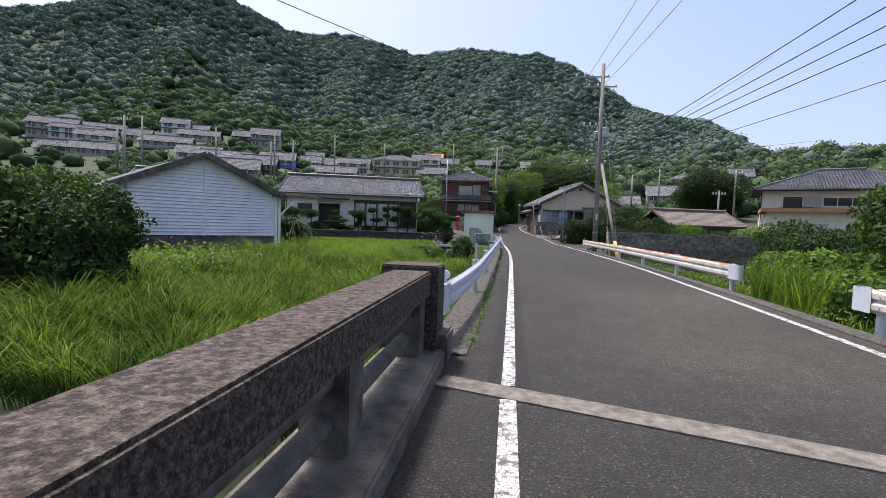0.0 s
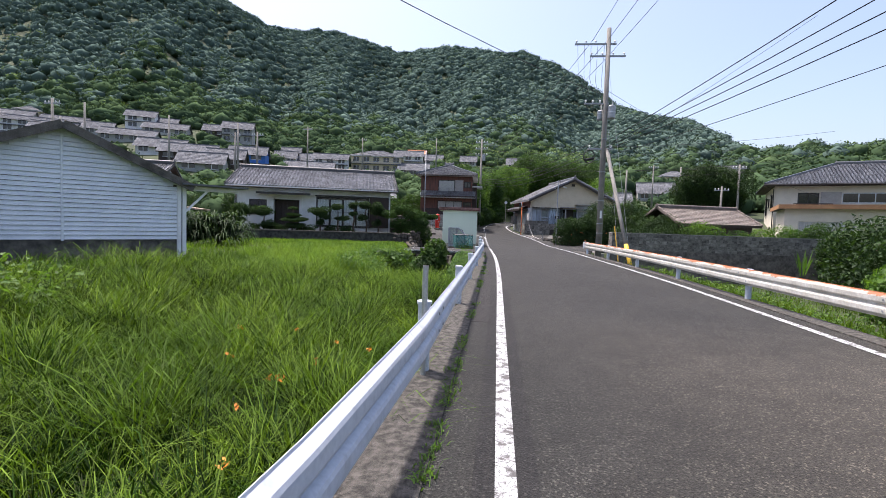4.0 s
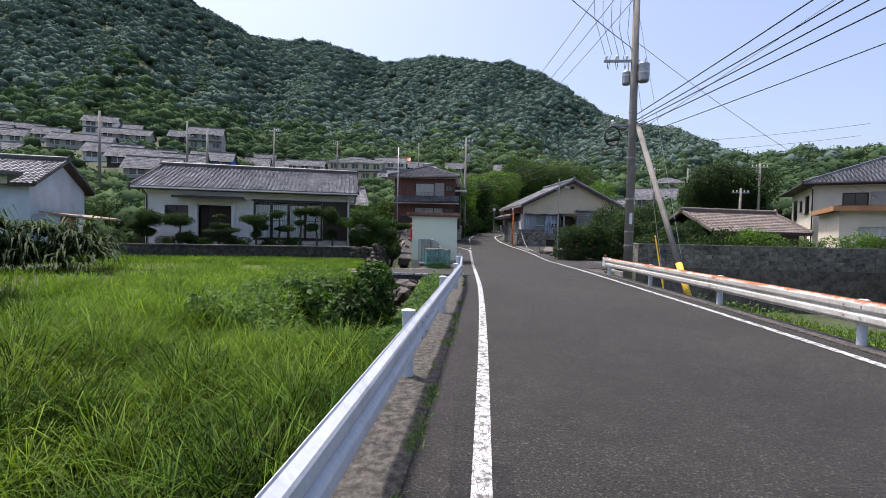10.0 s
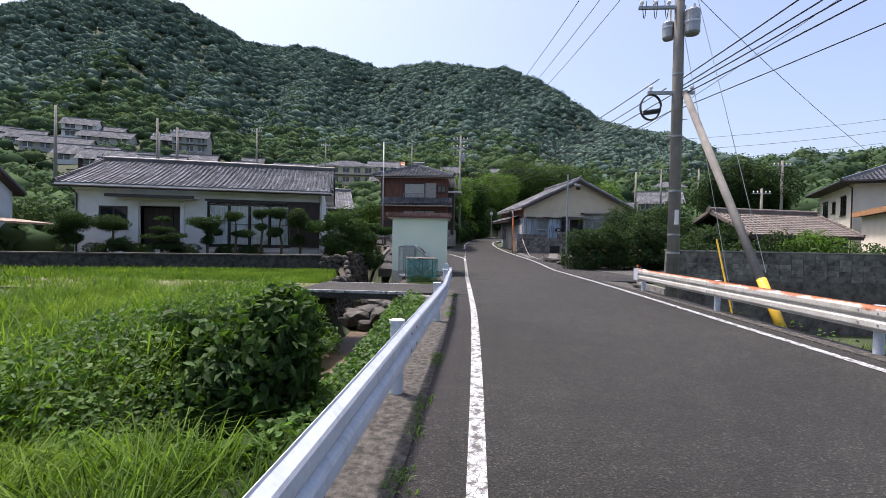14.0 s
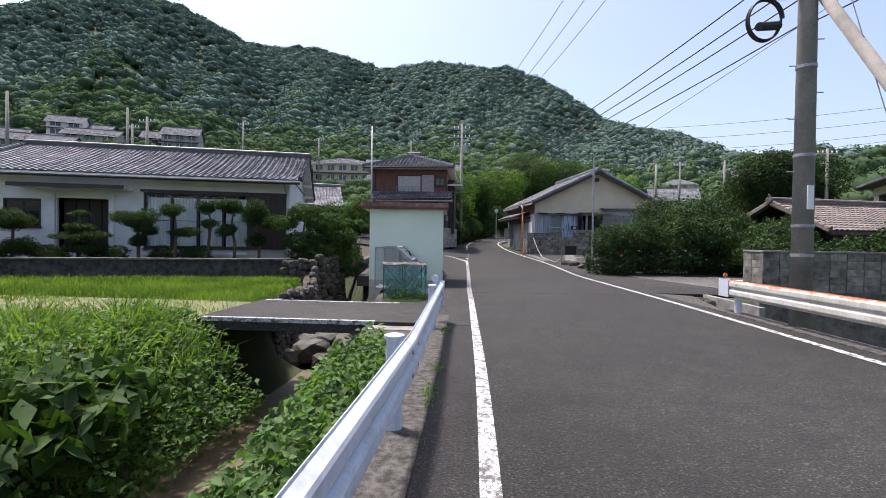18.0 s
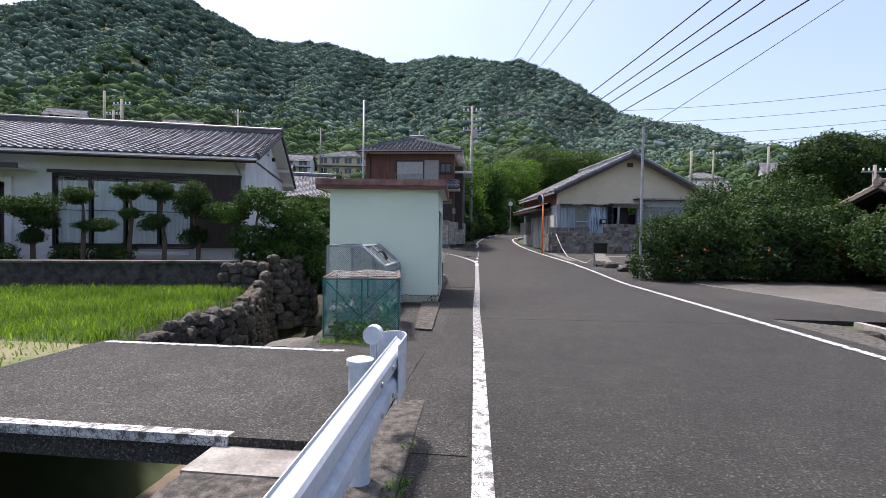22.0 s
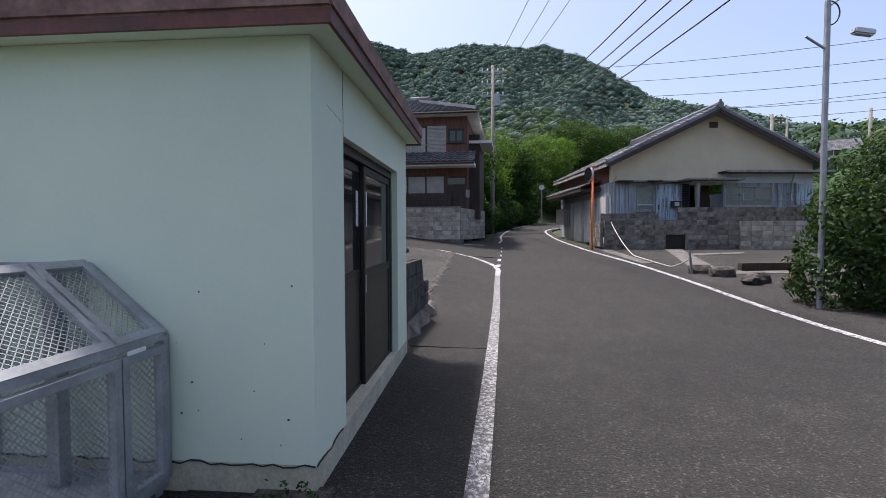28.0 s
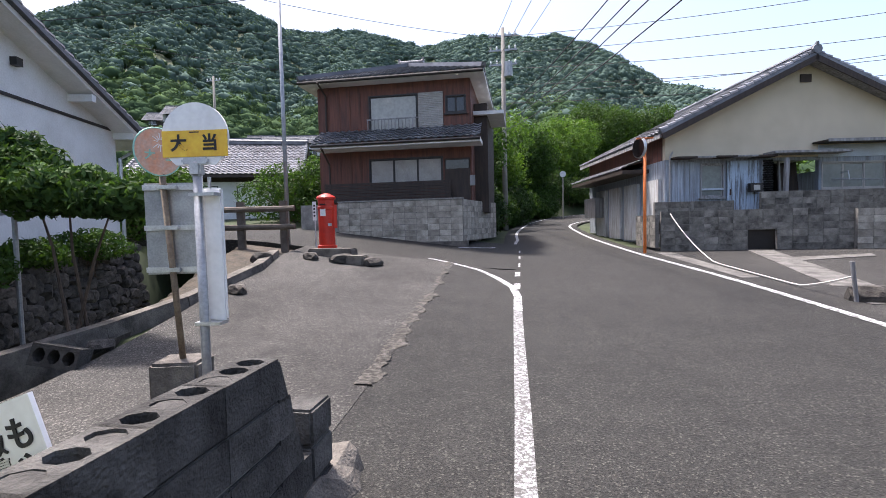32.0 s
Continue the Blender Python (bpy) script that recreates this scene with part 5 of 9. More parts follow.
        for f in ((0, 1, 2, 3), (7, 6, 5, 4), (0, 4, 5, 1), (1, 5, 6, 2), (2, 6, 7, 3), (3, 7, 4, 0)):
            dk.faces.new([(v + w)[i] for i in f])
        part("roof_deck", dk, M["wood_grey"], h)
        part("verge_tiles", verge_row((x0, -fo, zo + 0.06), (x1, -fo, ZR + 0.06)), M["tile"], h)
        part("barge_board", extrude_profile(bmesh.new(), [(-0.02, -0.2), (0.02, -0.2), (0.02, -0.02), (-0.02, -0.02)], (x0, -fo - 0.08, zo), (x1, -fo - 0.08, ZR)), M["wood_dark"], h)
    ridge_cap(h, (W / 2, -fo - 0.05, ZR + 0.14), (W / 2, D + fo, ZR + 0.14), M["tile"])
    # lean-to along the road side
    part("lean_to_roof", tile_slope(bmesh.new(), D - 1.5, 0.9, 0.35), M["tile"], h, m=pose(-0.95, D - 0.3, 3.35, 0, 0, -90))
    part("lean_to_deck", bx(-0.95, 0, 1.2, D - 0.3, 3.2, 3.33), M["wood_dark"], h)
    for y0 in (0.25, 2.0, 3.7, 5.4):
        part("side_board", bx(-0.12, 0.0, y0, y0 + 1.2, 0.8, 2.9), M["white_boards"], h, "peeling white boards")
    part("side_window_box", bx(-0.5, 0.0, 5.6, 7.2, 1.7, 2.6), M["wood_grey"], h)
    return h


beige_house()


# ---- white board-clad shed ----
def shed():
    h = thing("shed", pose(-10.05, 19.85, 0.1, 0, 0, 53), "white board-clad shed on a concrete base, gable end to the field", "shed")
    W, D, ZE, ZR = 6.2, 9.0, 2.35, 3.75
    part("base", bx(-W, 0, 0, D, -0.6, 0.55), M["concrete_dark"], h, "dark concrete base")
    n = 23
    for i in range(n):
        z0 = 0.55 + (ZR - 0.1 - 0.55) * i / n
        z1 = 0.55 + (ZR - 0.1 - 0.55) * (i + 1) / n
        cutw = 0 if z1 <= ZE else (z1 - ZE) / (ZR - ZE) * W / 2
        for xa, xb in ((-W + cutw, -W / 2 - 0.02), (-W / 2 + 0.02, -cutw)):
            if xb - xa > 0.05:
                bm = bmesh.new()
                v = [bm.verts.new(c) for xx in (xa, xb) for c in ((xx, 0.002, z0), (xx, -0.05, z0 - 0.012), (xx, -0.046, z0 + 0.004), (xx, -0.012, z1 - 0.022), (xx, 0.002, z1 - 0.022))]
                bm.faces.new(v[:5]), bm.faces.new(v[5:][::-1])
                for q in range(5):
                    bm.faces.new((v[q], v[q + 5], v[(q + 1) % 5 + 5], v[(q + 1) % 5]))
                bmesh.ops.recalc_face_normals(bm, faces=bm.faces[:])
                part("siding_board", bm, M["siding"], h)
    # dark backing: the shadow lines between siding boards are put into its colour
    part("gap_shade_backing", bx(-W + 0.01, -0.01, 0.004, 0.1, 0.55, ZE), M["concrete_dark"], h)
    part("side_wall", bx(-0.1, 0, 0.1, D, 0.55, ZE), M["siding"], h)
    part("side_wall", bx(-W, -W + 0.1, 0.1, D, 0.55, ZE), M["siding"], h)
    bm = bmesh.new()
    a = [bm.verts.new(q) for q in ((-W, 0.005, ZE), (0, 0.005, ZE), (-W / 2, 0.005, ZR))]
    b = [bm.verts.new(q.co + Vector((0, 0.1, 0))) for q in a]
    bm.faces.new(a), bm.faces.new(b[::-1])
    part("gable_backing", bm, M["siding"], h)
    part("centre_batten", bx(-W / 2 - 0.03, -W / 2 + 0.03, -0.05, 0.0, 0.5, ZR - 0.05), M["siding"], h)
    part("corner_post", bx(-0.07, 0.05, -0.06, 0.06, -0.5, ZE), M["white"], h)
    k = (ZR - ZE) / (W / 2)
    for s, x0 in ((0, -W - 0.35), (1, 0.35)):
        bm = bmesh.new()
        zo = ZE - k * 0.35
        v = [bm.verts.new(q) for q in ((x0, -0.3, zo), (x0, D + 0.3, zo), (-W / 2, D + 0.3, ZR), (-W / 2, -0.3, ZR))]
        w = [bm.verts.new(q.co + Vector((0, 0, 0.12))) for q in v]
        for f in ((0, 1, 2, 3), (7, 6, 5, 4), (0, 4, 5, 1), (1, 5, 6, 2), (2, 6, 7, 3), (3, 7, 4, 0)):
            bm.faces.new([(v + w)[i] for i in f])
        part("roof_panel", bm, M["tile_dark"], h)
        part("barge_board", extrude_profile(bmesh.new(), [(-0.03, -0.1), (0.03, -0.1), (0.03, 0.14), (-0.03, 0.14)], (x0, -0.32, zo + 0.05), (-W / 2, -0.32, ZR + 0.05)), M["concrete_dark"], h)
    return h


shed()

# ---- utility pole, brace, walls ----
def utility_pole(x, y, z0, h, r0, r1, label, lean=(0, 0)):
    p = thing("utility_pole", pose(x, y, z0), label, "utility pole", "utility poles")
    part("shaft", bar([(0, 0, -0.5), (lean[0] * 0.5, lean[1] * 0.5, h * 0.5), (lean[0], lean[1], h)], [r0, (r0 + r1) / 2, r1], 16), M["pole"], p, smooth=True)
    return p


up = utility_pole(6.0, 30.7, 0, 11.8, 0.17, 0.11, "tall tapered concrete utility pole with transformer and crossarms")
part("brace_pole", bar([(0.65, -3.85, -0.4), (0.15, -0.12, 5.6)], 0.09, 12), M["pole"], up, "slanting concrete brace pole", smooth=True)
tagged(part("slab_bridge", bx(-4.4, -0.3, 29.95, 32.45, -0.2, 0.012, m=pose(0, 0, 0, 0, 0, 0)), M["asphalt_old"]), "small asphalted slab bridge over the creek", "bridge", kind="structure")
lp = thing("street_lamp", pose(5.4, 43.6, 0), "slim grey steel street lamp pole beside the hedge", "street lamp")
part("pole", bar([(0, 0, -0.2), (0, 0, 5.2)], 0.045, 10), M["steel_grey"], lp)

# ---- plants ----
RNG = np.random.default_rng(7)


def leaf_mesh(name, centres, normals, length, width, mat, jitter=0.7, fold=0.25):
    """Many pointed leaves, each a kite of two triangles with a fold."""
    n = len(centres)
    d = normals + RNG.normal(0, jitter, (n, 3))
    d /= np.linalg.norm(d, axis=1)[:, None] + 1e-9
    t = np.cross(d, RNG.normal(0, 1, (n, 3)))
    t /= np.linalg.norm(t, axis=1)[:, None] + 1e-9
    b = np.cross(d, t)
    L = (length * RNG.uniform(0.6, 1.25, n))[:, None]
    W = (width * RNG.uniform(0.6, 1.25, n))[:, None]
    v = np.stack([centres - t * L * 0.5, centres - b * W * 0.5 + d * W * fold, centres + t * L * 0.5, centres + b * W * 0.5 + d * W * fold], 1).reshape(-1, 3)
    q = np.arange(n)[:, None] * 4
    f = np.concatenate([q + np.array([[0, 1, 2]]), q + np.array([[0, 2, 3]])])
    return np_mesh(name, v, f, mat)


def lobe_points(lobes, density, inner=0.7):
    """Points and outward directions in a shell of each lobe (centre, radii), fewer below."""
    P, Nn = [], []
    for c, r in lobes:
        c, r = np.array(c, float), np.array(r, float)
        area = 4 * math.pi * ((r[0] * r[1]) ** 1.6 / 3 + (r[0] * r[2]) ** 1.6 / 3 + (r[1] * r[2]) ** 1.6 / 3) ** (1 / 1.6)
        n = max(8, int(area * density))
        d = RNG.normal(0, 1, (n, 3))
        d /= np.linalg.norm(d, axis=1)[:, None]
        k = RNG.uniform(inner, 1.06, n) ** 0.7
        lump = 1 + 0.13 * np.sin(d[:, 0] * 7 + c[0] * 3) * np.sin(d[:, 1] * 6 + c[1] * 5) + 0.08 * np.sin(d[:, 2] * 11 + d[:, 0] * 9)
        P.append(c + d * r * (k * lump)[:, None])
        Nn.append(d)
    return np.concatenate(P), np.concatenate(Nn)


def crown(p, lobes, density, leaf, mat, name="crown", width=None, inner=0.65, jitter=0.7):
    P, Nn = lobe_points(lobes, density, inner)
    return tagged(part(name, leaf_mesh(name, P, Nn, leaf, width or leaf * 0.5, mat, jitter), None, p), kind="stuff")


def bush(name, x, y, z, lobes, density, leaf, mat, label, group="", stems=5, trunk_r=0.04, category="bush"):
    b = thing(name, pose(x, y, z), label, category, group)
    bm = bmesh.new()
    rnd = random.Random(int(x * 100 + y * 7))
    for i in range(stems):
        c = lobes[i % len(lobes)][0]
        tube(bm, [(rnd.uniform(-0.15, 0.15), rnd.uniform(-0.15, 0.15), -0.3), (c[0] * 0.4 + rnd.uniform(-0.1, 0.1), c[1] * 0.4, c[2] * 0.5), (c[0], c[1], c[2])], [trunk_r, trunk_r * 0.7, trunk_r * 0.3], 6)
    part("branchwork", bm, M["bark"], b)
    crown(b, lobes, density, leaf, mat)
    return b


def lump_lobes(w, d, h, n, seed, low=0.1):
    rnd = random.Random(seed)
    out = []
    for i in range(n):
        r = rnd.uniform(0.22, 0.36)
        out.append(((rnd.uniform(-0.36, 0.36) * w, rnd.uniform(-0.36, 0.36) * d, h * rnd.uniform(low + r * 0.5, 1 - r * 0.9)), (w * r, d * r, h * r)))
    return out


def blades(name, pts, height, width, mat, lean=0.35):
    """Grass: bent blades of three triangles each."""
    n = len(pts)
    ang = RNG.uniform(0, 2 * math.pi, n)
    h = height * RNG.uniform(0.45, 1.2, n)
    w = width * RNG.uniform(0.7, 1.3, n)
    side = np.stack([np.cos(ang), np.sin(ang), 0 * ang], 1)
    la = RNG.uniform(0, 2 * math.pi, n)
    out = np.stack([np.cos(la), np.sin(la), 0 * la], 1) * (h * lean * RNG.uniform(0.3, 1.8, n))[:, None]
    up = np.array([0, 0, 1.0])
    b0, b1 = pts - side * w[:, None] / 2, pts + side * w[:, None] / 2
    mid = pts + out * 0.35 + up * (h * 0.62)[:, None]
    m0, m1 = mid - side * w[:, None] * 0.4, mid + side * w[:, None] * 0.4
    tip = pts + out + up * (h * np.clip(1.0 - 0.25 * np.linalg.norm(out, axis=1) / h, 0.5, 1))[:, None]
    v = np.stack([b0, b1, m0, m1, tip], 1).reshape(-1, 3)
    q = np.arange(n)[:, None] * 5
    f = np.concatenate([q + np.array([[0, 1, 3]]), q + np.array([[0, 3, 2]]), q + np.array([[2, 3, 4]])])
    return np_mesh(name, v, f, mat)


def scatter(n, x0, x1, y0, y1, keep):
    x, y = RNG.uniform(x0, x1, n), RNG.uniform(y0, y1, n)
    k = keep(x, y)
    x, y = x[k], y[k]
    return np.stack([x, y, ground_z(x, y) - 0.02], 1)


def tufty(x, y, s=1.0):
    return 0.5 + 0.5 * np.sin(x * 1.7 * s + 2 * np.sin(y * 0.9 * s)) * np.sin(y * 1.3 * s + 1.5 * np.sin(x * 0.7 * s))


def in_field(x, y):
    creek = abs(x - creek_x(y)) < 1.15
    return ~((y > 21.6) & creek) & ~((y > 21.5) & (x > -2.6)) & ~((x > -9.5) & (y > 29.3))


def tufts(n, x0, x1, y0, y1, keep, per, spread):
    """Grass roots gathered in tufts; returns roots and each root's outward lean."""
    base = scatter(n, x0, x1, y0, y1, keep)
    k = RNG.integers(per // 2, per + 1, len(base))
    own = np.repeat(np.arange(len(base)), k)
    off = RNG.normal(0, spread, (len(own), 2))
    p = base[own].copy()
    p[:, :2] += off
    p[:, 2] = ground_z(p[:, 0], p[:, 1]) - 0.02
    tall = np.repeat(RNG.uniform(0.6, 1.25, len(base)) * (0.5 + 0.95 * tufty(base[:, 0], base[:, 1], 1.5)), k)
    return p, off / spread, tall


def tuft_blades(name, tf, height, width, mat, lean=0.5):
    """Arching blades that lean out of their tuft."""
    p, off, tall = tf
    n = len(p)
    h = height * tall * RNG.uniform(0.6, 1.15, n)
    w = width * RNG.uniform(0.7, 1.3, n)
    d = np.c_[off + RNG.normal(0, 0.7, (n, 2)), np.zeros(n)]
    d /= np.linalg.norm(d, axis=1)[:, None] + 1e-6
    ang = RNG.uniform(0, 2 * math.pi, n)
    side = np.stack([np.cos(ang), np.sin(ang), 0 * ang], 1)
    reach = (h * lean * RNG.uniform(0.35, 1.6, n))[:, None] * d
    up = np.array([0, 0, 1.0])
    m1 = p + reach * 0.22 + up * (h * 0.5)[:, None]
    m2 = p + reach * 0.62 + up * (h * 0.86)[:, None]
    tip = p + reach * 1.25 + up * (h * RNG.uniform(0.5, 0.98, n))[:, None]
    sw = side * w[:, None]
    v = np.stack([p - sw * 0.4, p + sw * 0.4, m1 - sw * 0.5, m1 + sw * 0.5, m2 - sw * 0.32, m2 + sw * 0.32, tip], 1).reshape(-1, 3)
    q = np.arange(n)[:, None] * 7
    f = np.concatenate([q + np.array([t]) for t in ([0, 1, 3], [0, 3, 2], [2, 3, 5], [2, 5, 4], [4, 5, 6])])
    return np_mesh(name, v, f, mat)


left_of = lambda x, y: x < np.interp(y, _ly, _lx) - 1.02
near = tufts(4300, -9.5, -0.42, 3.6, 20.5, lambda x, y: in_field(x, y) & left_of(x, y) & (y + RNG.normal(0, 0.8, len(y)) < 19.3), 22, 0.085)
field_far = tufts(4600, -9.5, -1.6, 17.5, 29.6, lambda x, y: in_field(x, y) & left_of(x, y) & (y + RNG.normal(0, 0.8, len(y)) > 19.0), 22, 0.09)
tagged(part("field_grass_far", tuft_blades("field_grass_far", field_far, 0.42, 0.016, M["lawn"], 0.6)), "bright yellow-green field grass", "grass", kind="stuff")
tagged(part("field_grass", tuft_blades("field_grass", near, 0.5, 0.013, M["grass"], 0.6)), "tall arching field grass tufts, gap shade put into the dark green", "grass", kind="stuff")
close = tufts(3300, -9.3, -0.5, 4.0, 20.0, lambda x, y: in_field(x, y) & left_of(x, y), 24, 0.06)
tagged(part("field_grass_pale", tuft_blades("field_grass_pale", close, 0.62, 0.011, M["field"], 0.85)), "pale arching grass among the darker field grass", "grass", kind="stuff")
far = scatter(46000, -26, -9.5, 2.0, 38, lambda x, y: (RNG.uniform(0, 1, len(x)) < 0.4 + 0.6 * tufty(x, y, 0.6)) & ~((x < -10) & (y > 15) & (x * 0.6 + y * 0.8 > 9.7) & (y < 30) & (x < -14)))
tagged(part("meadow_grass", blades("meadow_grass", far, 0.3, 0.029, M["lawn"], 0.5)), "shorter bright meadow grass", "grass", kind="stuff")
lawn = scatter(54000, -16.5, -3.9, 32.7, 40.4, lambda x, y: (x < creek_x(y) - 1.05 - 0.6 * smooth01(32.2, 33.4, y)) & (y < 41.0 + 0.3 * (x + 8)-1.6))
tagged(part("lawn_grass", blades("lawn_grass", lawn, 0.22, 0.014, M["lawn"], 0.5)), "bright green lawn grass in front of the house", "grass", kind="stuff")
rank = scatter(26000, 5.6, 13, 5.0, 30, lambda x, y: (x > np.interp(y, _ly, _rx) + 0.85) & (RNG.uniform(0, 1, len(x)) < 0.3 + 0.7 * tufty(x, y)) & (y < 27.5))
tagged(part("verge_grass", blades("verge_grass", rank, 0.26, 0.014, M["field"], 0.6)), "rank green verge grass behind the guard rail", "grass", kind="stuff")
vw_ = scatter(9000, 5.6, 10, 5.0, 28, lambda x, y: (x > np.interp(y, _ly, _rx) + 0.7) & (x < np.interp(y, _ly, _rx) + 3.2) & (RNG.uniform(0, 1, len(x)) < 0.15 + 0.85 * tufty(x, y, 1.2)))
vw_[:, 2] += RNG.uniform(0.03, 0.26, len(vw_))
tagged(part("verge_weeds", leaf_mesh("verge_weeds", vw_, np.tile(np.array([-0.2, -0.2, 1.0]), (len(vw_), 1)), 0.085, 0.05, M["leaf_bright"], 0.5)), "low leafy weeds under the guard rail", "weeds", kind="stuff")
bank = scatter(8000, -1.6, -0.35, 4.6, 21.5, lambda x, y: RNG.uniform(0, 1, len(x)) < tufty(x * 3, y * 1.6) ** 2)
tagged(part("bank_grass", blades("bank_grass", bank, 0.5, 0.012, M["lawn"], 0.8)), "dry pale grass on the roadside bank", "grass", kind="stuff")
pg = scatter(15000, -13.8, -4.5, 29.1, 32.5, lambda x, y: RNG.uniform(0, 1, len(x)) < 0.15 + 0.85 * tufty(x, y, 1.1) * np.clip(abs(y - 31.2 - 0.3 * np.sin(x)) * 1.1, 0.1, 1))
pg[:, 2] += 0.06
tagged(part("path_grass", blades("path_grass", pg, 0.09, 0.012, M["lawn"], 0.7)), "short grass growing over the worn path", "grass", kind="stuff")
# weeds in the cracks of the edging strip
wx = np.interp(np.linspace(5, 30, 700) + RNG.uniform(-0.2, 0.2, 700), _ly, _lx) - 0.47 + RNG.normal(0, 0.025, 700)
wy = np.linspace(5, 30, 700) + RNG.uniform(-0.2, 0.2, 700)
wk = tufty(wy * 0.9, wy * 2.1) > 0.55
tagged(part("kerb_weeds", blades("kerb_weeds", np.stack([wx, wy, 0 * wx + 0.0], 1)[wk].repeat(6, 0) + RNG.normal(0, 0.025, (wk.sum() * 6, 3)) * np.array([1, 1.6, 0]), 0.055, 0.012, M["leaf_bright"], 1.1)), "small weeds growing in the edge of the asphalt", "weeds", kind="stuff")

# broad-leaved creepers on the creek banks
for mat_name, count, hi in (("creeper", 25000, 0.4), ("leaf_bright", 15000, 0.34)):
    cp = scatter(count, -5.2, -0.55, 21.3, 29.7, lambda x, y: (abs(x - creek_x(y)) < 2.3) & ((creek_x(y) - x > 0.2) | ((x - creek_x(y) > 0.6) & (y < 28.2 + 0.6 * np.sin(x * 5)))) & (RNG.uniform(0, 1, len(x)) < 0.8))
    # on the field side the growth hangs out over the edge of the bank
    dx = creek_x(cp[:, 1]) - cp[:, 0]
    crest = np.where(dx > 0, np.interp(dx, [0.2, 0.6, 1.0, 2.3], [-1.25, -0.6, -0.1, 0.15]), -9) + RNG.normal(0, 0.1, len(cp))
    low = cp[:, 2] + RNG.uniform(0.06, hi, len(cp))
    cp[:, 2] = np.maximum(low, low + (crest - low) * np.sqrt(RNG.uniform(0, 1, len(cp))))
    nn = np.tile(np.array([0.1, -0.3, 1.0]), (len(cp), 1))
    tagged(part("creek_creepers", leaf_mesh("creek_creepers", cp, nn, 0.105, 0.068, M[mat_name], 0.6)), "broad-leaved creepers over the creek banks", "creepers", kind="stuff")
bt = scatter(5000, -5.8, -3.2, 20.5, 29.6, lambda x, y: (creek_x(y) - x > 0.75) & (creek_x(y) - x < 2.9) & (RNG.uniform(0, 1, len(x)) < 0.25 + 0.75 * tufty(x, y, 1.3)))
bt[:, 2] = np.maximum(bt[:, 2], np.interp(creek_x(bt[:, 1]) - bt[:, 0], [0.7, 1.1, 2.6], [-0.9, -0.35, -0.15]))
tagged(part("bank_edge_grass", blades("bank_edge_grass", bt, 0.62, 0.018, M["lawn"], 1.0)), "bright arching grass over the creek's edge", "grass", kind="stuff")
cp2 = scatter(900, -10, -5.0, 9.5, 14, lambda x, y: np.hypot(x + 8.3, (y - 11.8)) < 1.7)
cp2[:, 2] += RNG.uniform(0.3, 0.75, len(cp2))
tagged(part("vine_patch", leaf_mesh("vine_patch", cp2.repeat(3, 0) + RNG.normal(0, 0.12, (len(cp2) * 3, 3)), np.tile(np.array([0, 0, 1.0]), (len(cp2) * 3, 1)), 0.13, 0.1, M["leaf_bright"], 0.4)), "patch of broad-leaved vines in the field", "creepers", kind="stuff")

for i, (x, y, q) in enumerate(((-3.55, 26.3, 1.0), (-3.75, 27.2, 0.9), (-3.45, 25.2, 1.1), (-3.9, 24.4, 1.2), (-4.6, 25.2, 1.0), (-3.2, 24.0, 0.9))):
    bush("broadleaf_weed", x, y, -0.8, [((0, 0, 0.5 * q), (0.5 * q, 0.45 * q, 0.28)), ((0.25, -0.1, 0.3), (0.4, 0.4, 0.25)), ((-0.3, 0.15, 0.65 * q), (0.35, 0.35, 0.22))], 62, 0.3, M["leaf"], "dark glossy broad-leaved weed on the creek bank", "broad-leaved weeds", stems=6, trunk_r=0.012, category="weed")
# dark shrub in the creek, bushes by the bridge
bush("creek_bush", -1.75, 22.4, -1.1, [((0, 0, 1.0), (0.55, 0.6, 0.7)), ((0.1, 0.2, 1.5), (0.42, 0.45, 0.45)), ((-0.35, -0.2, 0.8), (0.45, 0.5, 0.5))], 520, 0.16, M["leaf"], "glossy green shrub growing out of the creek")
bush("big_bush", -8.2, 6.9, -0.7, [((0, 0, 1.3), (1.5, 1.5, 1.2)), ((-1.5, 0.4, 1.6), (1.4, 1.4, 1.3)), ((0.5, 0.8, 1.9), (1.0, 1.0, 0.8)), ((-0.7, -0.4, 2.2), (1.1, 1.1, 0.8)), ((-2.6, 0.2, 1.1), (1.3, 1.3, 1.2)), ((0.9, 0.3, 0.7), (0.8, 1.0, 0.7)), ((1.1, 0.6, 0.1), (1.0, 1.1, 0.7)), ((0.4, -0.6, 0.2), (1.1, 1.0, 0.7)), ((-1.2, -0.7, 0.5), (1.4, 1.0, 0.9))], 300, 0.14, M["leaf_dark"], "large dark evergreen bush beside the stream", stems=8, trunk_r=0.07)
bush("stream_tree", -14.6, 14.2, -0.3, [((0, 0, 1.7), (1.3, 1.3, 0.9)), ((-1.6, 0.3, 2.2), (1.4, 1.4, 1.1)), ((1.0, 0.2, 1.2), (0.9, 0.9, 0.8)), ((-0.4, -0.3, 0.9), (1.6, 1.4, 0.8))], 110, 0.3, M["leaf"], "long-leaved green shrub tree behind the bush", stems=7, trunk_r=0.09, category="tree")
for i, (x, y, s) in enumerate(((7.6, 9.2, 0.9), (8.4, 12.2, 1.1), (9.4, 15.5, 1.2))):
    bush("verge_shrub", x, y, -0.5, lump_lobes(1.9 * s, 1.9 * s, 1.5 * s, 7, 40 + i), 230, 0.15, M["leaf_bright"], "rank light-green verge shrub", "verge shrubs")
bush("verge_tree", 11.4, 11.8, -0.5, lump_lobes(4.2, 4.2, 3.6, 12, 9), 110, 0.17, M["leaf"], "leafy small tree beyond the guard rail", stems=9, trunk_r=0.08, category="tree")
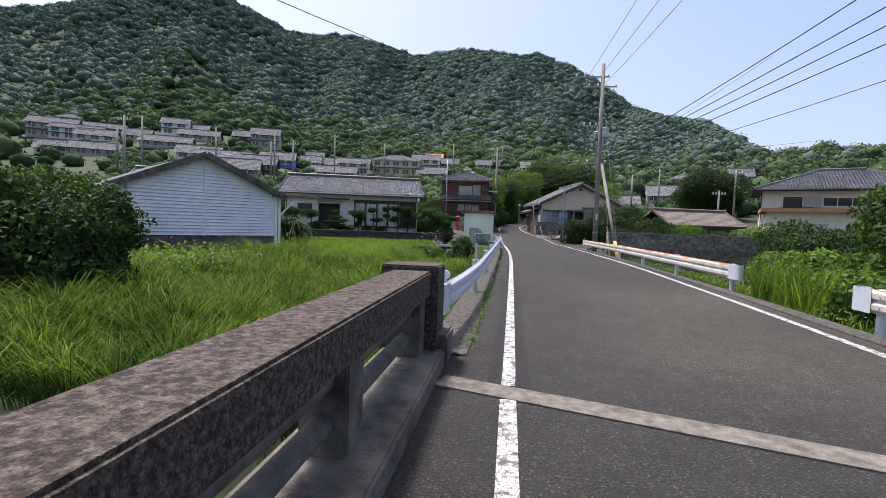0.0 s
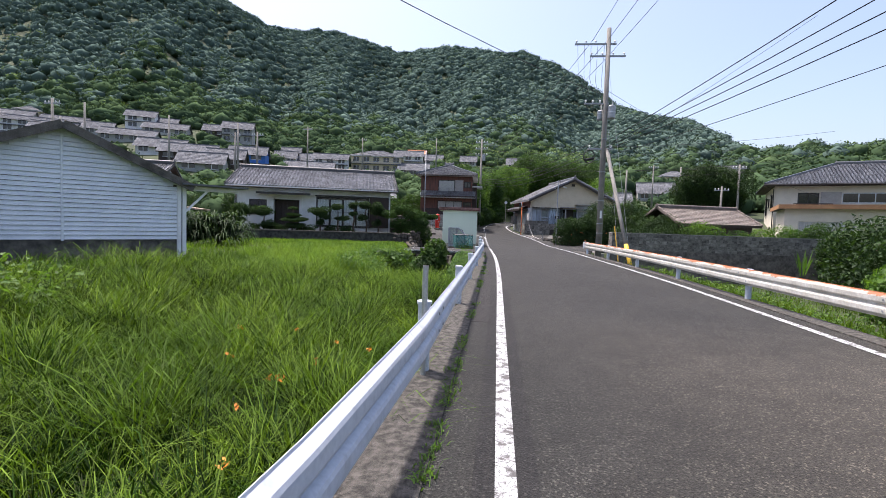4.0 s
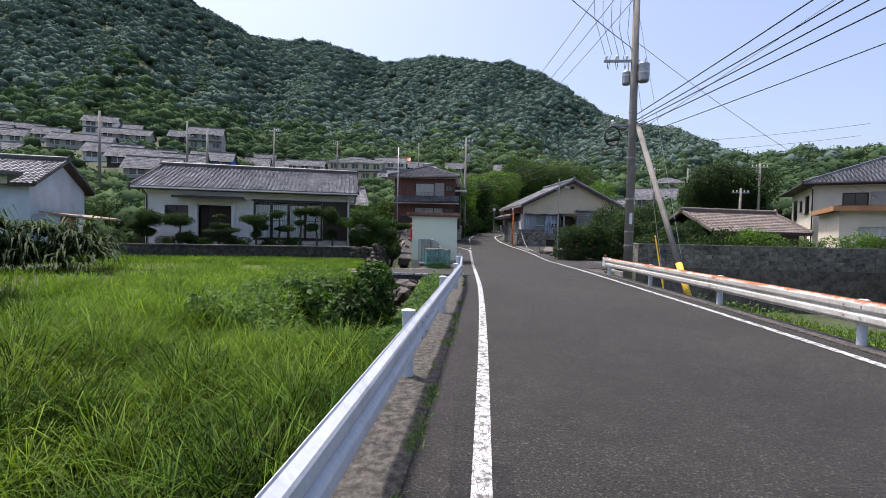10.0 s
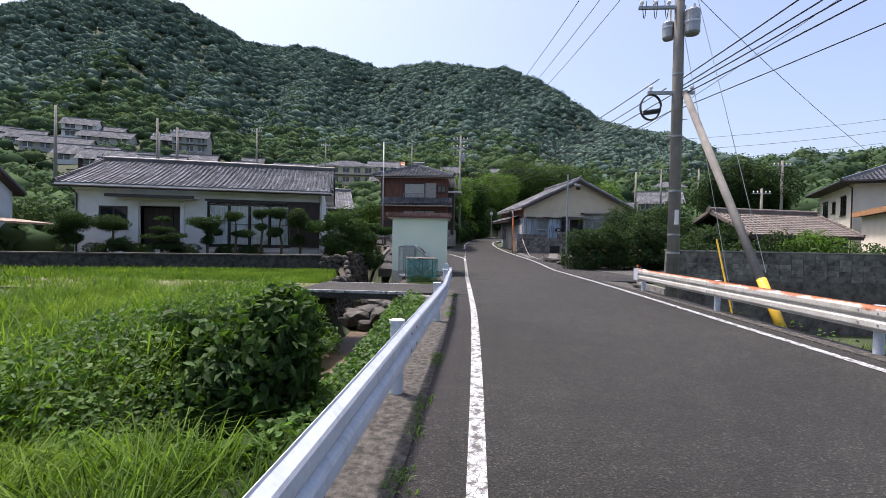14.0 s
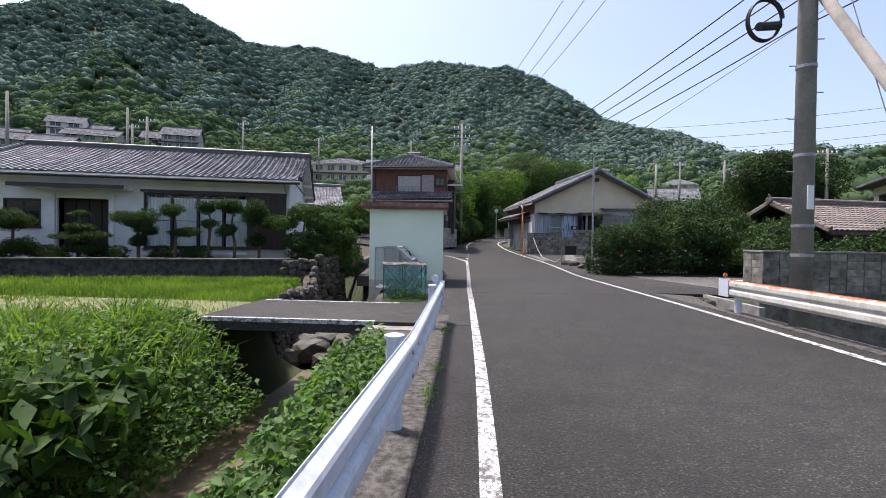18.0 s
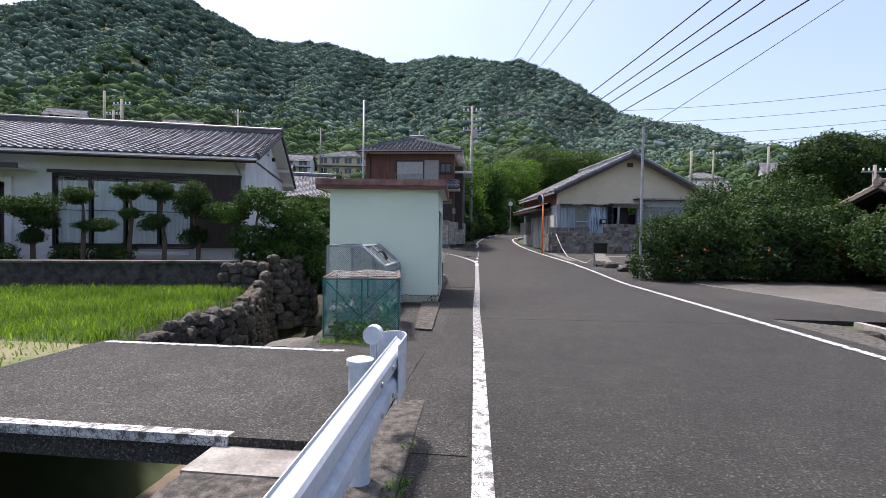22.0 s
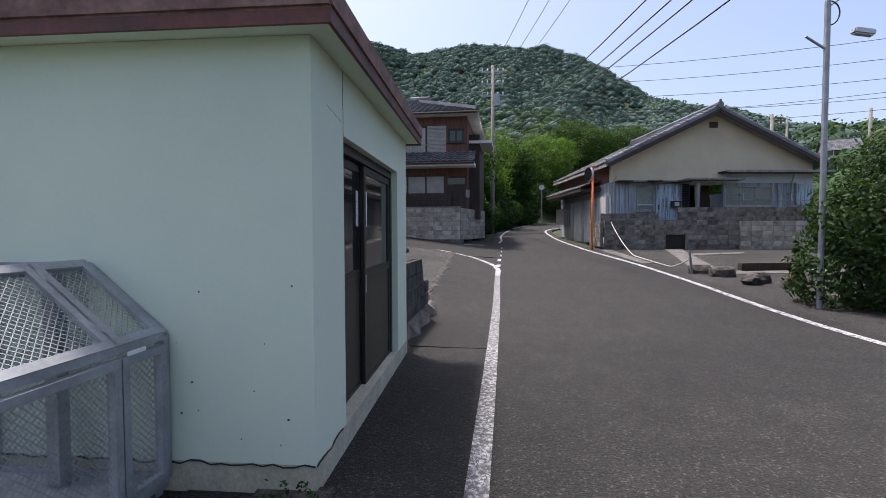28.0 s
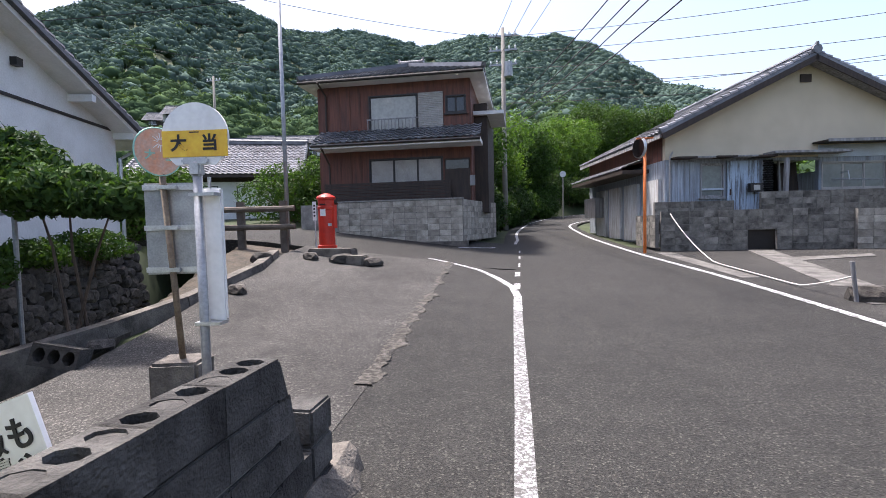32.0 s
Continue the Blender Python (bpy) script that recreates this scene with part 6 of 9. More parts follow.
bush("verge_tree", 12.6, 19.5, -0.8, lump_lobes(4.0, 4.0, 3.0, 12, 19), 110, 0.17, M["leaf_dark"], "dark leafy small tree beyond the guard rail", stems=9, trunk_r=0.08, category="tree")
for i, (x, y, w, hh) in enumerate(((19.4, 31.2, 4.0, 2.8), (22.6, 30.4, 5.0, 3.6))):
    bush("creek_shrub", x, y, -0.9, lump_lobes(w, w * 0.8, hh, 12, 500 + i), 130, 0.17, M["leaf_dark"], "dark leafy shrub in front of the block wall", "shrubs by the far creek", stems=8, trunk_r=0.05)
bl = thing("taro_plant", pose(16.4, 31.2, -0.9), "upright plant with long light-green blades by the creek", "plant")
for k in range(7):
    a = k * 0.9
    part("leaf_blade", np_mesh("leaf_blade", np.array([(0.1 * math.cos(a), 0.1 * math.sin(a), 0.2), (0.16 * math.cos(a + 0.5) + 0.12 * math.cos(a), 0.16 * math.sin(a + 0.5) + 0.12 * math.sin(a), 0.9), (0.45 * math.cos(a), 0.45 * math.sin(a), 1.75 - 0.08 * k), (0.16 * math.cos(a - 0.5) + 0.12 * math.cos(a), 0.16 * math.sin(a - 0.5) + 0.12 * math.sin(a), 0.9)]), np.array([(0, 1, 2), (0, 2, 3)]), M["leaf_bright"]), None, bl)
reed = scatter(5200, 6.2, 9.4, 8.4, 12.2, lambda x, y: (np.hypot(x - 7.4, y - 10.4) < 1.5) & (RNG.uniform(0, 1, len(x)) < 0.7))
tagged(part("tall_verge_grass", blades("tall_verge_grass", reed, 1.15, 0.022, M["lawn"], 0.55)), "tall bright green grass clump at the end of the guard rail", "grass", kind="stuff")
def strap_clump(x, y, z, n, reach, label):
    """A clump of long arching strap leaves from many crowns."""
    b = thing("palm_lily_clump", pose(x, y, z), label, "shrub")
    rnd = np.random.default_rng(int(abs(x) * 50))
    roots = rnd.normal(0, 1, (n, 2)) * np.array([0.75, 0.6])
    hub = np.c_[roots, rnd.uniform(0.15, 1.7, n) * np.exp(-0.35 * (roots ** 2).sum(1))]
    part("stems", bar([(0, 0, -0.3), (0.05, 0, 0.8), (0, 0.05, 1.5)], [0.12, 0.09, 0.04], 8), M["bark"], b)
    per = 26
    c = np.repeat(hub, per, 0)
    m = len(c)
    a, L = rnd.uniform(0, 2 * math.pi, m), reach * rnd.uniform(0.6, 1.2, m)
    d = np.c_[np.cos(a), np.sin(a), np.zeros(m)]
    side = np.c_[-np.sin(a), np.cos(a), np.zeros(m)] * 0.032
    up = rnd.uniform(0.2, 1.0, m)
    z1 = np.array([0, 0, 1.0])
    p1 = c + d * (L * 0.4)[:, None] + z1 * (L * 0.45 * up)[:, None]
    p2 = c + d * (L * 0.8)[:, None] + z1 * (L * (0.55 * up - 0.12))[:, None]
    p3 = c + d * L[:, None] + z1 * (L * (0.4 * up - 0.4))[:, None]
    v = np.stack([c - side * 0.5, c + side * 0.5, p1 - side, p1 + side, p2 - side * 0.8, p2 + side * 0.8, p3], 1).reshape(-1, 3)
    q = np.arange(m)[:, None] * 7
    f = np.concatenate([q + np.array([t]) for t in ([0, 1, 3], [0, 3, 2], [2, 3, 5], [2, 5, 4], [4, 5, 6])])
    tagged(part("strap_leaves", np_mesh("strap_leaves", v, f, M["leaf_dark"]), None, b), kind="stuff")


strap_clump(-13.2, 27.3, 0.05, 46, 0.85, "dense clump of long strap-leaved shrubs beside the shed")
strap_clump(-14.8, 25.9, 0.1, 46, 0.9, "dense clump of long strap-leaved shrubs beside the shed")

# clipped garden trees in front of the white house
def cloud_pine(x, y, z, tiers, label, mat="leaf_dark"):
    t = thing("garden_tree", pose(x, y, z), label, "tree", "clipped garden trees")
    rnd = random.Random(int(x * 31))
    top = max(c[2] for c, _ in tiers)
    spine = [(0, 0, -0.2), (rnd.uniform(-0.12, 0.12), 0, top * 0.35), (rnd.uniform(-0.12, 0.12), 0, top * 0.7), (0, 0, top)]
    part("trunk", bar(spine, [0.07, 0.06, 0.045, 0.02], 8), M["bark"], t)
    for c, r in tiers:
        br = part("limb", bar([(spine[1][0], 0, max(0.25, c[2] - 0.35)), tuple(c)], [0.03, 0.012], 6), M["bark"], t)
        pads = [(tuple(c[i] + r[i] * rnd.uniform(-0.55, 0.55) * (1 if i < 2 else 0.6) for i in range(3)), tuple(v * rnd.uniform(0.5, 0.72) for v in r)) for _ in range(7)]
        crown(t, pads, 560, 0.085, M[mat], "leaf_pad", width=0.035, inner=0.35, jitter=1.0)
    return t


def row_point(u, off):
    a = radians(16.9)
    return -7.835 + math.cos(a) * u + math.sin(a) * off, 42.03 + math.sin(a) * u - math.cos(a) * off


for u, off, tiers in (
    (-11.0, 1.8, [((0.05, 0, 1.64), (0.95, 0.8, 0.55)), ((-0.3, 0, 1.3), (0.6, 0.6, 0.35)), ((0.15, 0, 0.85), (0.55, 0.5, 0.33))]),
    (-9.2, 1.9, [((-0.05, 0, 1.63), (0.8, 0.7, 0.5)), ((0.29, 0, 0.62), (0.55, 0.5, 0.43))]),
    (-7.2, 1.7, [((0, 0, 1.9), (0.36, 0.35, 0.15)), ((0.05, 0, 1.42), (0.6, 0.5, 0.15)), ((0.17, 0, 1.07), (1.0, 0.7, 0.2)), ((0.17, 0, 0.62), (0.75, 0.6, 0.25))]),
    (-5.25, 1.7, [((0, 0, 1.71), (0.8, 0.65, 0.43)), ((0.3, 0, 1.35), (0.4, 0.4, 0.25)), ((0.08, 0, 0.96), (0.35, 0.35, 0.3))]),
    (-4.0, 1.7, [((0, 0, 2.05), (0.47, 0.42, 0.32)), ((0.31, 0, 1.29), (0.66, 0.5, 0.24))]),
    (-2.85, 1.6, [((0, 0, 2.26), (0.36, 0.35, 0.33)), ((0, 0, 1.62), (0.36, 0.35, 0.24))]),
    (-1.9, 1.7, [((-0.05, 0, 2.26), (0.58, 0.5, 0.35)), ((-0.19, 0, 1.36), (0.43, 0.4, 0.27))]),
    (-1.0, 1.6, [((-0.08, 0, 2.07), (0.55, 0.5, 0.62)), ((-0.13, 0, 1.04), (0.38, 0.35, 0.36))]),
):
    x, y = row_point(u, off)
    cloud_pine(x, y, 0.35, tiers, "clipped dark-green garden tree with rounded leaf pads", "leaf_dark")
x, y = row_point(0.5, 1.9)
bush("garden_pine", x, y, 0.3, [((0.35, 0, 2.15), (0.7, 0.6, 0.35)), ((-0.75, 0, 1.75), (0.75, 0.6, 0.3)), ((1.1, 0.2, 1.75), (0.75, 0.7, 0.42)), ((1.6, 0.3, 1.2), (0.7, 0.7, 0.4)), ((1.2, 0.4, 0.7), (0.9, 0.8, 0.7)), ((0.2, -0.1, 1.0), (0.7, 0.6, 0.4)), ((1.9, 0.5, 0.3), (0.6, 0.6, 0.7))], 700, 0.1, M["pine_needles"], "spreading garden pine above the stone wall", stems=5, trunk_r=0.06, category="tree")
for k, (u, w) in enumerate(((-10.0, 1.2), (-8.2, 1.8), (-6.3, 1.9), (-4.6, 1.3), (-3.2, 1.0))):
    x, y = row_point(u, 1.5)
    bush("garden_shrub", x, y, 0.35, lump_lobes(w, 0.9, 0.75, 6, 77 + k), 420, 0.08, M["leaf_dark"], "low dark garden shrub behind the garden wall", "garden shrubs")

# pine branch trained along a pole, and growth over the garden's stone wall
bush("trained_pine", -5.9, 44.9, 0.5, [((0, 0, 1.6), (0.75, 0.6, 0.3)), ((-0.7, 0.1, 1.75), (0.6, 0.5, 0.45)), ((0.75, -0.05, 1.45), (0.6, 0.45, 0.22)), ((1.25, -0.1, 1.5), (0.35, 0.3, 0.2)), ((-1.2, 0.2, 2.1), (0.5, 0.5, 0.4))], 800, 0.13, M["pine_needles"], "dark garden pine branch trained over a support pole", stems=3, trunk_r=0.025, category="tree")
sp_ = thing("support_pole", pose(-5.9, 44.9, 0.5), "grey pole that carries the pine branch", "pole")
part("shaft", bar([(-2.2, 0.1, 1.28), (1.5, -0.15, 1.5)], 0.03, 8), M["steel_grey"], sp_)
part("prop", bar([(-0.9, 0.01, -1.2), (-0.9, 0.01, 1.36)], 0.03, 8), M["steel_grey"], sp_)
for i, (x, y, z, s) in enumerate(((-6.9, 42.6, 0.75, 0.8), (-7.4, 44.2, 0.85, 0.9), (-7.9, 45.8, 0.95, 0.8), (-8.5, 47.4, 1.0, 0.9), (-6.3, 40.4, 0.6, 0.8))):
    bush("wall_growth", x, y, z, lump_lobes(1.7 * s, 1.5 * s, 0.7 * s, 7, 300 + i), 300, 0.09, M["leaf"], "low weeds and creepers over the stone wall", "growth on the stone wall", stems=5, trunk_r=0.01)

# long hedge with red flowers beside the drive
hl = []
rr = random.Random(3)
for i in range(38):
    u = (i % 19) / 18
    hl.append(((rr.uniform(-0.2, 0.25) + u * 10.5, rr.uniform(-0.25, 0.3) + u * 0.8, (rr.uniform(0.45, 0.7) if i < 19 else rr.uniform(1.25, 1.6)) + 0.35 * u), (0.72, 0.85, rr.uniform(0.62, 0.8))))
for i in range(13):
    u = rr.uniform(0, 1)
    hl.append(((u * 10.5, rr.uniform(-0.35, 0.5) + u * 0.8, rr.uniform(1.5, 2.15) + 0.35 * u), (rr.uniform(0.3, 0.6), rr.uniform(0.3, 0.6), rr.uniform(0.3, 0.55))))
hd = bush("hedge", 5.95, 43.9, 0.05, hl, 260, 0.125, M["leaf_dark"], "thick green hibiscus hedge dotted with red flowers", stems=12, category="hedge")
P, Nn = lobe_points(hl[:14], 1.2, 1.0)
tagged(part("flowers", leaf_mesh("flowers", P, Nn, 0.09, 0.09, M["orange"], 0.3), None, hd, "small red hibiscus flowers"), kind="stuff")
bush("hedge_tree", 10.9, 47.0, 0.1, lump_lobes(4.4, 3.2, 3.9, 12, 21, 0.3), 110, 0.13, M["leaf_dark"], "loose dark tree rising behind the hedge", stems=9, trunk_r=0.08, category="tree")
bush("hedge_tree", 14.5, 47.5, 0.1, lump_lobes(5.0, 3.5, 2.9, 12, 22, 0.2), 90, 0.15, M["leaf"], "leafy tree rising behind the hedge", stems=9, trunk_r=0.08, category="tree")
for i in range(7):
    bush("wall_shrub", 9.0 + i * 2.2, 36.3 + 0.2 * (i % 2), 0.0, lump_lobes(2.6, 1.6, 1.7 + 0.35 * ((i * 7) % 3), 8, 60 + i), 170, 0.12, M["leaf_dark" if i < 2 else "leaf" if i % 2 else "leaf_bright"], "green shrub overhanging the block wall", "shrubs behind the block wall")
bush("hedge_tree", 13.2, 42.7, 0.0, lump_lobes(3.8, 1.8, 3.0, 11, 23, 0.2), 170, 0.13, M["leaf_dark"], "dark leafy shrub at the end of the hedge", stems=7, trunk_r=0.05, category="tree")
bush("round_tree", 26.0, 66.0, 3.6, lump_lobes(6.4, 6.0, 6.0, 20, 31), 90, 0.22, M["leaf_dark"], "broad dark round-crowned tree", stems=9, trunk_r=0.16, category="tree")
for i, (x, y, s) in enumerate(((-3.6, 71.5, 1.0), (-4.0, 66, 0.9), (-1.6, 79, 1.1), (2.6, 87, 1.2), (-5.2, 75, 1.2), (7.5, 95, 1.5), (13, 73, 1.0), (-3.2, 62.4, 0.5), (15, 95, 1.4))):
    bush("bend_tree", x, y, float(ground_z(x, y)), lump_lobes(5.5 * s, 5 * s, 6.0 * s, 14, 100 + i), 45, 0.26, M["leaf" if i % 3 else "leaf_bright"], "dense green tree at the bend of the road", "trees at the bend", stems=8, trunk_r=0.13, category="tree")
for i, (x, y, s) in enumerate(((-12, 53, 1.0), (-16, 50, 1.2), (-10.5, 60, 1.1), (-22, 47, 1.2), (-8.9, 52.5, 0.7), (-27, 44, 1.2))):
    bush("back_garden_tree", x, y, float(ground_z(x, y)) - 0.2, lump_lobes(3.6 * s, 3.4 * s, 3.0 * s, 10, 200 + i), 80, 0.17, M["leaf_dark" if i % 2 else "leaf"], "dark garden tree between the houses", "back garden trees", stems=7, trunk_r=0.08, category="tree")

for i, (x, y, s) in enumerate(((-2.7, 61.5, 0.8), (-2.5, 64.6, 0.9), (-2.2, 67.6, 1.0), (-1.8, 70.6, 1.0), (-1.2, 73.6, 1.1), (0.4, 78.0, 1.2), (3.2, 83.5, 1.3), (6.2, 71.5, 0.9))):
    bush("bend_bush", x, y, float(ground_z(x, y)) - 0.1, lump_lobes(2.6 * s, 3.4 * s, 2.6 * s, 10, 400 + i), 90, 0.2, M["leaf_dark" if i % 3 == 0 else "leaf"], "dense green bush beside the road at the bend", "bushes at the bend", stems=6, trunk_r=0.05)

# forest on the hillside
def forest():
    n = 30000
    az = RNG.uniform(-60, 47, n)
    r = np.sqrt(RNG.uniform(88 ** 2, 625 ** 2, n))
    keep = RNG.uniform(0, 1, n) < np.interp(r, [88, 150, 151, 250, 400, 620], [0.6, 0.6, 0.9, 0.95, 0.68, 0.58]) * np.where((r < 150) & (az < 8), 0.35, 1)
    keep &= r < crest_r(az) * 1.02
    az, r = az[keep], r[keep]
    fx, fy = r * np.sin(np.radians(az)), 15 + r * np.cos(np.radians(az))
    free, built = np.ones(len(r), bool), np.zeros(len(r), bool)
    for vx, vy, vw, *_ in VILLAGE_FAR + VILLAGE_NEAR:  # clearings round the houses, wider on the downhill side
        L = math.hypot(vx, vy)
        ux, uy = vx / L, vy / L
        along, across = (fx - vx) * ux + (fy - vy) * uy, abs((fy - vy) * ux - (fx - vx) * uy)
        free &= ~((across < vw * 0.5 + 3) & (along > -26) & (along < 13))
        built |= (across < vw * 0.5 + 2) & (along > -4) & (along < 11)
    small = ~free & ~built & (RNG.uniform(0, 1, len(r)) < 0.7)
    az, r, small = az[free | small], r[free | small], small[free | small]
    # low growth between the houses of the village
    ga, gr_ = RNG.uniform(-50, 8, 1500), RNG.uniform(66, 185, 1500)
    hx, hy = gr_ * np.sin(np.radians(ga)), 15 + gr_ * np.cos(np.radians(ga))
    clear = np.ones(1500, bool)
    for vx, vy, vw, *_ in VILLAGE_FAR + VILLAGE_NEAR:
        clear &= np.hypot(hx - vx, hy - vy) > vw * 0.5 + 5.5
    clear &= np.hypot(hx - 3, hy - 70) > 16
    # scrub behind the sheds and on the far side of the drive
    sa, sr = np.concatenate([RNG.uniform(-60, -33, 330), RNG.uniform(14, 47, 420)]), np.concatenate([RNG.uniform(37, 74, 330), RNG.uniform(58, 125, 420)])
    tx, ty = sr * np.sin(np.radians(sa)), 15 + sr * np.cos(np.radians(sa))
    open_ = (np.hypot(tx - 29, ty - 55) > 15) & ((sa < 0) | (ty > 60))
    for vx, vy, vw, *_ in VILLAGE_FAR + VILLAGE_NEAR:
        open_ &= np.hypot(tx - vx, ty - vy) > vw * 0.5 + 5
    ga, gr_, clear = np.concatenate([ga, sa]), np.concatenate([gr_, sr]), np.concatenate([clear, open_])
    az, r, small = np.concatenate([az, ga[clear]]), np.concatenate([r, gr_[clear]]), np.concatenate([small, np.ones(clear.sum(), bool)])
    x, y = r * np.sin(np.radians(az)), 15 + r * np.cos(np.radians(az))
    z = ground_z(x, y)
    k = len(x)
    rad = (1.5 + 3.4 * RNG.uniform(0, 1, k) ** 1.5 * np.where(small, 0.3, 0.95)) * np.interp(r, [150, 300, 620], [0.9, 1.05, 1.5])
    hgt = rad * RNG.uniform(0.55, 0.9, k)
    lift = np.where(small, hgt * 0.6, hgt * 0.35 + 0.6)
    bamboo = (az > -9) & (az < 11) & (r > 105) & (r < 195) & (RNG.uniform(0, 1, k) < 0.75)
    bamboo |= RNG.uniform(0, 1, k) < 0.03
    # crowns farther off take the haze-tinted canopy, with a ragged changeover
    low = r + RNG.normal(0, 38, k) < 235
    for who, mat, label in ((low, "wood_near", "dense dark green crowns of the lower hillside forest"), (~low, "forest", "dense broadleaf forest crowns high up, bluish haze put into their colour")):
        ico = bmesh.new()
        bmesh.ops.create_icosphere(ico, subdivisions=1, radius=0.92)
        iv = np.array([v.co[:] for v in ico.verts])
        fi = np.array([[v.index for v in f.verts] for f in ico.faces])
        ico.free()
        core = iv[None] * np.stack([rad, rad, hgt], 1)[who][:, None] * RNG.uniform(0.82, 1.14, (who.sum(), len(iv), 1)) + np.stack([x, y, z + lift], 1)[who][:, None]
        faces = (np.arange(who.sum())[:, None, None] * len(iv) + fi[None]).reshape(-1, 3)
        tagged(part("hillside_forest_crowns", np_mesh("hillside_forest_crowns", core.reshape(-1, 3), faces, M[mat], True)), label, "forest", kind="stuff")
    for who, m, mat, label in ((~bamboo & low, 36, "wood_near", "clumps of leaves of the hillside forest"), (~bamboo & ~low, 16, "forest", "far hillside leaf clumps, bluish haze put into their colour"), (bamboo, 46, "bamboo", "light green bamboo and young trees above the village")):
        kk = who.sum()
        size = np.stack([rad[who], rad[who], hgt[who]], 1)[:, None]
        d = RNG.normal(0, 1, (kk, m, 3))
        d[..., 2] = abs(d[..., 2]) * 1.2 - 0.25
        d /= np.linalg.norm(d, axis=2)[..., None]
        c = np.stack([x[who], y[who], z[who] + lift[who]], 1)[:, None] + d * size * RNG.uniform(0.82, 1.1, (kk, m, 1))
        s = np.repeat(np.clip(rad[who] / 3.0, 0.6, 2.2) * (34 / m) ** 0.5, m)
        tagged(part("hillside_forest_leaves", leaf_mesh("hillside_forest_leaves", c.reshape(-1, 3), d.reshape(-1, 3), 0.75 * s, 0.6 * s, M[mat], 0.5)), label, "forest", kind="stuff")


forest()

# ---- walls of concrete blocks and stones ----
_block_mesh = {}


def block_mesh(L, H, T, mat="block"):
    key = (round(L, 3), round(H, 3), round(T, 3), mat)
    if key not in _block_mesh:
        _block_mesh[key] = mesh_of("block", bx(0, L, 0, T, 0, H, 0.006), M[mat])
    return _block_mesh[key]


def block_wall(name, x, y, yaw, length, z0, rows, label, cap=True, skip=(), T=0.12, step=None, L=0.39, H=0.19, mat="block"):
    """A wall of blocks in running rows, each block a piece; local x along the wall."""
    w = thing(name, pose(x, y, z0, 0, 0, yaw), label, "wall", kind="structure")
    n = round(length / (L + 0.01))
    holes = [(a * (L + 0.01), (b + 1) * (L + 0.01), r0 * (H + 0.01), (r1 + 1) * (H + 0.01)) for a, b, r0, r1 in skip]
    core = bmesh.new()
    for r in range(rows):
        for i in range(n):
            if step and r > step(i / n):
                continue
            if any(a <= i <= b and r0 <= r <= r1 for a, b, r0, r1 in skip):
                continue
            part("block", block_mesh(L, H, T, mat), None, w, m=pose(i * (L + 0.01), 0.002 * ((i * 7 + r * 3) % 3), r * (H + 0.01)))
            box(core, i * (L + 0.01) - 0.006, (i + 1) * (L + 0.01) + 0.001, 0.012, T - 0.012, r * (H + 0.01) - 0.006, (r + 1) * (H + 0.01) - 0.006)
    part("mortar", core, M["mortar"], w)
    if cap:
        part("coping", bx(-0.02, n * (L + 0.01) + 0.02, -0.02, T + 0.02, rows * (H + 0.01), rows * (H + 0.01) + 0.05, 0.01), M["concrete"], w)
    return w


_stones = []
for i in range(7):
    b = bmesh.new()
    bmesh.ops.create_icosphere(b, subdivisions=2, radius=0.5)
    rs = random.Random(i + 50)
    ph = [rs.uniform(0, 6) for _ in range(4)]
    for v in b.verts:
        c = v.co.copy()
        k = 1 + 0.16 * math.sin(c.x * 7 + ph[0]) + 0.14 * math.sin(c.y * 8 + ph[1]) + 0.12 * math.sin(c.z * 9 + ph[2])
        v.co = Vector((max(-0.42, min(0.42, c.x * k)), max(-0.4, min(0.4, c.y * k)), max(-0.38, min(0.38, c.z * k))))
    _stones.append(mesh_of("stone", b, M["stone"], False))


_boulders = []
for i in range(3):
    b = _stones[i * 2].copy()
    b.materials[0] = M["creek_rock"]
    _boulders.append(b)


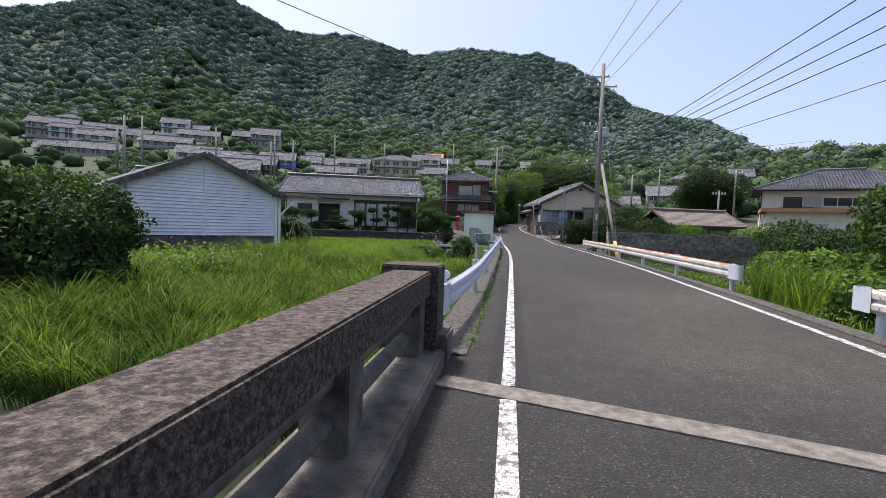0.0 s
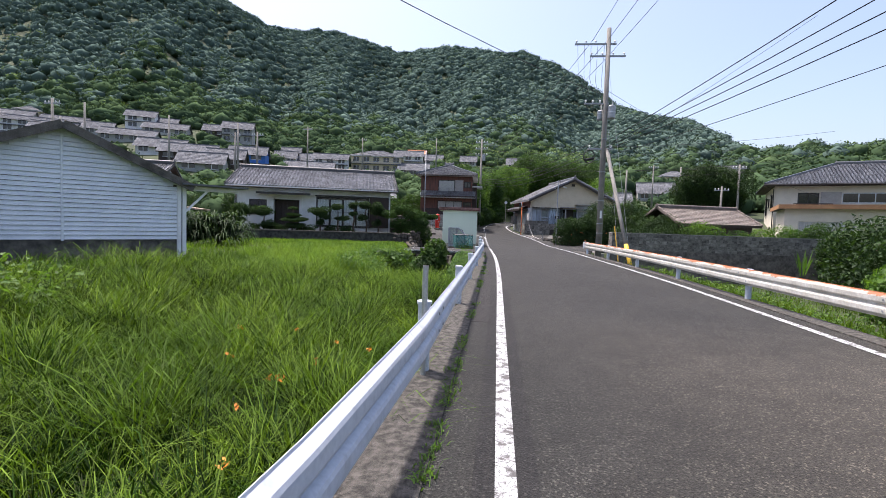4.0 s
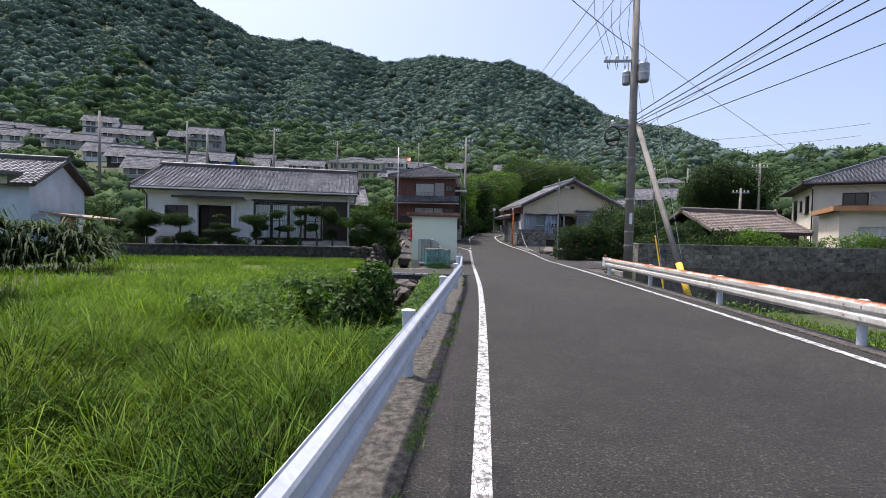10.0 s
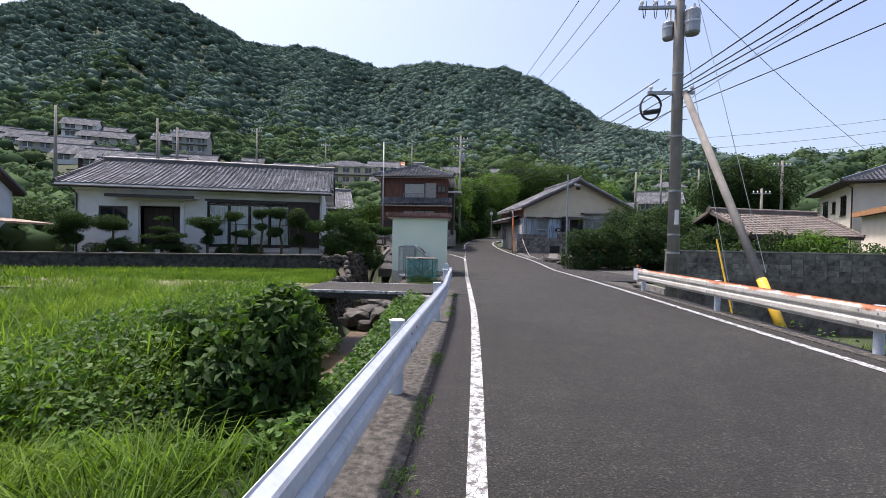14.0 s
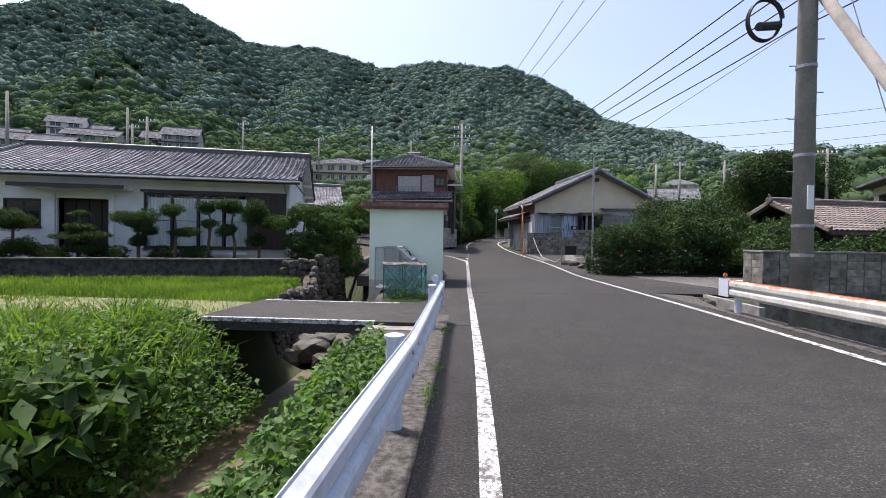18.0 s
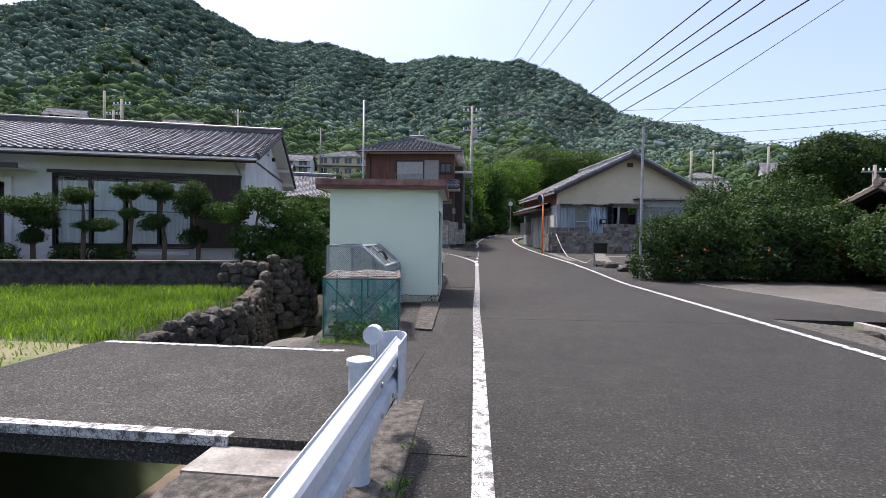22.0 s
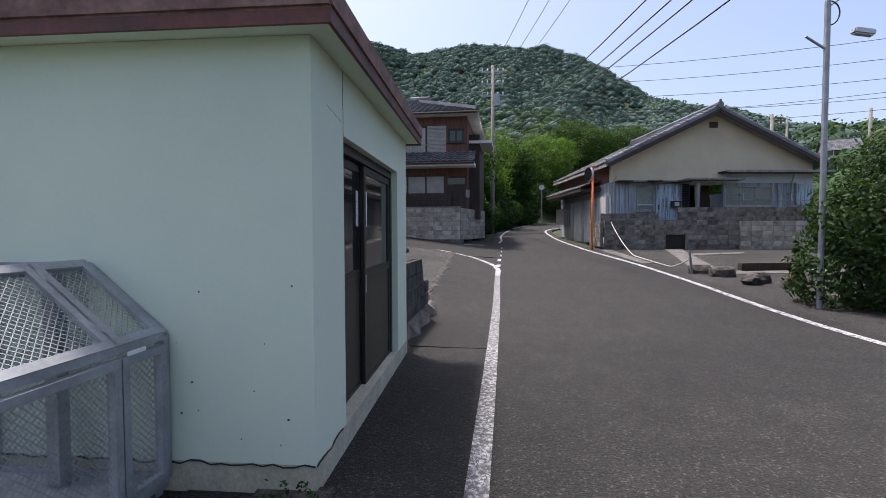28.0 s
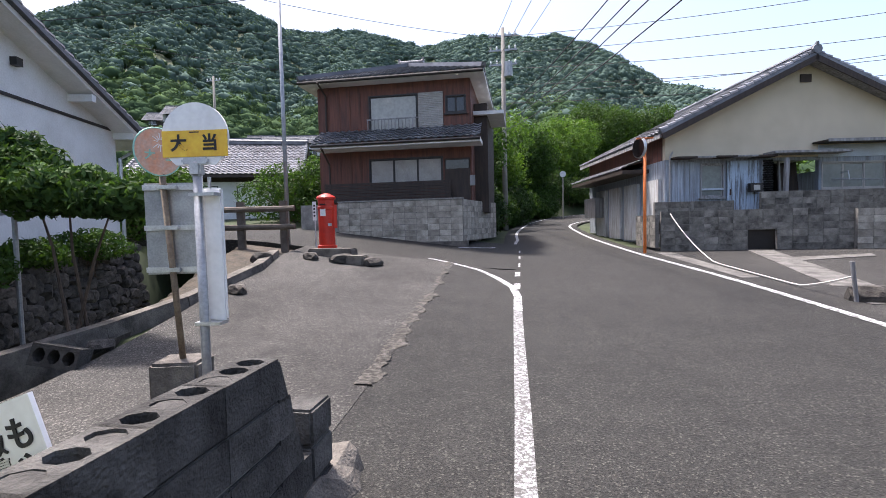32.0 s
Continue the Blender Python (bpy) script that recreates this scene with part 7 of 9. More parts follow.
def stone_wall(name, pts, z0, tops, label, size=0.34, batter=0.12, seed=1):
    """A dry stone wall along a line in plan; tops: height at each point. Each stone is a piece."""
    w = thing(name, pose(0, 0, 0), label, "wall", kind="structure")
    rnd = random.Random(seed)
    P = [Vector((p[0], p[1], 0)) for p in pts]
    lens = [(b - a).length for a, b in zip(P, P[1:])]
    total = sum(lens)
    s = 0.0
    back = bmesh.new()
    for (a, b), (ta, tb) in zip(zip(P, P[1:]), zip(tops, tops[1:])):
        d = (b - a).normalized()
        q = Vector((d.y, -d.x, 0)) * -0.3
        v = [back.verts.new(c) for c in ((a.x, a.y, z0 - 0.3), (b.x, b.y, z0 - 0.3), (b.x, b.y, tb - 0.12), (a.x, a.y, ta - 0.12), (a.x + q.x, a.y + q.y, ta - 0.12), (b.x + q.x, b.y + q.y, tb - 0.12))]
        back.faces.new(v[:4])
        back.faces.new((v[3], v[2], v[5], v[4]))
    part("earth_backing", back, M["soil_dark"], w)
    while s < total:
        t = s
        for (a, b), l, ta, tb in zip(zip(P, P[1:]), lens, tops, tops[1:]):
            if t <= l:
                break
            t -= l
        p = a.lerp(b, min(1, t / l))
        d = (b - a).normalized()
        nrm = Vector((d.y, -d.x, 0))
        top = ta + (tb - ta) * min(1, t / l)
        z = z0
        while z < top:
            h = size * rnd.uniform(0.55, 0.95)
            wd = size * rnd.uniform(0.9, 1.5)
            off = nrm * (0.02 + batter * (top - z) + rnd.uniform(-0.03, 0.04)) + d * rnd.uniform(-0.1, 0.1)
            m = Matrix.Translation(p + off + Vector((0, 0, z + h / 2))) @ Matrix.Rotation(math.atan2(d.y, d.x) + rnd.uniform(-0.25, 0.25), 4, "Z") @ Matrix.Rotation(rnd.uniform(-0.2, 0.2), 4, "Y") @ Matrix.Diagonal((wd * 1.15, size * 1.0, h * 1.3, 1))
            part("stone", rnd.choice(_stones), None, w, m=m)
            z += h * 0.92
        s += size * rnd.uniform(0.85, 1.1)
    return w


block_wall("boundary_wall_right", 7.65, 34.75, 0, 18.4, 0.22, 5, "grey concrete block boundary wall on a stained retaining wall", T=0.15, mat="block_mid")
tagged(part("retaining_wall", bx(7.55, 27, 34.7, 35.0, -2.2, 0.215), M["concrete_dark"]), "stained concrete retaining wall above the creek", "wall", kind="structure")
tagged(part("retaining_wall_side", bx(6.72, 6.85, 33.2, 35.9, -2.2, 0.0), M["concrete"]), "concrete channel wall beside the pole", "wall", kind="structure")
block_wall("boundary_wall_corner", 7.82, 34.92, 90, 0.8, 0.22, 5, "grey concrete block wall end pier", T=0.15, mat="block_mid")
block_wall("house_wall_low", 3.78, 55.05, 2, 5.2, 0.6, 6, "low weathered concrete block wall with an opening", skip=((6, 7, 0, 2),), cap=False, mat="block_mid")
# solid black slab paints the shade inside the gap left in the blocks
tagged(part("opening_shade_slab", bx(6.1, 7.0, 55.35, 55.5, 0.55, 1.25), M["black_frame"]), "black slab that paints the shade inside the block opening", "opening", kind="structure")
block_wall("house_wall_right", 8.98, 55.1, 2, 6.4, 0.55, 6, "pale concrete block wall", cap=False, T=0.15)
block_wall("house_wall_upper", 6.9, 56.0, 6, 5.2, 1.75, 3, "grey concrete block wall behind the low one", cap=False, mat="block_mid")
block_wall("house_wall_back", 3.7, 55.5, 8, 2.6, 1.1, 5, "grey concrete block wall beside the porch", cap=False, mat="block_mid")
block_wall("house_wall_side", 3.72, 55.1, 98, 1.6, 0.7, 5, "grey concrete block wall beside the road", cap=False, mat="block_mid")
block_wall("terrace_wall", -6.7, 55.35, -0.5, 4.4, 1.0, 7, "pale concrete block terrace wall under the house", cap=True, T=0.15)
block_wall("terrace_wall_side", -2.28, 55.36, 79, 4.0, 1.0, 7, "pale concrete block terrace wall under the house", cap=False, T=0.15)
tagged(part("terrace", bx(-8.2, -2.35, 55.52, 62.5, 0.4, 2.36), M["concrete"]), "concrete terrace that carries the house", "terrace", kind="structure")
tagged(part("terrace_footing", bx(-7.0, -2.2, 55.22, 55.9, 0.3, 1.0), M["concrete_dark"]), "rough concrete footing of the terrace wall", "footing", kind="structure")
stone_wall("creek_stone_wall", [(-4.25, 32.5), (-4.55, 33.6), (-4.55, 34.8), (-4.65, 35.9), (-5.05, 37.3), (-5.5, 38.5), (-5.6, 39.2)], -1.45, [-0.22, -0.15, -0.1, -0.08, -0.05, 0.1, 0.3], "dark dry stone retaining wall along the creek", size=0.27, seed=3)
stone_wall("garden_stone_wall", [(-6.65, 38.95), (-5.5, 39.25), (-5.2, 40.4), (-5.75, 42.2), (-6.9, 44.4), (-8.3, 46.6), (-9.4, 49.5)], -1.2, [0.55, 0.62, 0.7, 0.78, 0.85, 0.95, 1.1], "dry stone wall carrying the house garden", size=0.32, seed=4)
stone_wall("channel_stones", [(5.85, 33.0), (6.35, 35.3), (8.3, 35.9)], -1.5, [-0.3, -0.28, -0.25], "rough brown stones lining the open channel", size=0.36, batter=0.3, seed=9)
tagged(part("garden_wall", bx(-13.2, 0.2, -3.05, -2.9, -0.6, 0.62, m=pose(-7.835, 42.03, 0, 0, 0, 16.9)), M["block_stained"]), "low dark stained concrete garden wall", "wall", kind="structure")
tagged(part("garden_wall_cap", bx(-13.2, 0.4, -3.1, -2.6, 0.6, 0.66, m=pose(-7.835, 42.03, 0, 0, 0, 16.9)), M["concrete_dark"]), "worn coping of the garden wall", "coping", kind="structure")
tagged(part("garden_bed", bx(-13.2, 0.2, -2.9, 0.0, -0.5, 0.42, m=pose(-7.835, 42.03, 0, 0, 0, 16.9)), M["soil"]), "bare earth garden bed", "garden bed", kind="structure")

M["drive"] = asphalt("drive_asphalt", (0.045, 0.043, 0.04), (0.17, 0.163, 0.148), 0.6)

# ---- paved ground by the hut, apron, side road, drive ----
def sheet(name, pts, lift, mat, label, category, zf=None, n=10, thick=0.4):
    """A four-sided paved sheet that follows a height function."""
    a, b, c, d = [Vector((*p, 0)) for p in pts]
    zf = zf or (lambda x, y: float(road_z(y)))
    bm = bmesh.new()
    g = []
    for j in range(n + 1):
        row = []
        for i in range(n + 1):
            p = a.lerp(b, i / n).lerp(d.lerp(c, i / n), j / n)
            row.append(bm.verts.new((p.x, p.y, zf(p.x, p.y) + lift)))
        g.append(row)
    for j in range(n):
        for i in range(n):
            bm.faces.new((g[j][i], g[j][i + 1], g[j + 1][i + 1], g[j + 1][i]))
    rim = [g[0][i] for i in range(n + 1)] + [g[j][n] for j in range(1, n + 1)] + [g[n][i] for i in range(n - 1, -1, -1)] + [g[j][0] for j in range(n - 1, 0, -1)]
    low = [bm.verts.new(v.co + Vector((0, 0, -thick))) for v in rim]
    for i in range(len(rim)):
        k = (i + 1) % len(rim)
        bm.faces.new((rim[k], rim[i], low[i], low[k]))
    return tagged(part(name, bm, mat), label, category, kind="structure")


def rise(x, y):
    return float(road_z(y)) + 0.125 * max(0, min(7, -0.8 - x)) * float(smooth01(43, 50, y))


sheet("forecourt", [(-1.75, 31.2), (0.3, 31.2), (-0.3, 37.0), (-2.1, 37.0)], -0.012, M["asphalt_old"], "cracked old asphalt beside the hut", "forecourt")
sheet("bridge_shoulder", [(-0.34, 29.9), (0.35, 29.9), (0.22, 33.6), (-0.9, 33.6)], 0.006, M["asphalt_old"], "cracked asphalt between the road and the slab bridge", "road", None, 4)
sheet("hut_side_paving", [(-1.4, 36.6), (-0.1, 36.6), (-0.5, 44.4), (-1.45, 44.4)], -0.004, M["asphalt_old"], "dark old asphalt along the hut", "paving")
sheet("apron", [(-4.3, 40.1), (-1.3, 40.1), (-2.0, 51.6), (-6.0, 51.6)], 0.012, M["apron"], "rough pale concrete apron at the bus stop", "apron", rise, 14)
def ragged(name, line, width, lift, mat, label, seed):
    """A broken, uneven edge of concrete along a line in plan."""
    rn = random.Random(seed)
    bm = bmesh.new()
    rows = []
    n = 90
    for k in range(n + 1):
        f = k / n * (len(line) - 1)
        i = min(int(f), len(line) - 2)
        p = Vector((*line[i], 0)).lerp(Vector((*line[i + 1], 0)), f - i)
        z = rise(p.x, p.y)
        wob = 0.05 * math.sin(p.y * 5.3) + 0.04 * math.sin(p.y * 11.7 + 1)
        a, b = p.x - width * rn.uniform(0.8, 1.1), p.x + wob + width * rn.uniform(-0.15, 0.2)
        rows.append([bm.verts.new(c) for c in ((a, p.y, z + 0.005), (a + 0.05, p.y, z + lift * rn.uniform(0.5, 1.1)), (b, p.y, z + lift * rn.uniform(0.4, 1.0)), (b + 0.05 * rn.random(), p.y, z - 0.02))])
    for u, v in zip(rows, rows[1:]):
        for j in range(3):
            bm.faces.new((u[j], u[j + 1], v[j + 1], v[j]))
    return tagged(part(name, bm, mat), label, "apron", kind="structure")


sheet("apron_side", [(-2.3, 40.1), (0.0, 40.1), (-0.4, 51.8), (-2.6, 51.8)], 0.006, M["asphalt"], "asphalt between the apron and the edge line", "road", rise, 14)
ragged("apron_lip", [(-1.5, 43.9), (-1.56, 44.8), (-1.64, 45.8), (-1.75, 47.9), (-2.0, 50.4), (-2.15, 51.9)], 0.2, 0.028, M["strip"], "broken concrete lip of the apron", 5)
sheet("creek_bank_far", [(-9.0, 42.5), (-5.5, 42.5), (-5.3, 51.2), (-9.5, 51.2)], 0.05, M["soil_dark"], "dark earth bank of the creek", "bank", lambda x, y: float(ground_z(x, y)), 24, 0.1)
sheet("side_road", [(-14, 51.4), (-0.3, 51.4), (-0.5, 57.6), (-14, 55.4)], 0.004, M["asphalt"], "asphalt side road", "road", rise, 14)
sheet("drive", [(8.5, 36.0), (24, 36.0), (24, 45.4), (6.3, 45.2)], -0.005, M["drive"], "pale gritty drive", "drive", None, 6)
sheet("drive_mouth", [(5.2, 36.0), (8.5, 36.0), (6.3, 45.2), (4.4, 45.2)], -0.006, M["asphalt_old"], "dark asphalt between the road and the drive", "road", None, 6)
sheet("drive_kerb", [(8.42, 36.3), (8.56, 36.3), (6.32, 45.5), (6.2, 45.5)], 0.012, M["pale_track"], "thin pale concrete edging of the drive", "edging", None, 6, 0.06)
sheet("yard", [(4.0, 45.2), (16, 45.2), (16, 55.2), (2.6, 56.2)], -0.006, M["asphalt_old"], "worn asphalt yard", "yard", None, 8)
sheet("yard_strip", [(4.9, 47.8), (10.5, 48.9), (10.5, 49.6), (4.9, 48.4)], 0.006, M["pale_track"], "pale concrete strip across the yard", "paving", None, 4, 0.05)
sheet("yard_strip_long", [(5.2, 49.3), (5.9, 49.3), (6.75, 54.9), (6.1, 54.9)], 0.008, M["pale_track"], "pale concrete track across the yard", "paving", None, 8, 0.05)
sheet("yard_strip_short", [(6.4, 52.7), (8.4, 53.4), (8.6, 53.9), (6.5, 53.3)], 0.011, M["pale_track"], "pale concrete track across the yard", "paving", None, 8, 0.05)
sheet("road_gutter", [(4.1, 50.2), (4.45, 50.2), (3.95, 54.6), (3.5, 54.6)], 0.008, M["pale_track"], "broken pale concrete edge beside the road", "edging", None, 8, 0.05)
sheet("field_path", [(-14, 28.9), (-4.3, 29.95), (-4.4, 32.45), (-14, 32.6)], 0.05, M["path"], "worn earth path across the field", "path", lambda x, y: float(ground_z(x, y)), 10, 0.3)
sheet("hut_ramp", [(-0.66, 33.9), (-0.4, 33.85), (-0.62, 36.95), (-1.02, 36.9)], 0.02, M["strip"], "worn stained concrete ramp", "ramp", None, 3)
for y0, nm in ((29.93, "near"), (32.33, "far")):
    tagged(part("slab_edge_line_" + nm, bx(-4.3, -1.25, y0, y0 + 0.09, -0.05, 0.02), M["paint"]), "white painted edge of the slab bridge", "road marking", kind="structure")
tagged(part("slab_abutment", bx(-1.35, -0.3, 29.6, 32.5, -2.0, -0.05), M["concrete"]), "rough concrete bridge abutment", "abutment", kind="structure")
tagged(part("abutment_apron", bx(-1.35, -0.1, 28.9, 29.92, -1.6, -0.06, 0.02), M["strip"]), "stained concrete ledge beside the slab bridge", "abutment", kind="structure")
tagged(part("creek_bed", bx(-5.4, -1.4, 24.5, 41, -1.8, -1.71), M["creek"]), "damp brown creek bed", "creek bed", kind="structure")
# curved line where the side road joins
_pts = [Vector(p) for p in ((-0.25, 47.1, 0), (-0.29, 48.2, 0), (-0.42, 49.1, 0), (-0.77, 50.1, 0), (-1.3, 51.0, 0), (-2.1, 51.6, 0), (-2.7, 51.9, 0))]
paint_strip("junction_line", _pts, -0.07, 0.07, "worn white curved line at the side road", rise)
paint_strip("junction_line_far", [Vector(p) for p in ((-2.4, 54.9, 0), (-1.5, 55.7, 0), (-0.95, 56.6, 0), (-0.7, 57.7, 0), (-0.66, 59.5, 0))] + cut(LS, 61, 92), -0.06, 0.06, "white edge line beyond the side road", rise)
for k in range(5):
    paint_strip("dash", [Vector((-0.33 - 0.04 * k, 48.9 + k * 1.5, 0)), Vector((-0.34 - 0.04 * k, 49.5 + k * 1.5, 0))], -0.06, 0.06, "short worn white dash")
ribbon("seam_band", offset(cut(LS, 3.4, 16), -0.19), offset(cut(LS, 3.4, 16), 0.19), 0.003, M["seam"], "dark sealed seam under the edge line")
sheet("shoulder_patch", [(0.2, 12), (0.5, 12), (0.46, 29.5), (0.12, 29.5)], 0.004, M["asphalt_dark"], "darker patched asphalt shoulder", "road", None, 6, 0.01)
sheet("far_channel_edge", [(5.2, 32.2), (5.62, 32.2), (6.25, 35.5), (5.2, 36.1)], -0.006, M["strip"], "broken concrete edge by the drive", "edging", None, 3)


# ---- near wall of hollow blocks ----
def hollow_block():
    bm = bmesh.new()
    L, T, H = 0.39, 0.19, 0.19
    for y0, y1 in ((0, 0.035), (T - 0.035, T)):
        box(bm, 0, L, y0, y1, 0, H)
    for x0 in (0, 0.1225, 0.2425, 0.365):
        box(bm, x0, x0 + 0.025, 0.035, T - 0.035, 0, H)
    for cx in (0.0737, 0.195, 0.3165):  # rounded corners of the holes
        for sx in (-1, 1):
            for sy in (-1, 1):
                v = [bm.verts.new((cx + sx * a, T / 2 + sy * b, z)) for z in (0, H) for a, b in ((0.0488, 0.06), (0.0488, 0.02), (0.018, 0.06))]
                for f in ((0, 1, 2), (5, 4, 3), (0, 3, 4, 1), (1, 4, 5, 2), (2, 5, 3, 0)):
                    bm.faces.new([v[i] for i in f])
    box(bm, 0.02, L - 0.02, 0.03, T - 0.03, 0, 0.03)
    bmesh.ops.recalc_face_normals(bm, faces=bm.faces[:])
    return mesh_of("hollow_block", bm, M["block_stained"])


HB = hollow_block()
SB = mesh_of("block", bx(0, 0.39, 0, 0.19, 0, 0.19, 0.008), M["block_stained"])
hw = thing("hollow_block_wall", pose(-1.12, 39.9, 0.11, 0, 0, 91), "low wall of hollow concrete blocks, broken at the end", "wall", kind="structure")
for i in range(5):
    for r in range(4):
        part("block", HB if r == 3 else SB, None, hw, m=pose(i * 0.37 - 0.02, 0.004 * (i % 2), r * 0.2 + 0.05))
for i, j, dz in ((0, 2, 0.004), (1, 1, 0.02), (2, 0, 0.003), (2, 2, 0.012), (3, 1, 0.004), (4, 0, 0.002)):
    x0 = i * 0.37 - 0.02 + 0.0737 + (j - 1) * 0.1214 + 0.1213
    part("mortar_fill", bx(x0 - 0.055, x0 + 0.055, 0.03, 0.16, 0.66, 0.84 - dz, 0.01), M["block_stained"], hw, "rough mortar that fills a hole")
part("mortar", bx(0, 1.82, 0.015, 0.175, -0.1, 0.64), M["mortar"], hw)
for r, (zt, w0, w1) in enumerate(((0.25, 0.3, 0.3), (0.45, 0.22, 0.16), (0.64, 0.15, 0.1), (0.82, 0.09, 0.02))):  # snapped blocks, stepping down
    bm = bmesh.new()
    v = [bm.verts.new((1.85 + x, y, z)) for y in (0.004, 0.185) for x, z in ((0, zt - 0.195), (w0, zt - 0.195), (w1, zt), (0, zt))]
    for f in ((0, 1, 2, 3), (7, 6, 5, 4), (0, 4, 5, 1), (1, 5, 6, 2), (2, 6, 7, 3), (3, 7, 4, 0)):
        bm.faces.new([v[q] for q in f])
    part("broken_block", bm, M["block_stained"], hw, "snapped concrete block")
for r, zt in enumerate((0.07, 0.27, 0.47)):
    part("block", bx(2.16, 2.42, 0.0, 0.19, zt - 0.195, zt, 0.015), M["block_stained"], hw)
part("coin_lid", bar([(0.35, 0.06, 0.851), (0.35, 0.06, 0.866)], 0.03, 14), M["alu"], hw, "small metal lid left on the wall")
fb, frnd, frow = bmesh.new(), random.Random(4), []
for k in range(26):  # rough footing that spreads towards the road
    x = -0.1 + k * 0.11
    w = 0.13 + 0.05 * math.sin(k * 0.9) + frnd.uniform(-0.025, 0.025)
    frow.append([fb.verts.new(c) for c in ((x, 0.26, -0.5), (x, 0.26, 0.03), (x, -0.01, 0.06 + frnd.uniform(-0.03, 0.03)), (x, -w * 0.55, 0.0 + frnd.uniform(-0.03, 0.03)), (x, -w, -0.13), (x, -w, -0.5))])
for a, b in zip(frow, frow[1:]):
    for k in range(5):
        fb.faces.new((a[k], b[k], b[k + 1], a[k + 1]))
fb.faces.new(frow[0]), fb.faces.new(frow[-1][::-1])
bmesh.ops.recalc_face_normals(fb, faces=fb.faces[:])
part("footing", fb, M["concrete_dark"], hw, "rough crumbling concrete footing")
part("broken_slab", bx(2.45, 2.57, -0.06, 0.2, -0.3, 0.12, 0.03, m=pose(0, 0, 0, 0, 3, 0)), M["concrete_dark"], hw, "broken upright slab")
sb = thing("concrete_block", pose(-5.36, 44.0, 0.12, 76, 12, 16) @ Matrix.Scale(1.25, 4), "loose hollow concrete block lying on the apron", "block")
part("block", HB, None, sb)
for x, y, s in ((-5.1, 44.5, 0.34), (-4.9, 46.9, 0.36), (-3.05, 43.55, 0.32), (-4.25, 49.75, 0.5), (-3.55, 49.85, 0.46), (-4.95, 49.7, 0.4), (-5.7, 48.9, 0.5)):
    st = new("stone", random.Random(int(x * 10)).choice(_stones))
    st.matrix_basis = pose(x, y, rise(x, y) + s * 0.18, 0, 0, x * 80) @ Matrix.Diagonal((s * 1.2, s, s * 0.6, 1))
    tagged(st, "rough dark stone on the concrete apron", "stone", "loose stones")
ck = [Vector((-6.0, 42.6, 0)), Vector((-5.88, 43.9, 0)), Vector((-5.6, 45.0, 0)), Vector((-5.36, 46.2, 0)), Vector((-5.4, 48.3, 0)), Vector((-5.8, 49.6, 0))]
for a, b in zip(ck, ck[1:]):
    tagged(part("channel_kerb", extrude_profile(bmesh.new(), [(-0.12, -0.4), (0.12, -0.4), (0.1, 0.14), (-0.1, 0.14)], (a.x, a.y, rise(a.x, a.y)), (b.x, b.y, rise(b.x, b.y))), M["concrete_dark"]), "low concrete kerb along the creek", "kerb", kind="structure")
for x0, x1, y0 in ((-5.3, -4.2, 50.2), (-4.5, -3.7, 49.6)):
    tagged(part("step_stone", bx(x0, x1, y0, y0 + 0.45, rise(x0, y0) - 0.1, rise(x0, y0) + 0.14, 0.03), M["concrete_dark"]), "worn stone step below the post box", "step")


# ---- lettering ----
def letters(text, size, m, mat, parent, name="lettering", extrude=0.0015, bold=0.0):
    cu = bpy.data.curves.new(name, "FONT")
    cu.offset = size * bold
    cu.body, cu.size, cu.extrude, cu.align_x, cu.align_y = text, size, extrude, "CENTER", "CENTER"
    cu.materials.append(mat)
    ob = new(name, cu)
    ob.parent, ob.matrix_basis = parent, m
    return ob


def disc(r, t, n=32):
    bm = bar([(0, -t / 2, 0), (0, t / 2, 0)], r, n)
    return bm


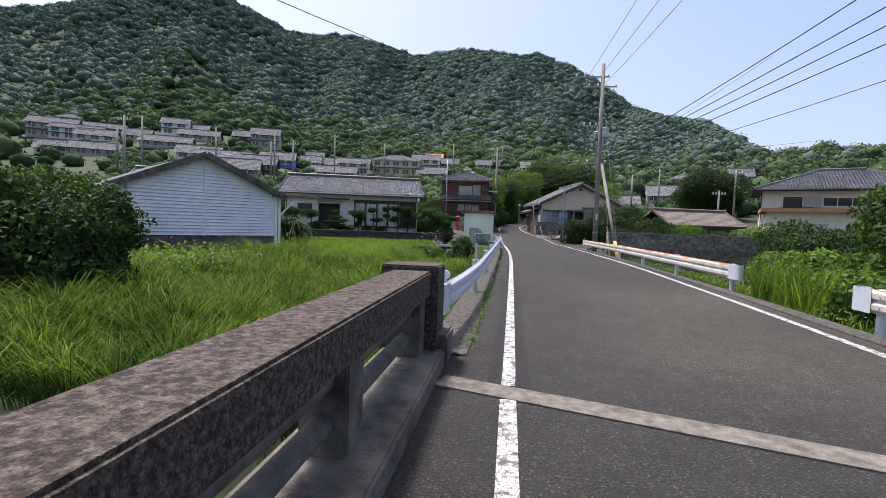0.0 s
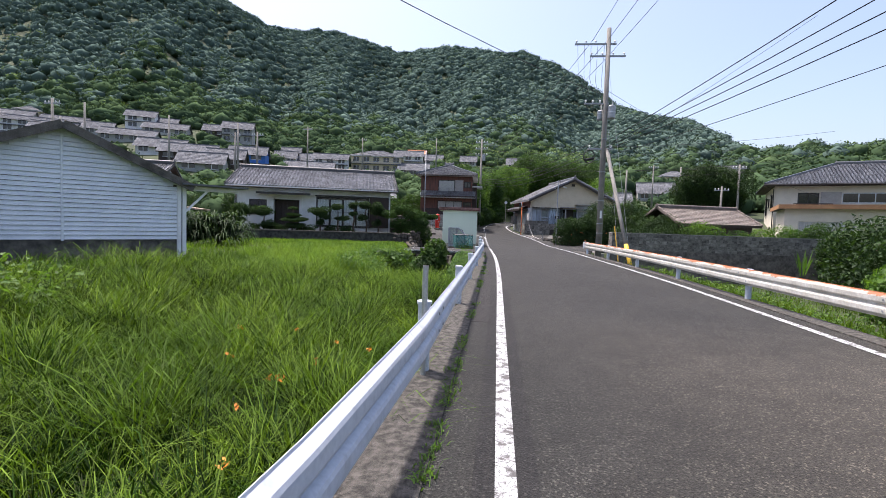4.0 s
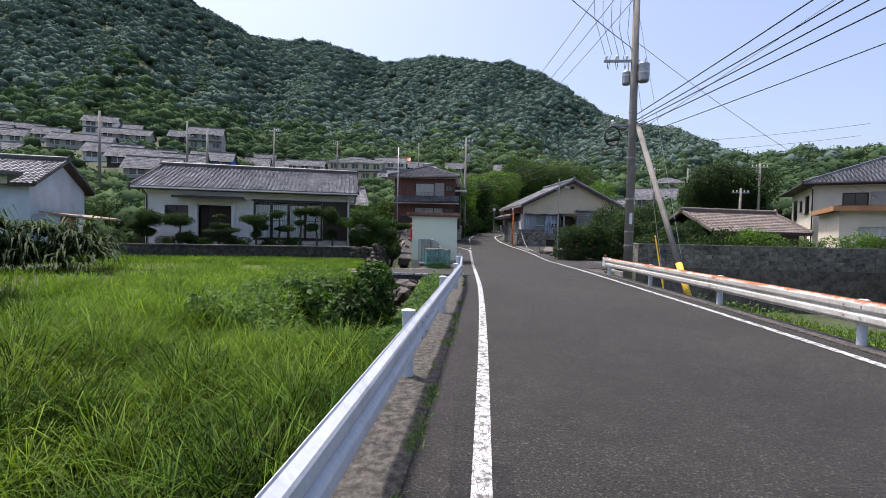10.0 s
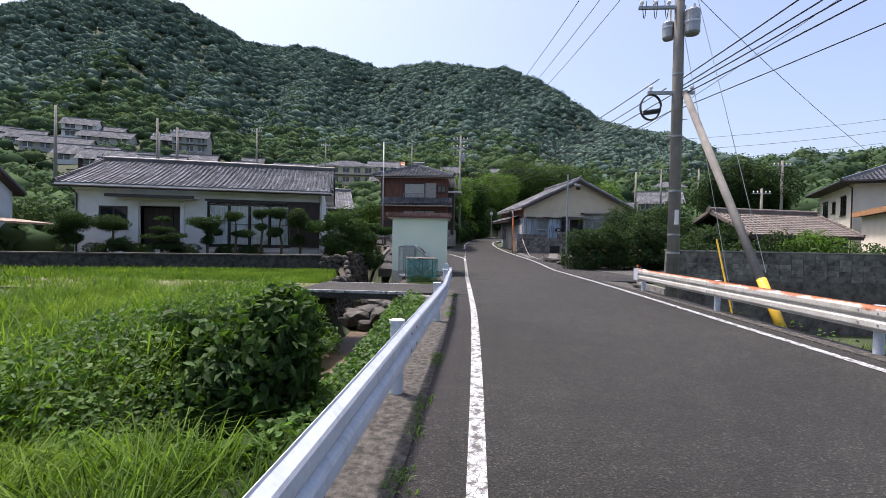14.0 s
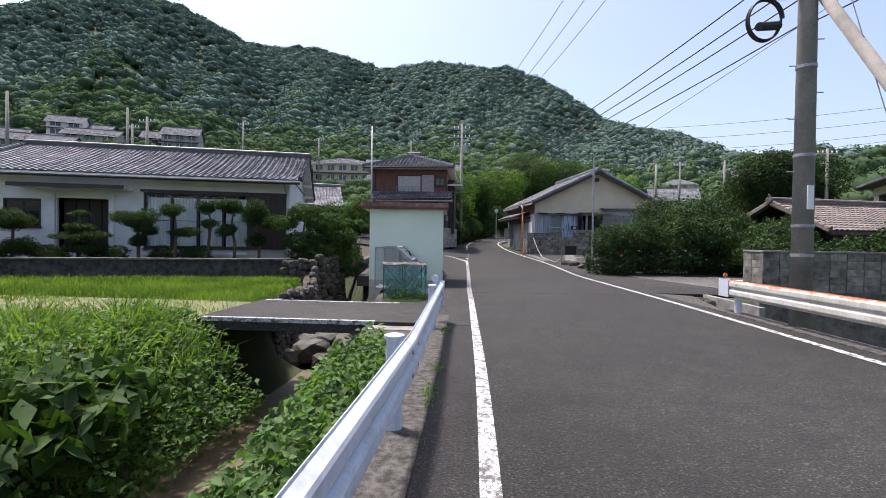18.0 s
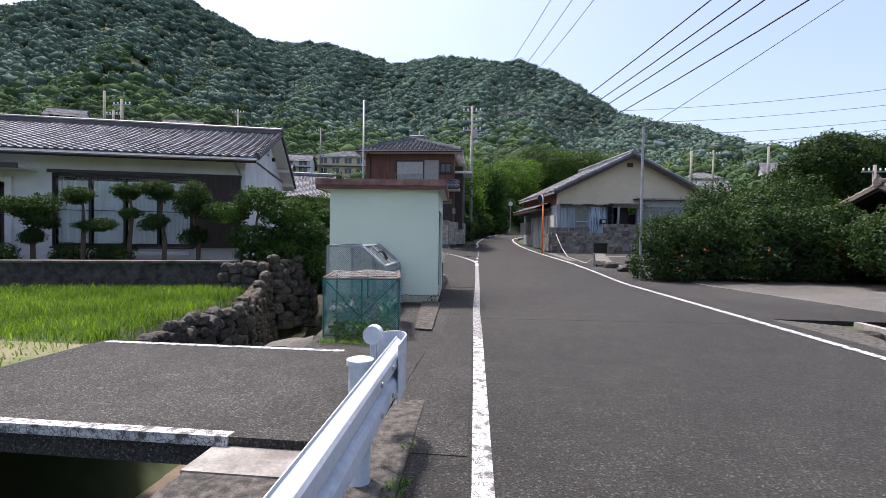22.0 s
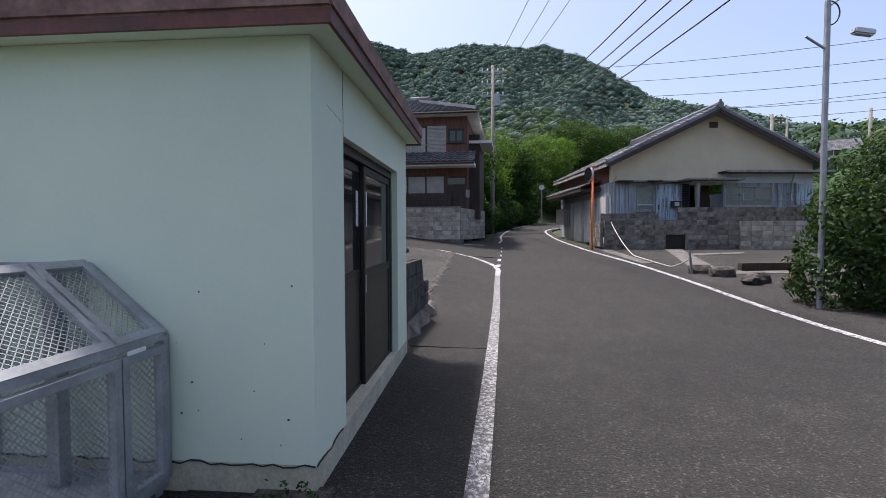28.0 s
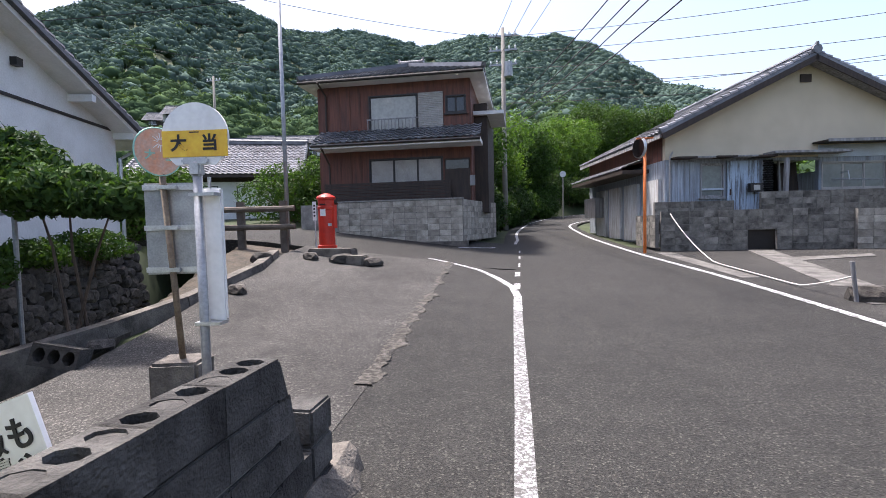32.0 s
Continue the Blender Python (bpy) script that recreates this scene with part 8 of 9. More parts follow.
def bus_stop():
    p = thing("bus_stop_sign", pose(-2.02, 42.38, 0.1, 0, 0, 8), "bus stop sign on a grey pole, round white-and-yellow board", "bus stop")
    part("pole", bar([(0, 0, -0.3), (0, 0, 1.87)], 0.028, 14), M["steel_grey"], p, smooth=True)
    # round board with flat lower edge
    bm = bmesh.new()
    ring = [(0.21 * math.cos(a), 0.21 * math.sin(a)) for a in [math.pi * k / 20 - 0.95 for k in range(0, 20 + 13)]]
    f, b = [bm.verts.new((x, -0.008, 2.02 + z)) for x, z in ring], [bm.verts.new((x, 0.008, 2.02 + z)) for x, z in ring]
    bm.faces.new(f), bm.faces.new(b[::-1])
    for i in range(len(ring)):
        bm.faces.new((f[i], b[i], b[(i + 1) % len(ring)], f[(i + 1) % len(ring)]))
    part("round_board", bm, M["white"], p, "round white board")
    part("name_plate", bx(-0.205, 0.205, -0.014, -0.009, 1.9, 2.06), M["yellow"], p, "yellow name plate")
    for x, ch in ((-0.1, "大"), (0.095, "当")):
        letters(ch, 0.105, pose(x, -0.0155, 1.978, 90), M["black"], p, bold=0.03)
    part("small_print", bx(-0.03, 0.03, -0.0155, -0.0142, 2.045, 2.052), M["black"], p)
    part("bracket", bx(-0.085, 0.085, -0.024, -0.012, 1.855, 1.895, 0.012), M["alu"], p, "half-round metal bracket")
    part("bracket", bx(-0.036, 0.036, -0.034, 0.03, 1.78, 1.87, 0.012), M["alu"], p, "metal bracket")
    part("timetable_panel", bx(0.0, 0.13, 0.03, 0.06, 0.88, 1.71, 0.01), M["white"], p, "narrow white timetable panel")
    part("panel_top", bx(0.045, 0.06, 0.03, 0.045, 1.71, 1.78), M["alu"], p)
    for z in (0.86, 1.66):
        part("clamp", bx(-0.045, 0.12, -0.035, 0.065, z, z + 0.02), M["alu"], p)
    q = thing("bus_stop_sign", pose(-2.56, 42.8, 0.46, 0, 0, 14) @ Matrix.Scale(0.75, 4), "old leaning bus stop sign, orange disc and grey back board", "bus stop")
    part("pole", bar([(0.03, 0, 0.0), (-0.09, 0, 2.0)], 0.03, 12), M["old_pole"], q, "rusty brown pole", smooth=True)
    part("round_board", disc(0.225, 0.012, 40), M["faded_orange"], q, "faded orange disc", m=pose(-0.09, -0.04, 2.21, 0, 0, 56))
    part("disc_rim", bar([(0.225 * math.cos(2 * math.pi * k / 24), 0, 0.225 * math.sin(2 * math.pi * k / 24)) for k in range(25)], 0.009, 6), M["mint_rim"], q, m=pose(-0.09, -0.04, 2.21, 0, 0, 56))
    face = pose(-0.09, -0.04, 2.21, 0, 0, 56)
    for x, ch in ((-0.085, "大"), (0.1, "当")):
        letters(ch, 0.1, face @ pose(x, -0.0085, -0.04, 90), M["mint_rim"], q, bold=0.03)
    for k in range(14):  # painted burst of rays above the name
        a = math.radians(-80 + k * 24)
        r0, r1 = 0.025, 0.09 if k % 2 else 0.065
        part("painted_ray", bar([(0.02 + r0 * math.sin(a), -0.0065, 0.09 + r0 * math.cos(a)), (0.02 + r1 * math.sin(a), -0.0065, 0.09 + r1 * math.cos(a))], 0.0045, 4), M["white"], q, m=face)
    part("back_board", bx(-0.29, 0.2, 0.04, 0.055, 1.03, 1.92), M["steel_grey"], q, "grey sheet metal board")
    for z in (1.05, 1.46, 1.85):
        part("rail", bx(-0.29, 0.2, 0.01, 0.04, z, z + 0.05), M["alu"], q)
        part("rail_clamp", bx(-0.15, 0.05, -0.04, 0.015, z + 0.005, z + 0.045, 0.008), M["alu"], q)
    part("foot", bx(-0.22, 0.24, -0.2, 0.2, -0.65, 0.2, 0.03), M["concrete_dark"], q, "concrete foot")


bus_stop()
ns = thing("notice_board", pose(-1.56, 40.98, 1.05, 0, -20, 0) @ Matrix.Scale(1.3, 4), "white notice board leaning behind the block wall", "notice board")
nb = bmesh.new()
_nf = [[nb.verts.new((x, y, z)) for x, z in ((0, 0), (0, -0.2), (-0.36, -0.85), (-0.42, -0.85), (-0.42, 0))] for y in (-0.006, 0.006)]
nb.faces.new(_nf[0][::-1]), nb.faces.new(_nf[1])
for i in range(5):
    nb.faces.new((_nf[0][i], _nf[0][(i + 1) % 5], _nf[1][(i + 1) % 5], _nf[1][i]))
bmesh.ops.recalc_face_normals(nb, faces=nb.faces[:])
part("board", nb, M["white"], ns, "white board with a broken corner")
for x0, z0, sz, word in ((-0.06, -0.09, 0.088, "もや"), (-0.14, -0.1, 0.055, "収集"), (-0.195, -0.11, 0.036, "この")):
    for k, ch in enumerate(word):
        letters(ch, sz, pose(x0, -0.0085, z0 - k * sz * 1.05, 90), M["black"], ns, bold=0.02)
for k in range(3):
    part("text_line", bx(-0.36 + k * 0.06, -0.335 + k * 0.06, -0.0085, -0.0062, -0.52, -0.3), M["black"], ns)


def post_box():
    p = thing("post_box", pose(-5.1, 50.9, 1.04), "old round red pillar post box", "post box")
    prof = [(0.24, 0.0), (0.24, 0.06), (0.2, 0.08), (0.2, 0.95), (0.215, 0.97), (0.215, 1.03), (0.2, 1.05), (0.2, 1.2), (0.24, 1.22), (0.24, 1.26), (0.2, 1.3), (0.1, 1.35), (0.03, 1.37)]
    part("body", bar([(0, 0, z) for _, z in prof], [r for r, _ in prof], 28), M["red"], p, smooth=False)
    part("slot_hood", bx(-0.09, 0.09, -0.25, -0.19, 1.1, 1.16, 0.01), M["red"], p)
    part("slot", bx(-0.075, 0.075, -0.215, -0.2, 1.07, 1.1), M["black"], p)
    part("notice", bx(-0.07, 0.07, -0.207, -0.199, 0.8, 0.98), M["white"], p, "white collection notice")
    part("side_box", bar([(0.2, 0.02, 0.5), (0.2, 0.02, 1.08)], [0.07, 0.07], 12), M["red"], p)
    part("lock_plate", bx(0.12, 0.2, -0.19, -0.14, 0.55, 0.62), M["alu"], p)
    part("plinth", bx(-0.3, 0.3, -0.3, 0.3, -0.35, 0.0, 0.02), M["concrete_dark"], p)


post_box()


# ---- cages by the hut ----
def mesh_panel(bm, o, u, v, cell, r, diag=True):
    """Wire mesh of crossed flat strips over the parallelogram o, u, v."""
    o, u, v = Vector(o), Vector(u), Vector(v)
    n = u.cross(v).normalized()
    lu, lv = u.length, v.length
    a, b = u / lu, v / lv
    def strip(p, q):
        d = (q - p).normalized()
        s = d.cross(n) * r
        vs = [bm.verts.new(c) for c in (p - s, p + s, q + s, q - s)]
        bm.faces.new(vs)
    if diag:
        k = -lv
        while k < lu:
            for sg in (1, -1):
                # line x = k + t (or mirrored) clipped to the panel
                t0, t1 = max(0, -k), min(lv, lu - k)
                if t1 - t0 > 0.01:
                    p, q = (k + t0, t0), (k + t1, t1)
                    if sg < 0:
                        p, q = (p[0], lv - p[1]), (q[0], lv - q[1])
                    strip(o + a * p[0] + b * p[1], o + a * q[0] + b * q[1])
            k += cell
    else:
        for i in range(int(lu / cell) + 1):
            strip(o + a * i * cell, o + a * i * cell + v)
        for i in range(int(lv / cell) + 1):
            strip(o + b * i * cell, o + b * i * cell + u)
    return bm


def metal_cage():
    c = thing("refuse_cage", pose(-1.4, 35.05, 0.02, 0, 0, 3.5), "galvanised mesh refuse cage with two sloping lids", "refuse cage")
    W, D, H, h, xm = 1.0, 1.76, 1.18, 0.82, -0.42
    S = M["zinc"]
    corners = [(-W, H), (xm, H), (0.0, h), (0.0, 0.05), (-W, 0.05)]
    sq = [(-0.021, -0.021), (0.021, -0.021), (0.021, 0.021), (-0.021, 0.021)]

    def rod(p, q, parent=c, name="frame_bar", prof=sq):
        d = (Vector(q) - Vector(p)).normalized()
        return part(name, extrude_profile(bmesh.new(), prof, p, q, Vector((1, 0, 0)) if abs(d.z) > 0.95 else Vector((0, 0, 1))), S, parent)

    for y in (0, D):
        for (x0, z0), (x1, z1) in zip(corners, corners[1:] + corners[:1]):
            rod((x0, y, z0), (x1, y, z1))
    for x, z in corners:
        rod((x, 0.018, z), (x, D - 0.018, z), name="long_rail")
    flat = [(-0.027, -0.006), (0.027, -0.006), (0.027, 0.012), (-0.027, 0.012)]
    cuts = (0.03, 0.73, 1.43, D - 0.03)
    slope = Vector((-xm, 0, h - H))
    for k, (a, b) in enumerate(zip(cuts, cuts[1:])):
        y0, y1 = a + 0.012, b - 0.012
        fr = lattice((y0 - 0.02, y0 + 0.034, y1 - 0.034, y1 + 0.02), (-0.015, 0.035, slope.length - 0.035, slope.length + 0.01), {(1, 1)}, -0.012, 0.006)
        bmesh.ops.transform(fr, matrix=Matrix.Translation((xm + 0.01, 0, H + 0.02)) @ Matrix.Rotation(math.atan2(slope.x, slope.z), 4, "Y"), verts=fr.verts[:])
        lid = part("lid" if k < 2 else "fixed_panel", fr, S, c, "expanded metal lid" if k < 2 else "fixed sloping mesh panel")
        tagged(part("wire_mesh", mesh_panel(bmesh.new(), (xm + 0.01, y0, H + 0.012), (0, y1 - y0, 0), slope, 0.036, 0.0021), S, lid), kind="stuff")
        door = part("front_door" if k < 2 else "front_panel", lattice((y0 - 0.008, y0 + 0.034, y1 - 0.034, y1 + 0.008), (0.08, 0.12, h - 0.08, h - 0.04), {(1, 1)}, 0.004, 0.046), S, c, "mesh front door" if k < 2 else "fixed mesh front panel")
        tagged(part("wire_mesh", mesh_panel(bmesh.new(), (0.02, y0, 0.1), (0, y1 - y0, 0), (0, 0, h - 0.16), 0.036, 0.0021), S, door), kind="stuff")
        if k < 2:
            for zz in (0.2, h - 0.2):
                part("hinge", bar([(0.046, y1 - 0.01, zz - 0.035), (0.046, y1 - 0.01, zz + 0.035)], 0.011, 8), S, door)
            part("latch", bx(0.04, 0.055, y0 + 0.02, y0 + 0.1, 0.42, 0.46), S, door)
            for f in (0.15, 0.8):
                part("hinge", bar([(xm + slope.x * f - 0.03, y1 + 0.012, H + 0.035 + slope.z * f + 0.024), (xm + slope.x * f + 0.03, y1 + 0.012, H + 0.035 + slope.z * f - 0.024)], 0.009, 8), S, lid)
        else:
            part("maker_label", bx(0.026, 0.03, y0 + 0.04, y0 + 0.16, h - 0.055, h - 0.02), M["white"], door, "small white label")
    for yy in (0.655, 0.795):
        arc = [Vector((xm + slope.x * (0.42 + 0.4 * t), yy, H + slope.z * (0.42 + 0.4 * t) + 0.03 + 0.075 * math.sin(math.pi * t))) for t in [k / 8 for k in range(9)]]
        part("lid_handle", bar(arc, 0.014, 8), M["black"], c, "black grab handle")
    part("back_mesh", mesh_panel(bmesh.new(), (-W, 0.02, 0.07), (0, D - 0.04, 0), (0, 0, H - 0.09), 0.036, 0.0021), S, c)
    part("top_mesh", mesh_panel(bmesh.new(), (-W, 0.02, H), (0, D - 0.04, 0), (W + xm, 0, 0), 0.036, 0.0021), S, c)
    for y in (0, D):
        part("end_mesh", mesh_panel(bmesh.new(), (-W, y, 0.07), (W, 0, 0), (0, 0, h - 0.07), 0.036, 0.0021), S, c)
        part("end_mesh_upper", mesh_panel(bmesh.new(), (-W, y, h), (W + xm, 0, 0), (0, 0, H - h), 0.036, 0.0021), S, c)
    part("floor_tray", bx(-W, 0, 0, D, 0.02, 0.045), S, c)
    part("inner_post", bx(-W * 0.55, -W * 0.55 + 0.07, D - 0.14, D - 0.07, 0.05, H - 0.02), M["steel_grey"], c)
    for x in (-W + 0.04, -0.04):
        for y in (0.04, D - 0.04):
            part("foot", bx(x - 0.03, x + 0.03, y - 0.03, y + 0.03, -0.03, 0.03), S, c)


metal_cage()


def net_cage():
    c = thing("net_cage", pose(-0.78, 33.28, 0.0, 0, 0, 12), "rusty bar cage wrapped in teal plastic netting, weeds growing inside", "net cage")
    W, D, H = 1.0, 1.42, 0.8
    for x in (-W, -W / 2, 0):
        for y in (0, D):
            part("upright", bar([(x, y, -0.05), (x, y, H)], 0.012, 6), M["rust_dark"], c)
    for z in (0.04, H):
        for a, b in (((-W, 0, z), (0, 0, z)), ((-W, D, z), (0, D, z)), ((-W, 0, z), (-W, D, z)), ((0, 0, z), (0, D, z))):
            part("bar", bar([a, b], 0.012, 6), M["rust_dark"], c)
    for x in (-W, ):
        part("brace", bar([(-W, -0.005, H), (-W * 0.3, -0.005, 0.05)], 0.009, 6), M["black"], c)
        part("brace", bar([(0, -0.005, H), (-W * 0.75, -0.005, 0.05)], 0.009, 6), M["black"], c)
        part("brace", bar([(0.005, 0, H), (0.005, D, 0.1)], 0.009, 6), M["black"], c)
    for y in (0.35, 0.75, 1.1):
        part("roof_slat", bx(-W, 0, y, y + 0.06, H, H + 0.012), M["rust_dark"], c)
    e = 0.016
    part("netting_front", mesh_panel(bmesh.new(), (-W - e, -e, 0.02), (W + 2 * e, 0, 0), (0, 0, H), 0.028, 0.002), M["net"], c, "teal plastic netting")
    part("netting_back", mesh_panel(bmesh.new(), (-W - e, D + e, 0.02), (W + 2 * e, 0, 0), (0, 0, H), 0.036, 0.002), M["net"], c, "teal plastic netting")
    part("netting_side", mesh_panel(bmesh.new(), (e, -e, 0.02), (0, D + 2 * e, 0), (0, 0, H), 0.03, 0.0024), M["net"], c, "teal plastic netting")
    part("netting_side", mesh_panel(bmesh.new(), (-W - e, -e, 0.02), (0, D + 2 * e, 0), (0, 0, H), 0.036, 0.002), M["net"], c, "teal plastic netting")
    top = bmesh.new()  # sagging wire netting over the top
    mesh_panel(top, (-W - e, -e, H + 0.02), (W + 2 * e, 0, 0), (0, D + 2 * e, 0), 0.034, 0.002)
    bmesh.ops.subdivide_edges(top, edges=[q for q in top.edges if q.calc_length() > 0.2], cuts=7)
    for v in top.verts:
        v.co.z += 0.016 * math.sin(v.co.x * 9 + v.co.y * 4) + 0.012 * math.sin(v.co.y * 13)
    part("netting_top", top, M["wire_grey"], c, "sagging grey wire netting")
    for xx in (0.0, -W):
        part("angle_iron", bx(xx - 0.02, xx + 0.022, 0, D, H + 0.013, H + 0.022), M["rust_dark"], c, "rusty angle iron")
    pl = part("placard", bx(0.02, 0.028, 0.78, 1.34, 0.16, 0.66, 0.003), M["placard"], c, "faded printed placard")
    part("placard_band", bx(0.0281, 0.031, 0.8, 1.32, 0.44, 0.63), M["tarp"], pl, "blue band")
    for k in range(6):
        part("text_bar", bx(0.0311, 0.033, 0.84 + 0.08 * k, 0.89 + 0.08 * k, 0.5, 0.57), M["placard"], pl)
    part("netting_overlap", mesh_panel(bmesh.new(), (0.045, 0.7, 0.05), (0, D - 0.68, 0), (0, 0, H - 0.05), 0.034, 0.002), M["net"], c, "teal plastic netting")
    for k in range(3):  # crumpled clear bags
        bag = bmesh.new()
        bx0, by0, bz0 = -0.85 + 0.18 * k, 0.18 + 0.2 * ((k * 3) % 5), 0.08 + 0.06 * (k % 3)
        gr = [[bag.verts.new((bx0 + 0.05 * i + 0.02 * math.sin(j * 2.1 + k), by0 + 0.02 * math.sin(i * 1.7 + j), bz0 + 0.06 * j + 0.02 * math.sin(i * 2.3 + k))) for j in range(6)] for i in range(5)]
        for i in range(4):
            for j in range(5):
                bag.faces.new((gr[i][j], gr[i + 1][j], gr[i + 1][j + 1], gr[i][j + 1]))
        part("plastic_bag", bag, M["wire_grey"], c, "crumpled grey plastic bag")
    for k in range(7):
        part("loose_cord", bar([(-0.85 + 0.1 * k + 0.18 * u, 0.05 + 0.03 * k, 0.3 + 0.03 * k + 0.16 * math.sin(u * 3.1 + k)) for u in [j / 6 for j in range(7)]], 0.004, 4), M["alu"], c, "pale loose cord inside the netting")
    P = np.stack([RNG.uniform(-0.95, -0.05, 700), RNG.uniform(0.05, 1.3, 700), RNG.uniform(0.02, 0.5, 700) * RNG.uniform(0.3, 1, 700)], 1)
    tagged(part("weed_growth", leaf_mesh("weed_growth", P, np.tile(np.array([0, -0.3, 1.0]), (700, 1)), 0.07, 0.04, M["leaf"], 0.8), None, c), kind="stuff")


net_cage()
for k, (x, y, z, w_, d_, h_) in enumerate(((-3.85, 34.05, -1.4, 1.1, 0.9, 0.75), (-3.2, 33.2, -1.55, 0.7, 0.6, 0.5), (-4.05, 33.1, -1.5, 0.8, 0.6, 0.6), (-3.3, 35.3, -1.45, 0.75, 0.7, 0.55), (-4.1, 35.6, -1.5, 0.7, 0.6, 0.55), (-2.75, 34.3, -1.25, 0.6, 0.5, 0.5))):
    bo = tagged(new("boulder", _boulders[k % 3]), "dark rounded boulder in the creek bed", "boulder", "creek boulders")
    bo.matrix_basis = pose(x, y, z, 4 * k, 5, 37 * k) @ Matrix.Diagonal((w_, d_, h_, 1))
sheet("creek_bank", [(-3.1, 32.5), (-1.15, 32.5), (-1.3, 36.4), (-3.1, 36.4)], 0.05, M["soil_dark"], "bare dark earth bank of the creek", "bank", lambda x, y: float(ground_z(x, y)), 20, 0.2)
for i, (x, y, z, s) in enumerate(((-3.35, 34.3, -1.3, 0.95), (-3.0, 35.3, -1.1, 1.3), (-3.55, 35.9, -1.0, 0.9), (-2.6, 34.1, -1.0, 0.7), (-2.3, 33.5, -0.55, 0.5), (-2.75, 33.2, -1.2, 0.8), (-3.6, 33.4, -1.35, 0.8), (-2.35, 34.9, -0.6, 0.55))):
    st = new("boulder", _boulders[i % 3])
    st.matrix_basis = pose(x, y, z, 8, -6, x * 97) @ Matrix.Diagonal((s * 1.35, s, s * 0.8, 1))
    tagged(st, "big dark boulder lying in the creek", "boulder", "creek boulders")
sheet("paving_seam", [(0.2, 35.05), (5.0, 35.35), (5.0, 35.38), (0.2, 35.08)], 0.0025, M["asphalt_dark"], "thin dark seam across the asphalt", "road", None, 4, 0.01)
mo = scatter(700, -1.75, -0.85, 32.75, 33.0, lambda x, y: RNG.uniform(0, 1, len(x)) < 0.8)
mo[:, 2] = 0.01
tagged(part("moss_patch", blades("moss_patch", mo, 0.035, 0.012, M["leaf_bright"], 0.9)), "patch of yellow-green moss on the asphalt", "moss", kind="stuff")
bush("weed_clump", -1.35, 33.02, 0.0, [((0, 0, 0.12), (0.3, 0.16, 0.14)), ((0.45, 0.08, 0.08), (0.22, 0.14, 0.1))], 900, 0.05, M["leaf"], "small leafy weeds in front of the net cage", stems=3, trunk_r=0.006, category="weeds")
bush("weed_clump", -0.72, 36.65, 0.02, [((0, 0, 0.08), (0.16, 0.08, 0.1))], 900, 0.03, M["leaf_dark"], "small dry weeds at the foot of the hut", stems=3, trunk_r=0.004, category="weeds")

# ---- road mirror, stake with rope, reflectors, marker posts ----
rm = thing("road_mirror", pose(3.2, 54.55, 0.6), "orange road mirror post with round convex mirror", "road mirror")
part("post", bar([(0, 0, -0.2), (0, 0, 3.3)], 0.045, 14), M["orange"], rm, smooth=True)
part("housing", disc(0.3, 0.05), M["alu"], rm, m=pose(-0.15, -0.05, 3.05, 0, 0, -66))
part("mirror", disc(0.27, 0.03), M["mirror"], rm, m=pose(-0.18, -0.065, 3.05, 0, 0, -66))
part("visor", bx(-0.25, 0.2, -0.2, -0.02, 3.3, 3.32), M["orange"], rm)
r2 = thing("road_mirror", pose(1.9, 72, 2.2), "small road mirror post at the far bend", "road mirror")
part("post", bar([(0, 0, -0.5), (0, 0, 2.6)], 0.045, 10), M["pole"], r2)
part("mirror", disc(0.2, 0.04), M["alu"], r2, m=pose(0, -0.06, 2.5))
sk = thing("stake", pose(4.85, 48.0, 0.1), "leaning grey stake with a white rope tied to it", "stake")
part("shaft", bar([(0, 0, -0.1), (-0.1, 0, 0.75)], 0.03, 8), M["wood_grey"], sk)
rp = thing("rope", pose(0, 0, 0), "sagging white rope from the wall to the stake", "rope")
rope_pts = []
for k in range(25):
    t = k / 24
    a, b = Vector((4.0, 54.95, 1.72)), Vector((4.77, 48.0, 0.62))
    q = a.lerp(b, t) - Vector((0, 0, 3.4 * t * (1 - t)))
    rope_pts.append(Vector((q.x, q.y, max(q.z, float(road_z(q.y)) + 0.03))))
part("strand", bar(rope_pts, 0.014, 6), M["rope"], rp)
for x, y, s in ((5.05, 48.1, 0.55), (5.4, 47.6, 0.6), (5.75, 46.6, 0.6), (6.1, 45.9, 0.5), (5.5, 46.3, 0.4)):
    st = new("stone", _stones[int(y * 3) % 7])
    st.matrix_basis = pose(x, y, float(road_z(y)) + 0.08, 0, 0, x * 70) @ Matrix.Diagonal((s * 1.2, s * 0.9, s * 0.7, 1))
    tagged(st, "large dark stone at the yard edge", "stone", "loose stones")
for x0, y0 in ((6.3, 48.6), (7.6, 49.2)):
    bb = thing("timber_baulk", pose(x0, y0, 0.32, 0, 0, 12), "old dark timber baulk on the ground", "timber")
    part("beam", bx(0, 1.6, 0, 0.22, -0.1, 0.16, 0.02), M["wood_dark"], bb)
pp = thing("marker_pipe", pose(-0.1, 9.36, 0), "grey steel pipe behind the guard rail", "pipe")
part("shaft", bar([(0, 0, -0.9), (0, 0, 1.05)], 0.027, 20), M["alu"], pp, smooth=False)
# near-black disc paints the shade inside the pipe, which is solid here
part("bore_shade_disc", bar([(0, 0, 1.0), (0, 0, 1.052)], 0.021, 20), M["black_frame"], pp, "dark disc, shade of the pipe's open end put into its colour")
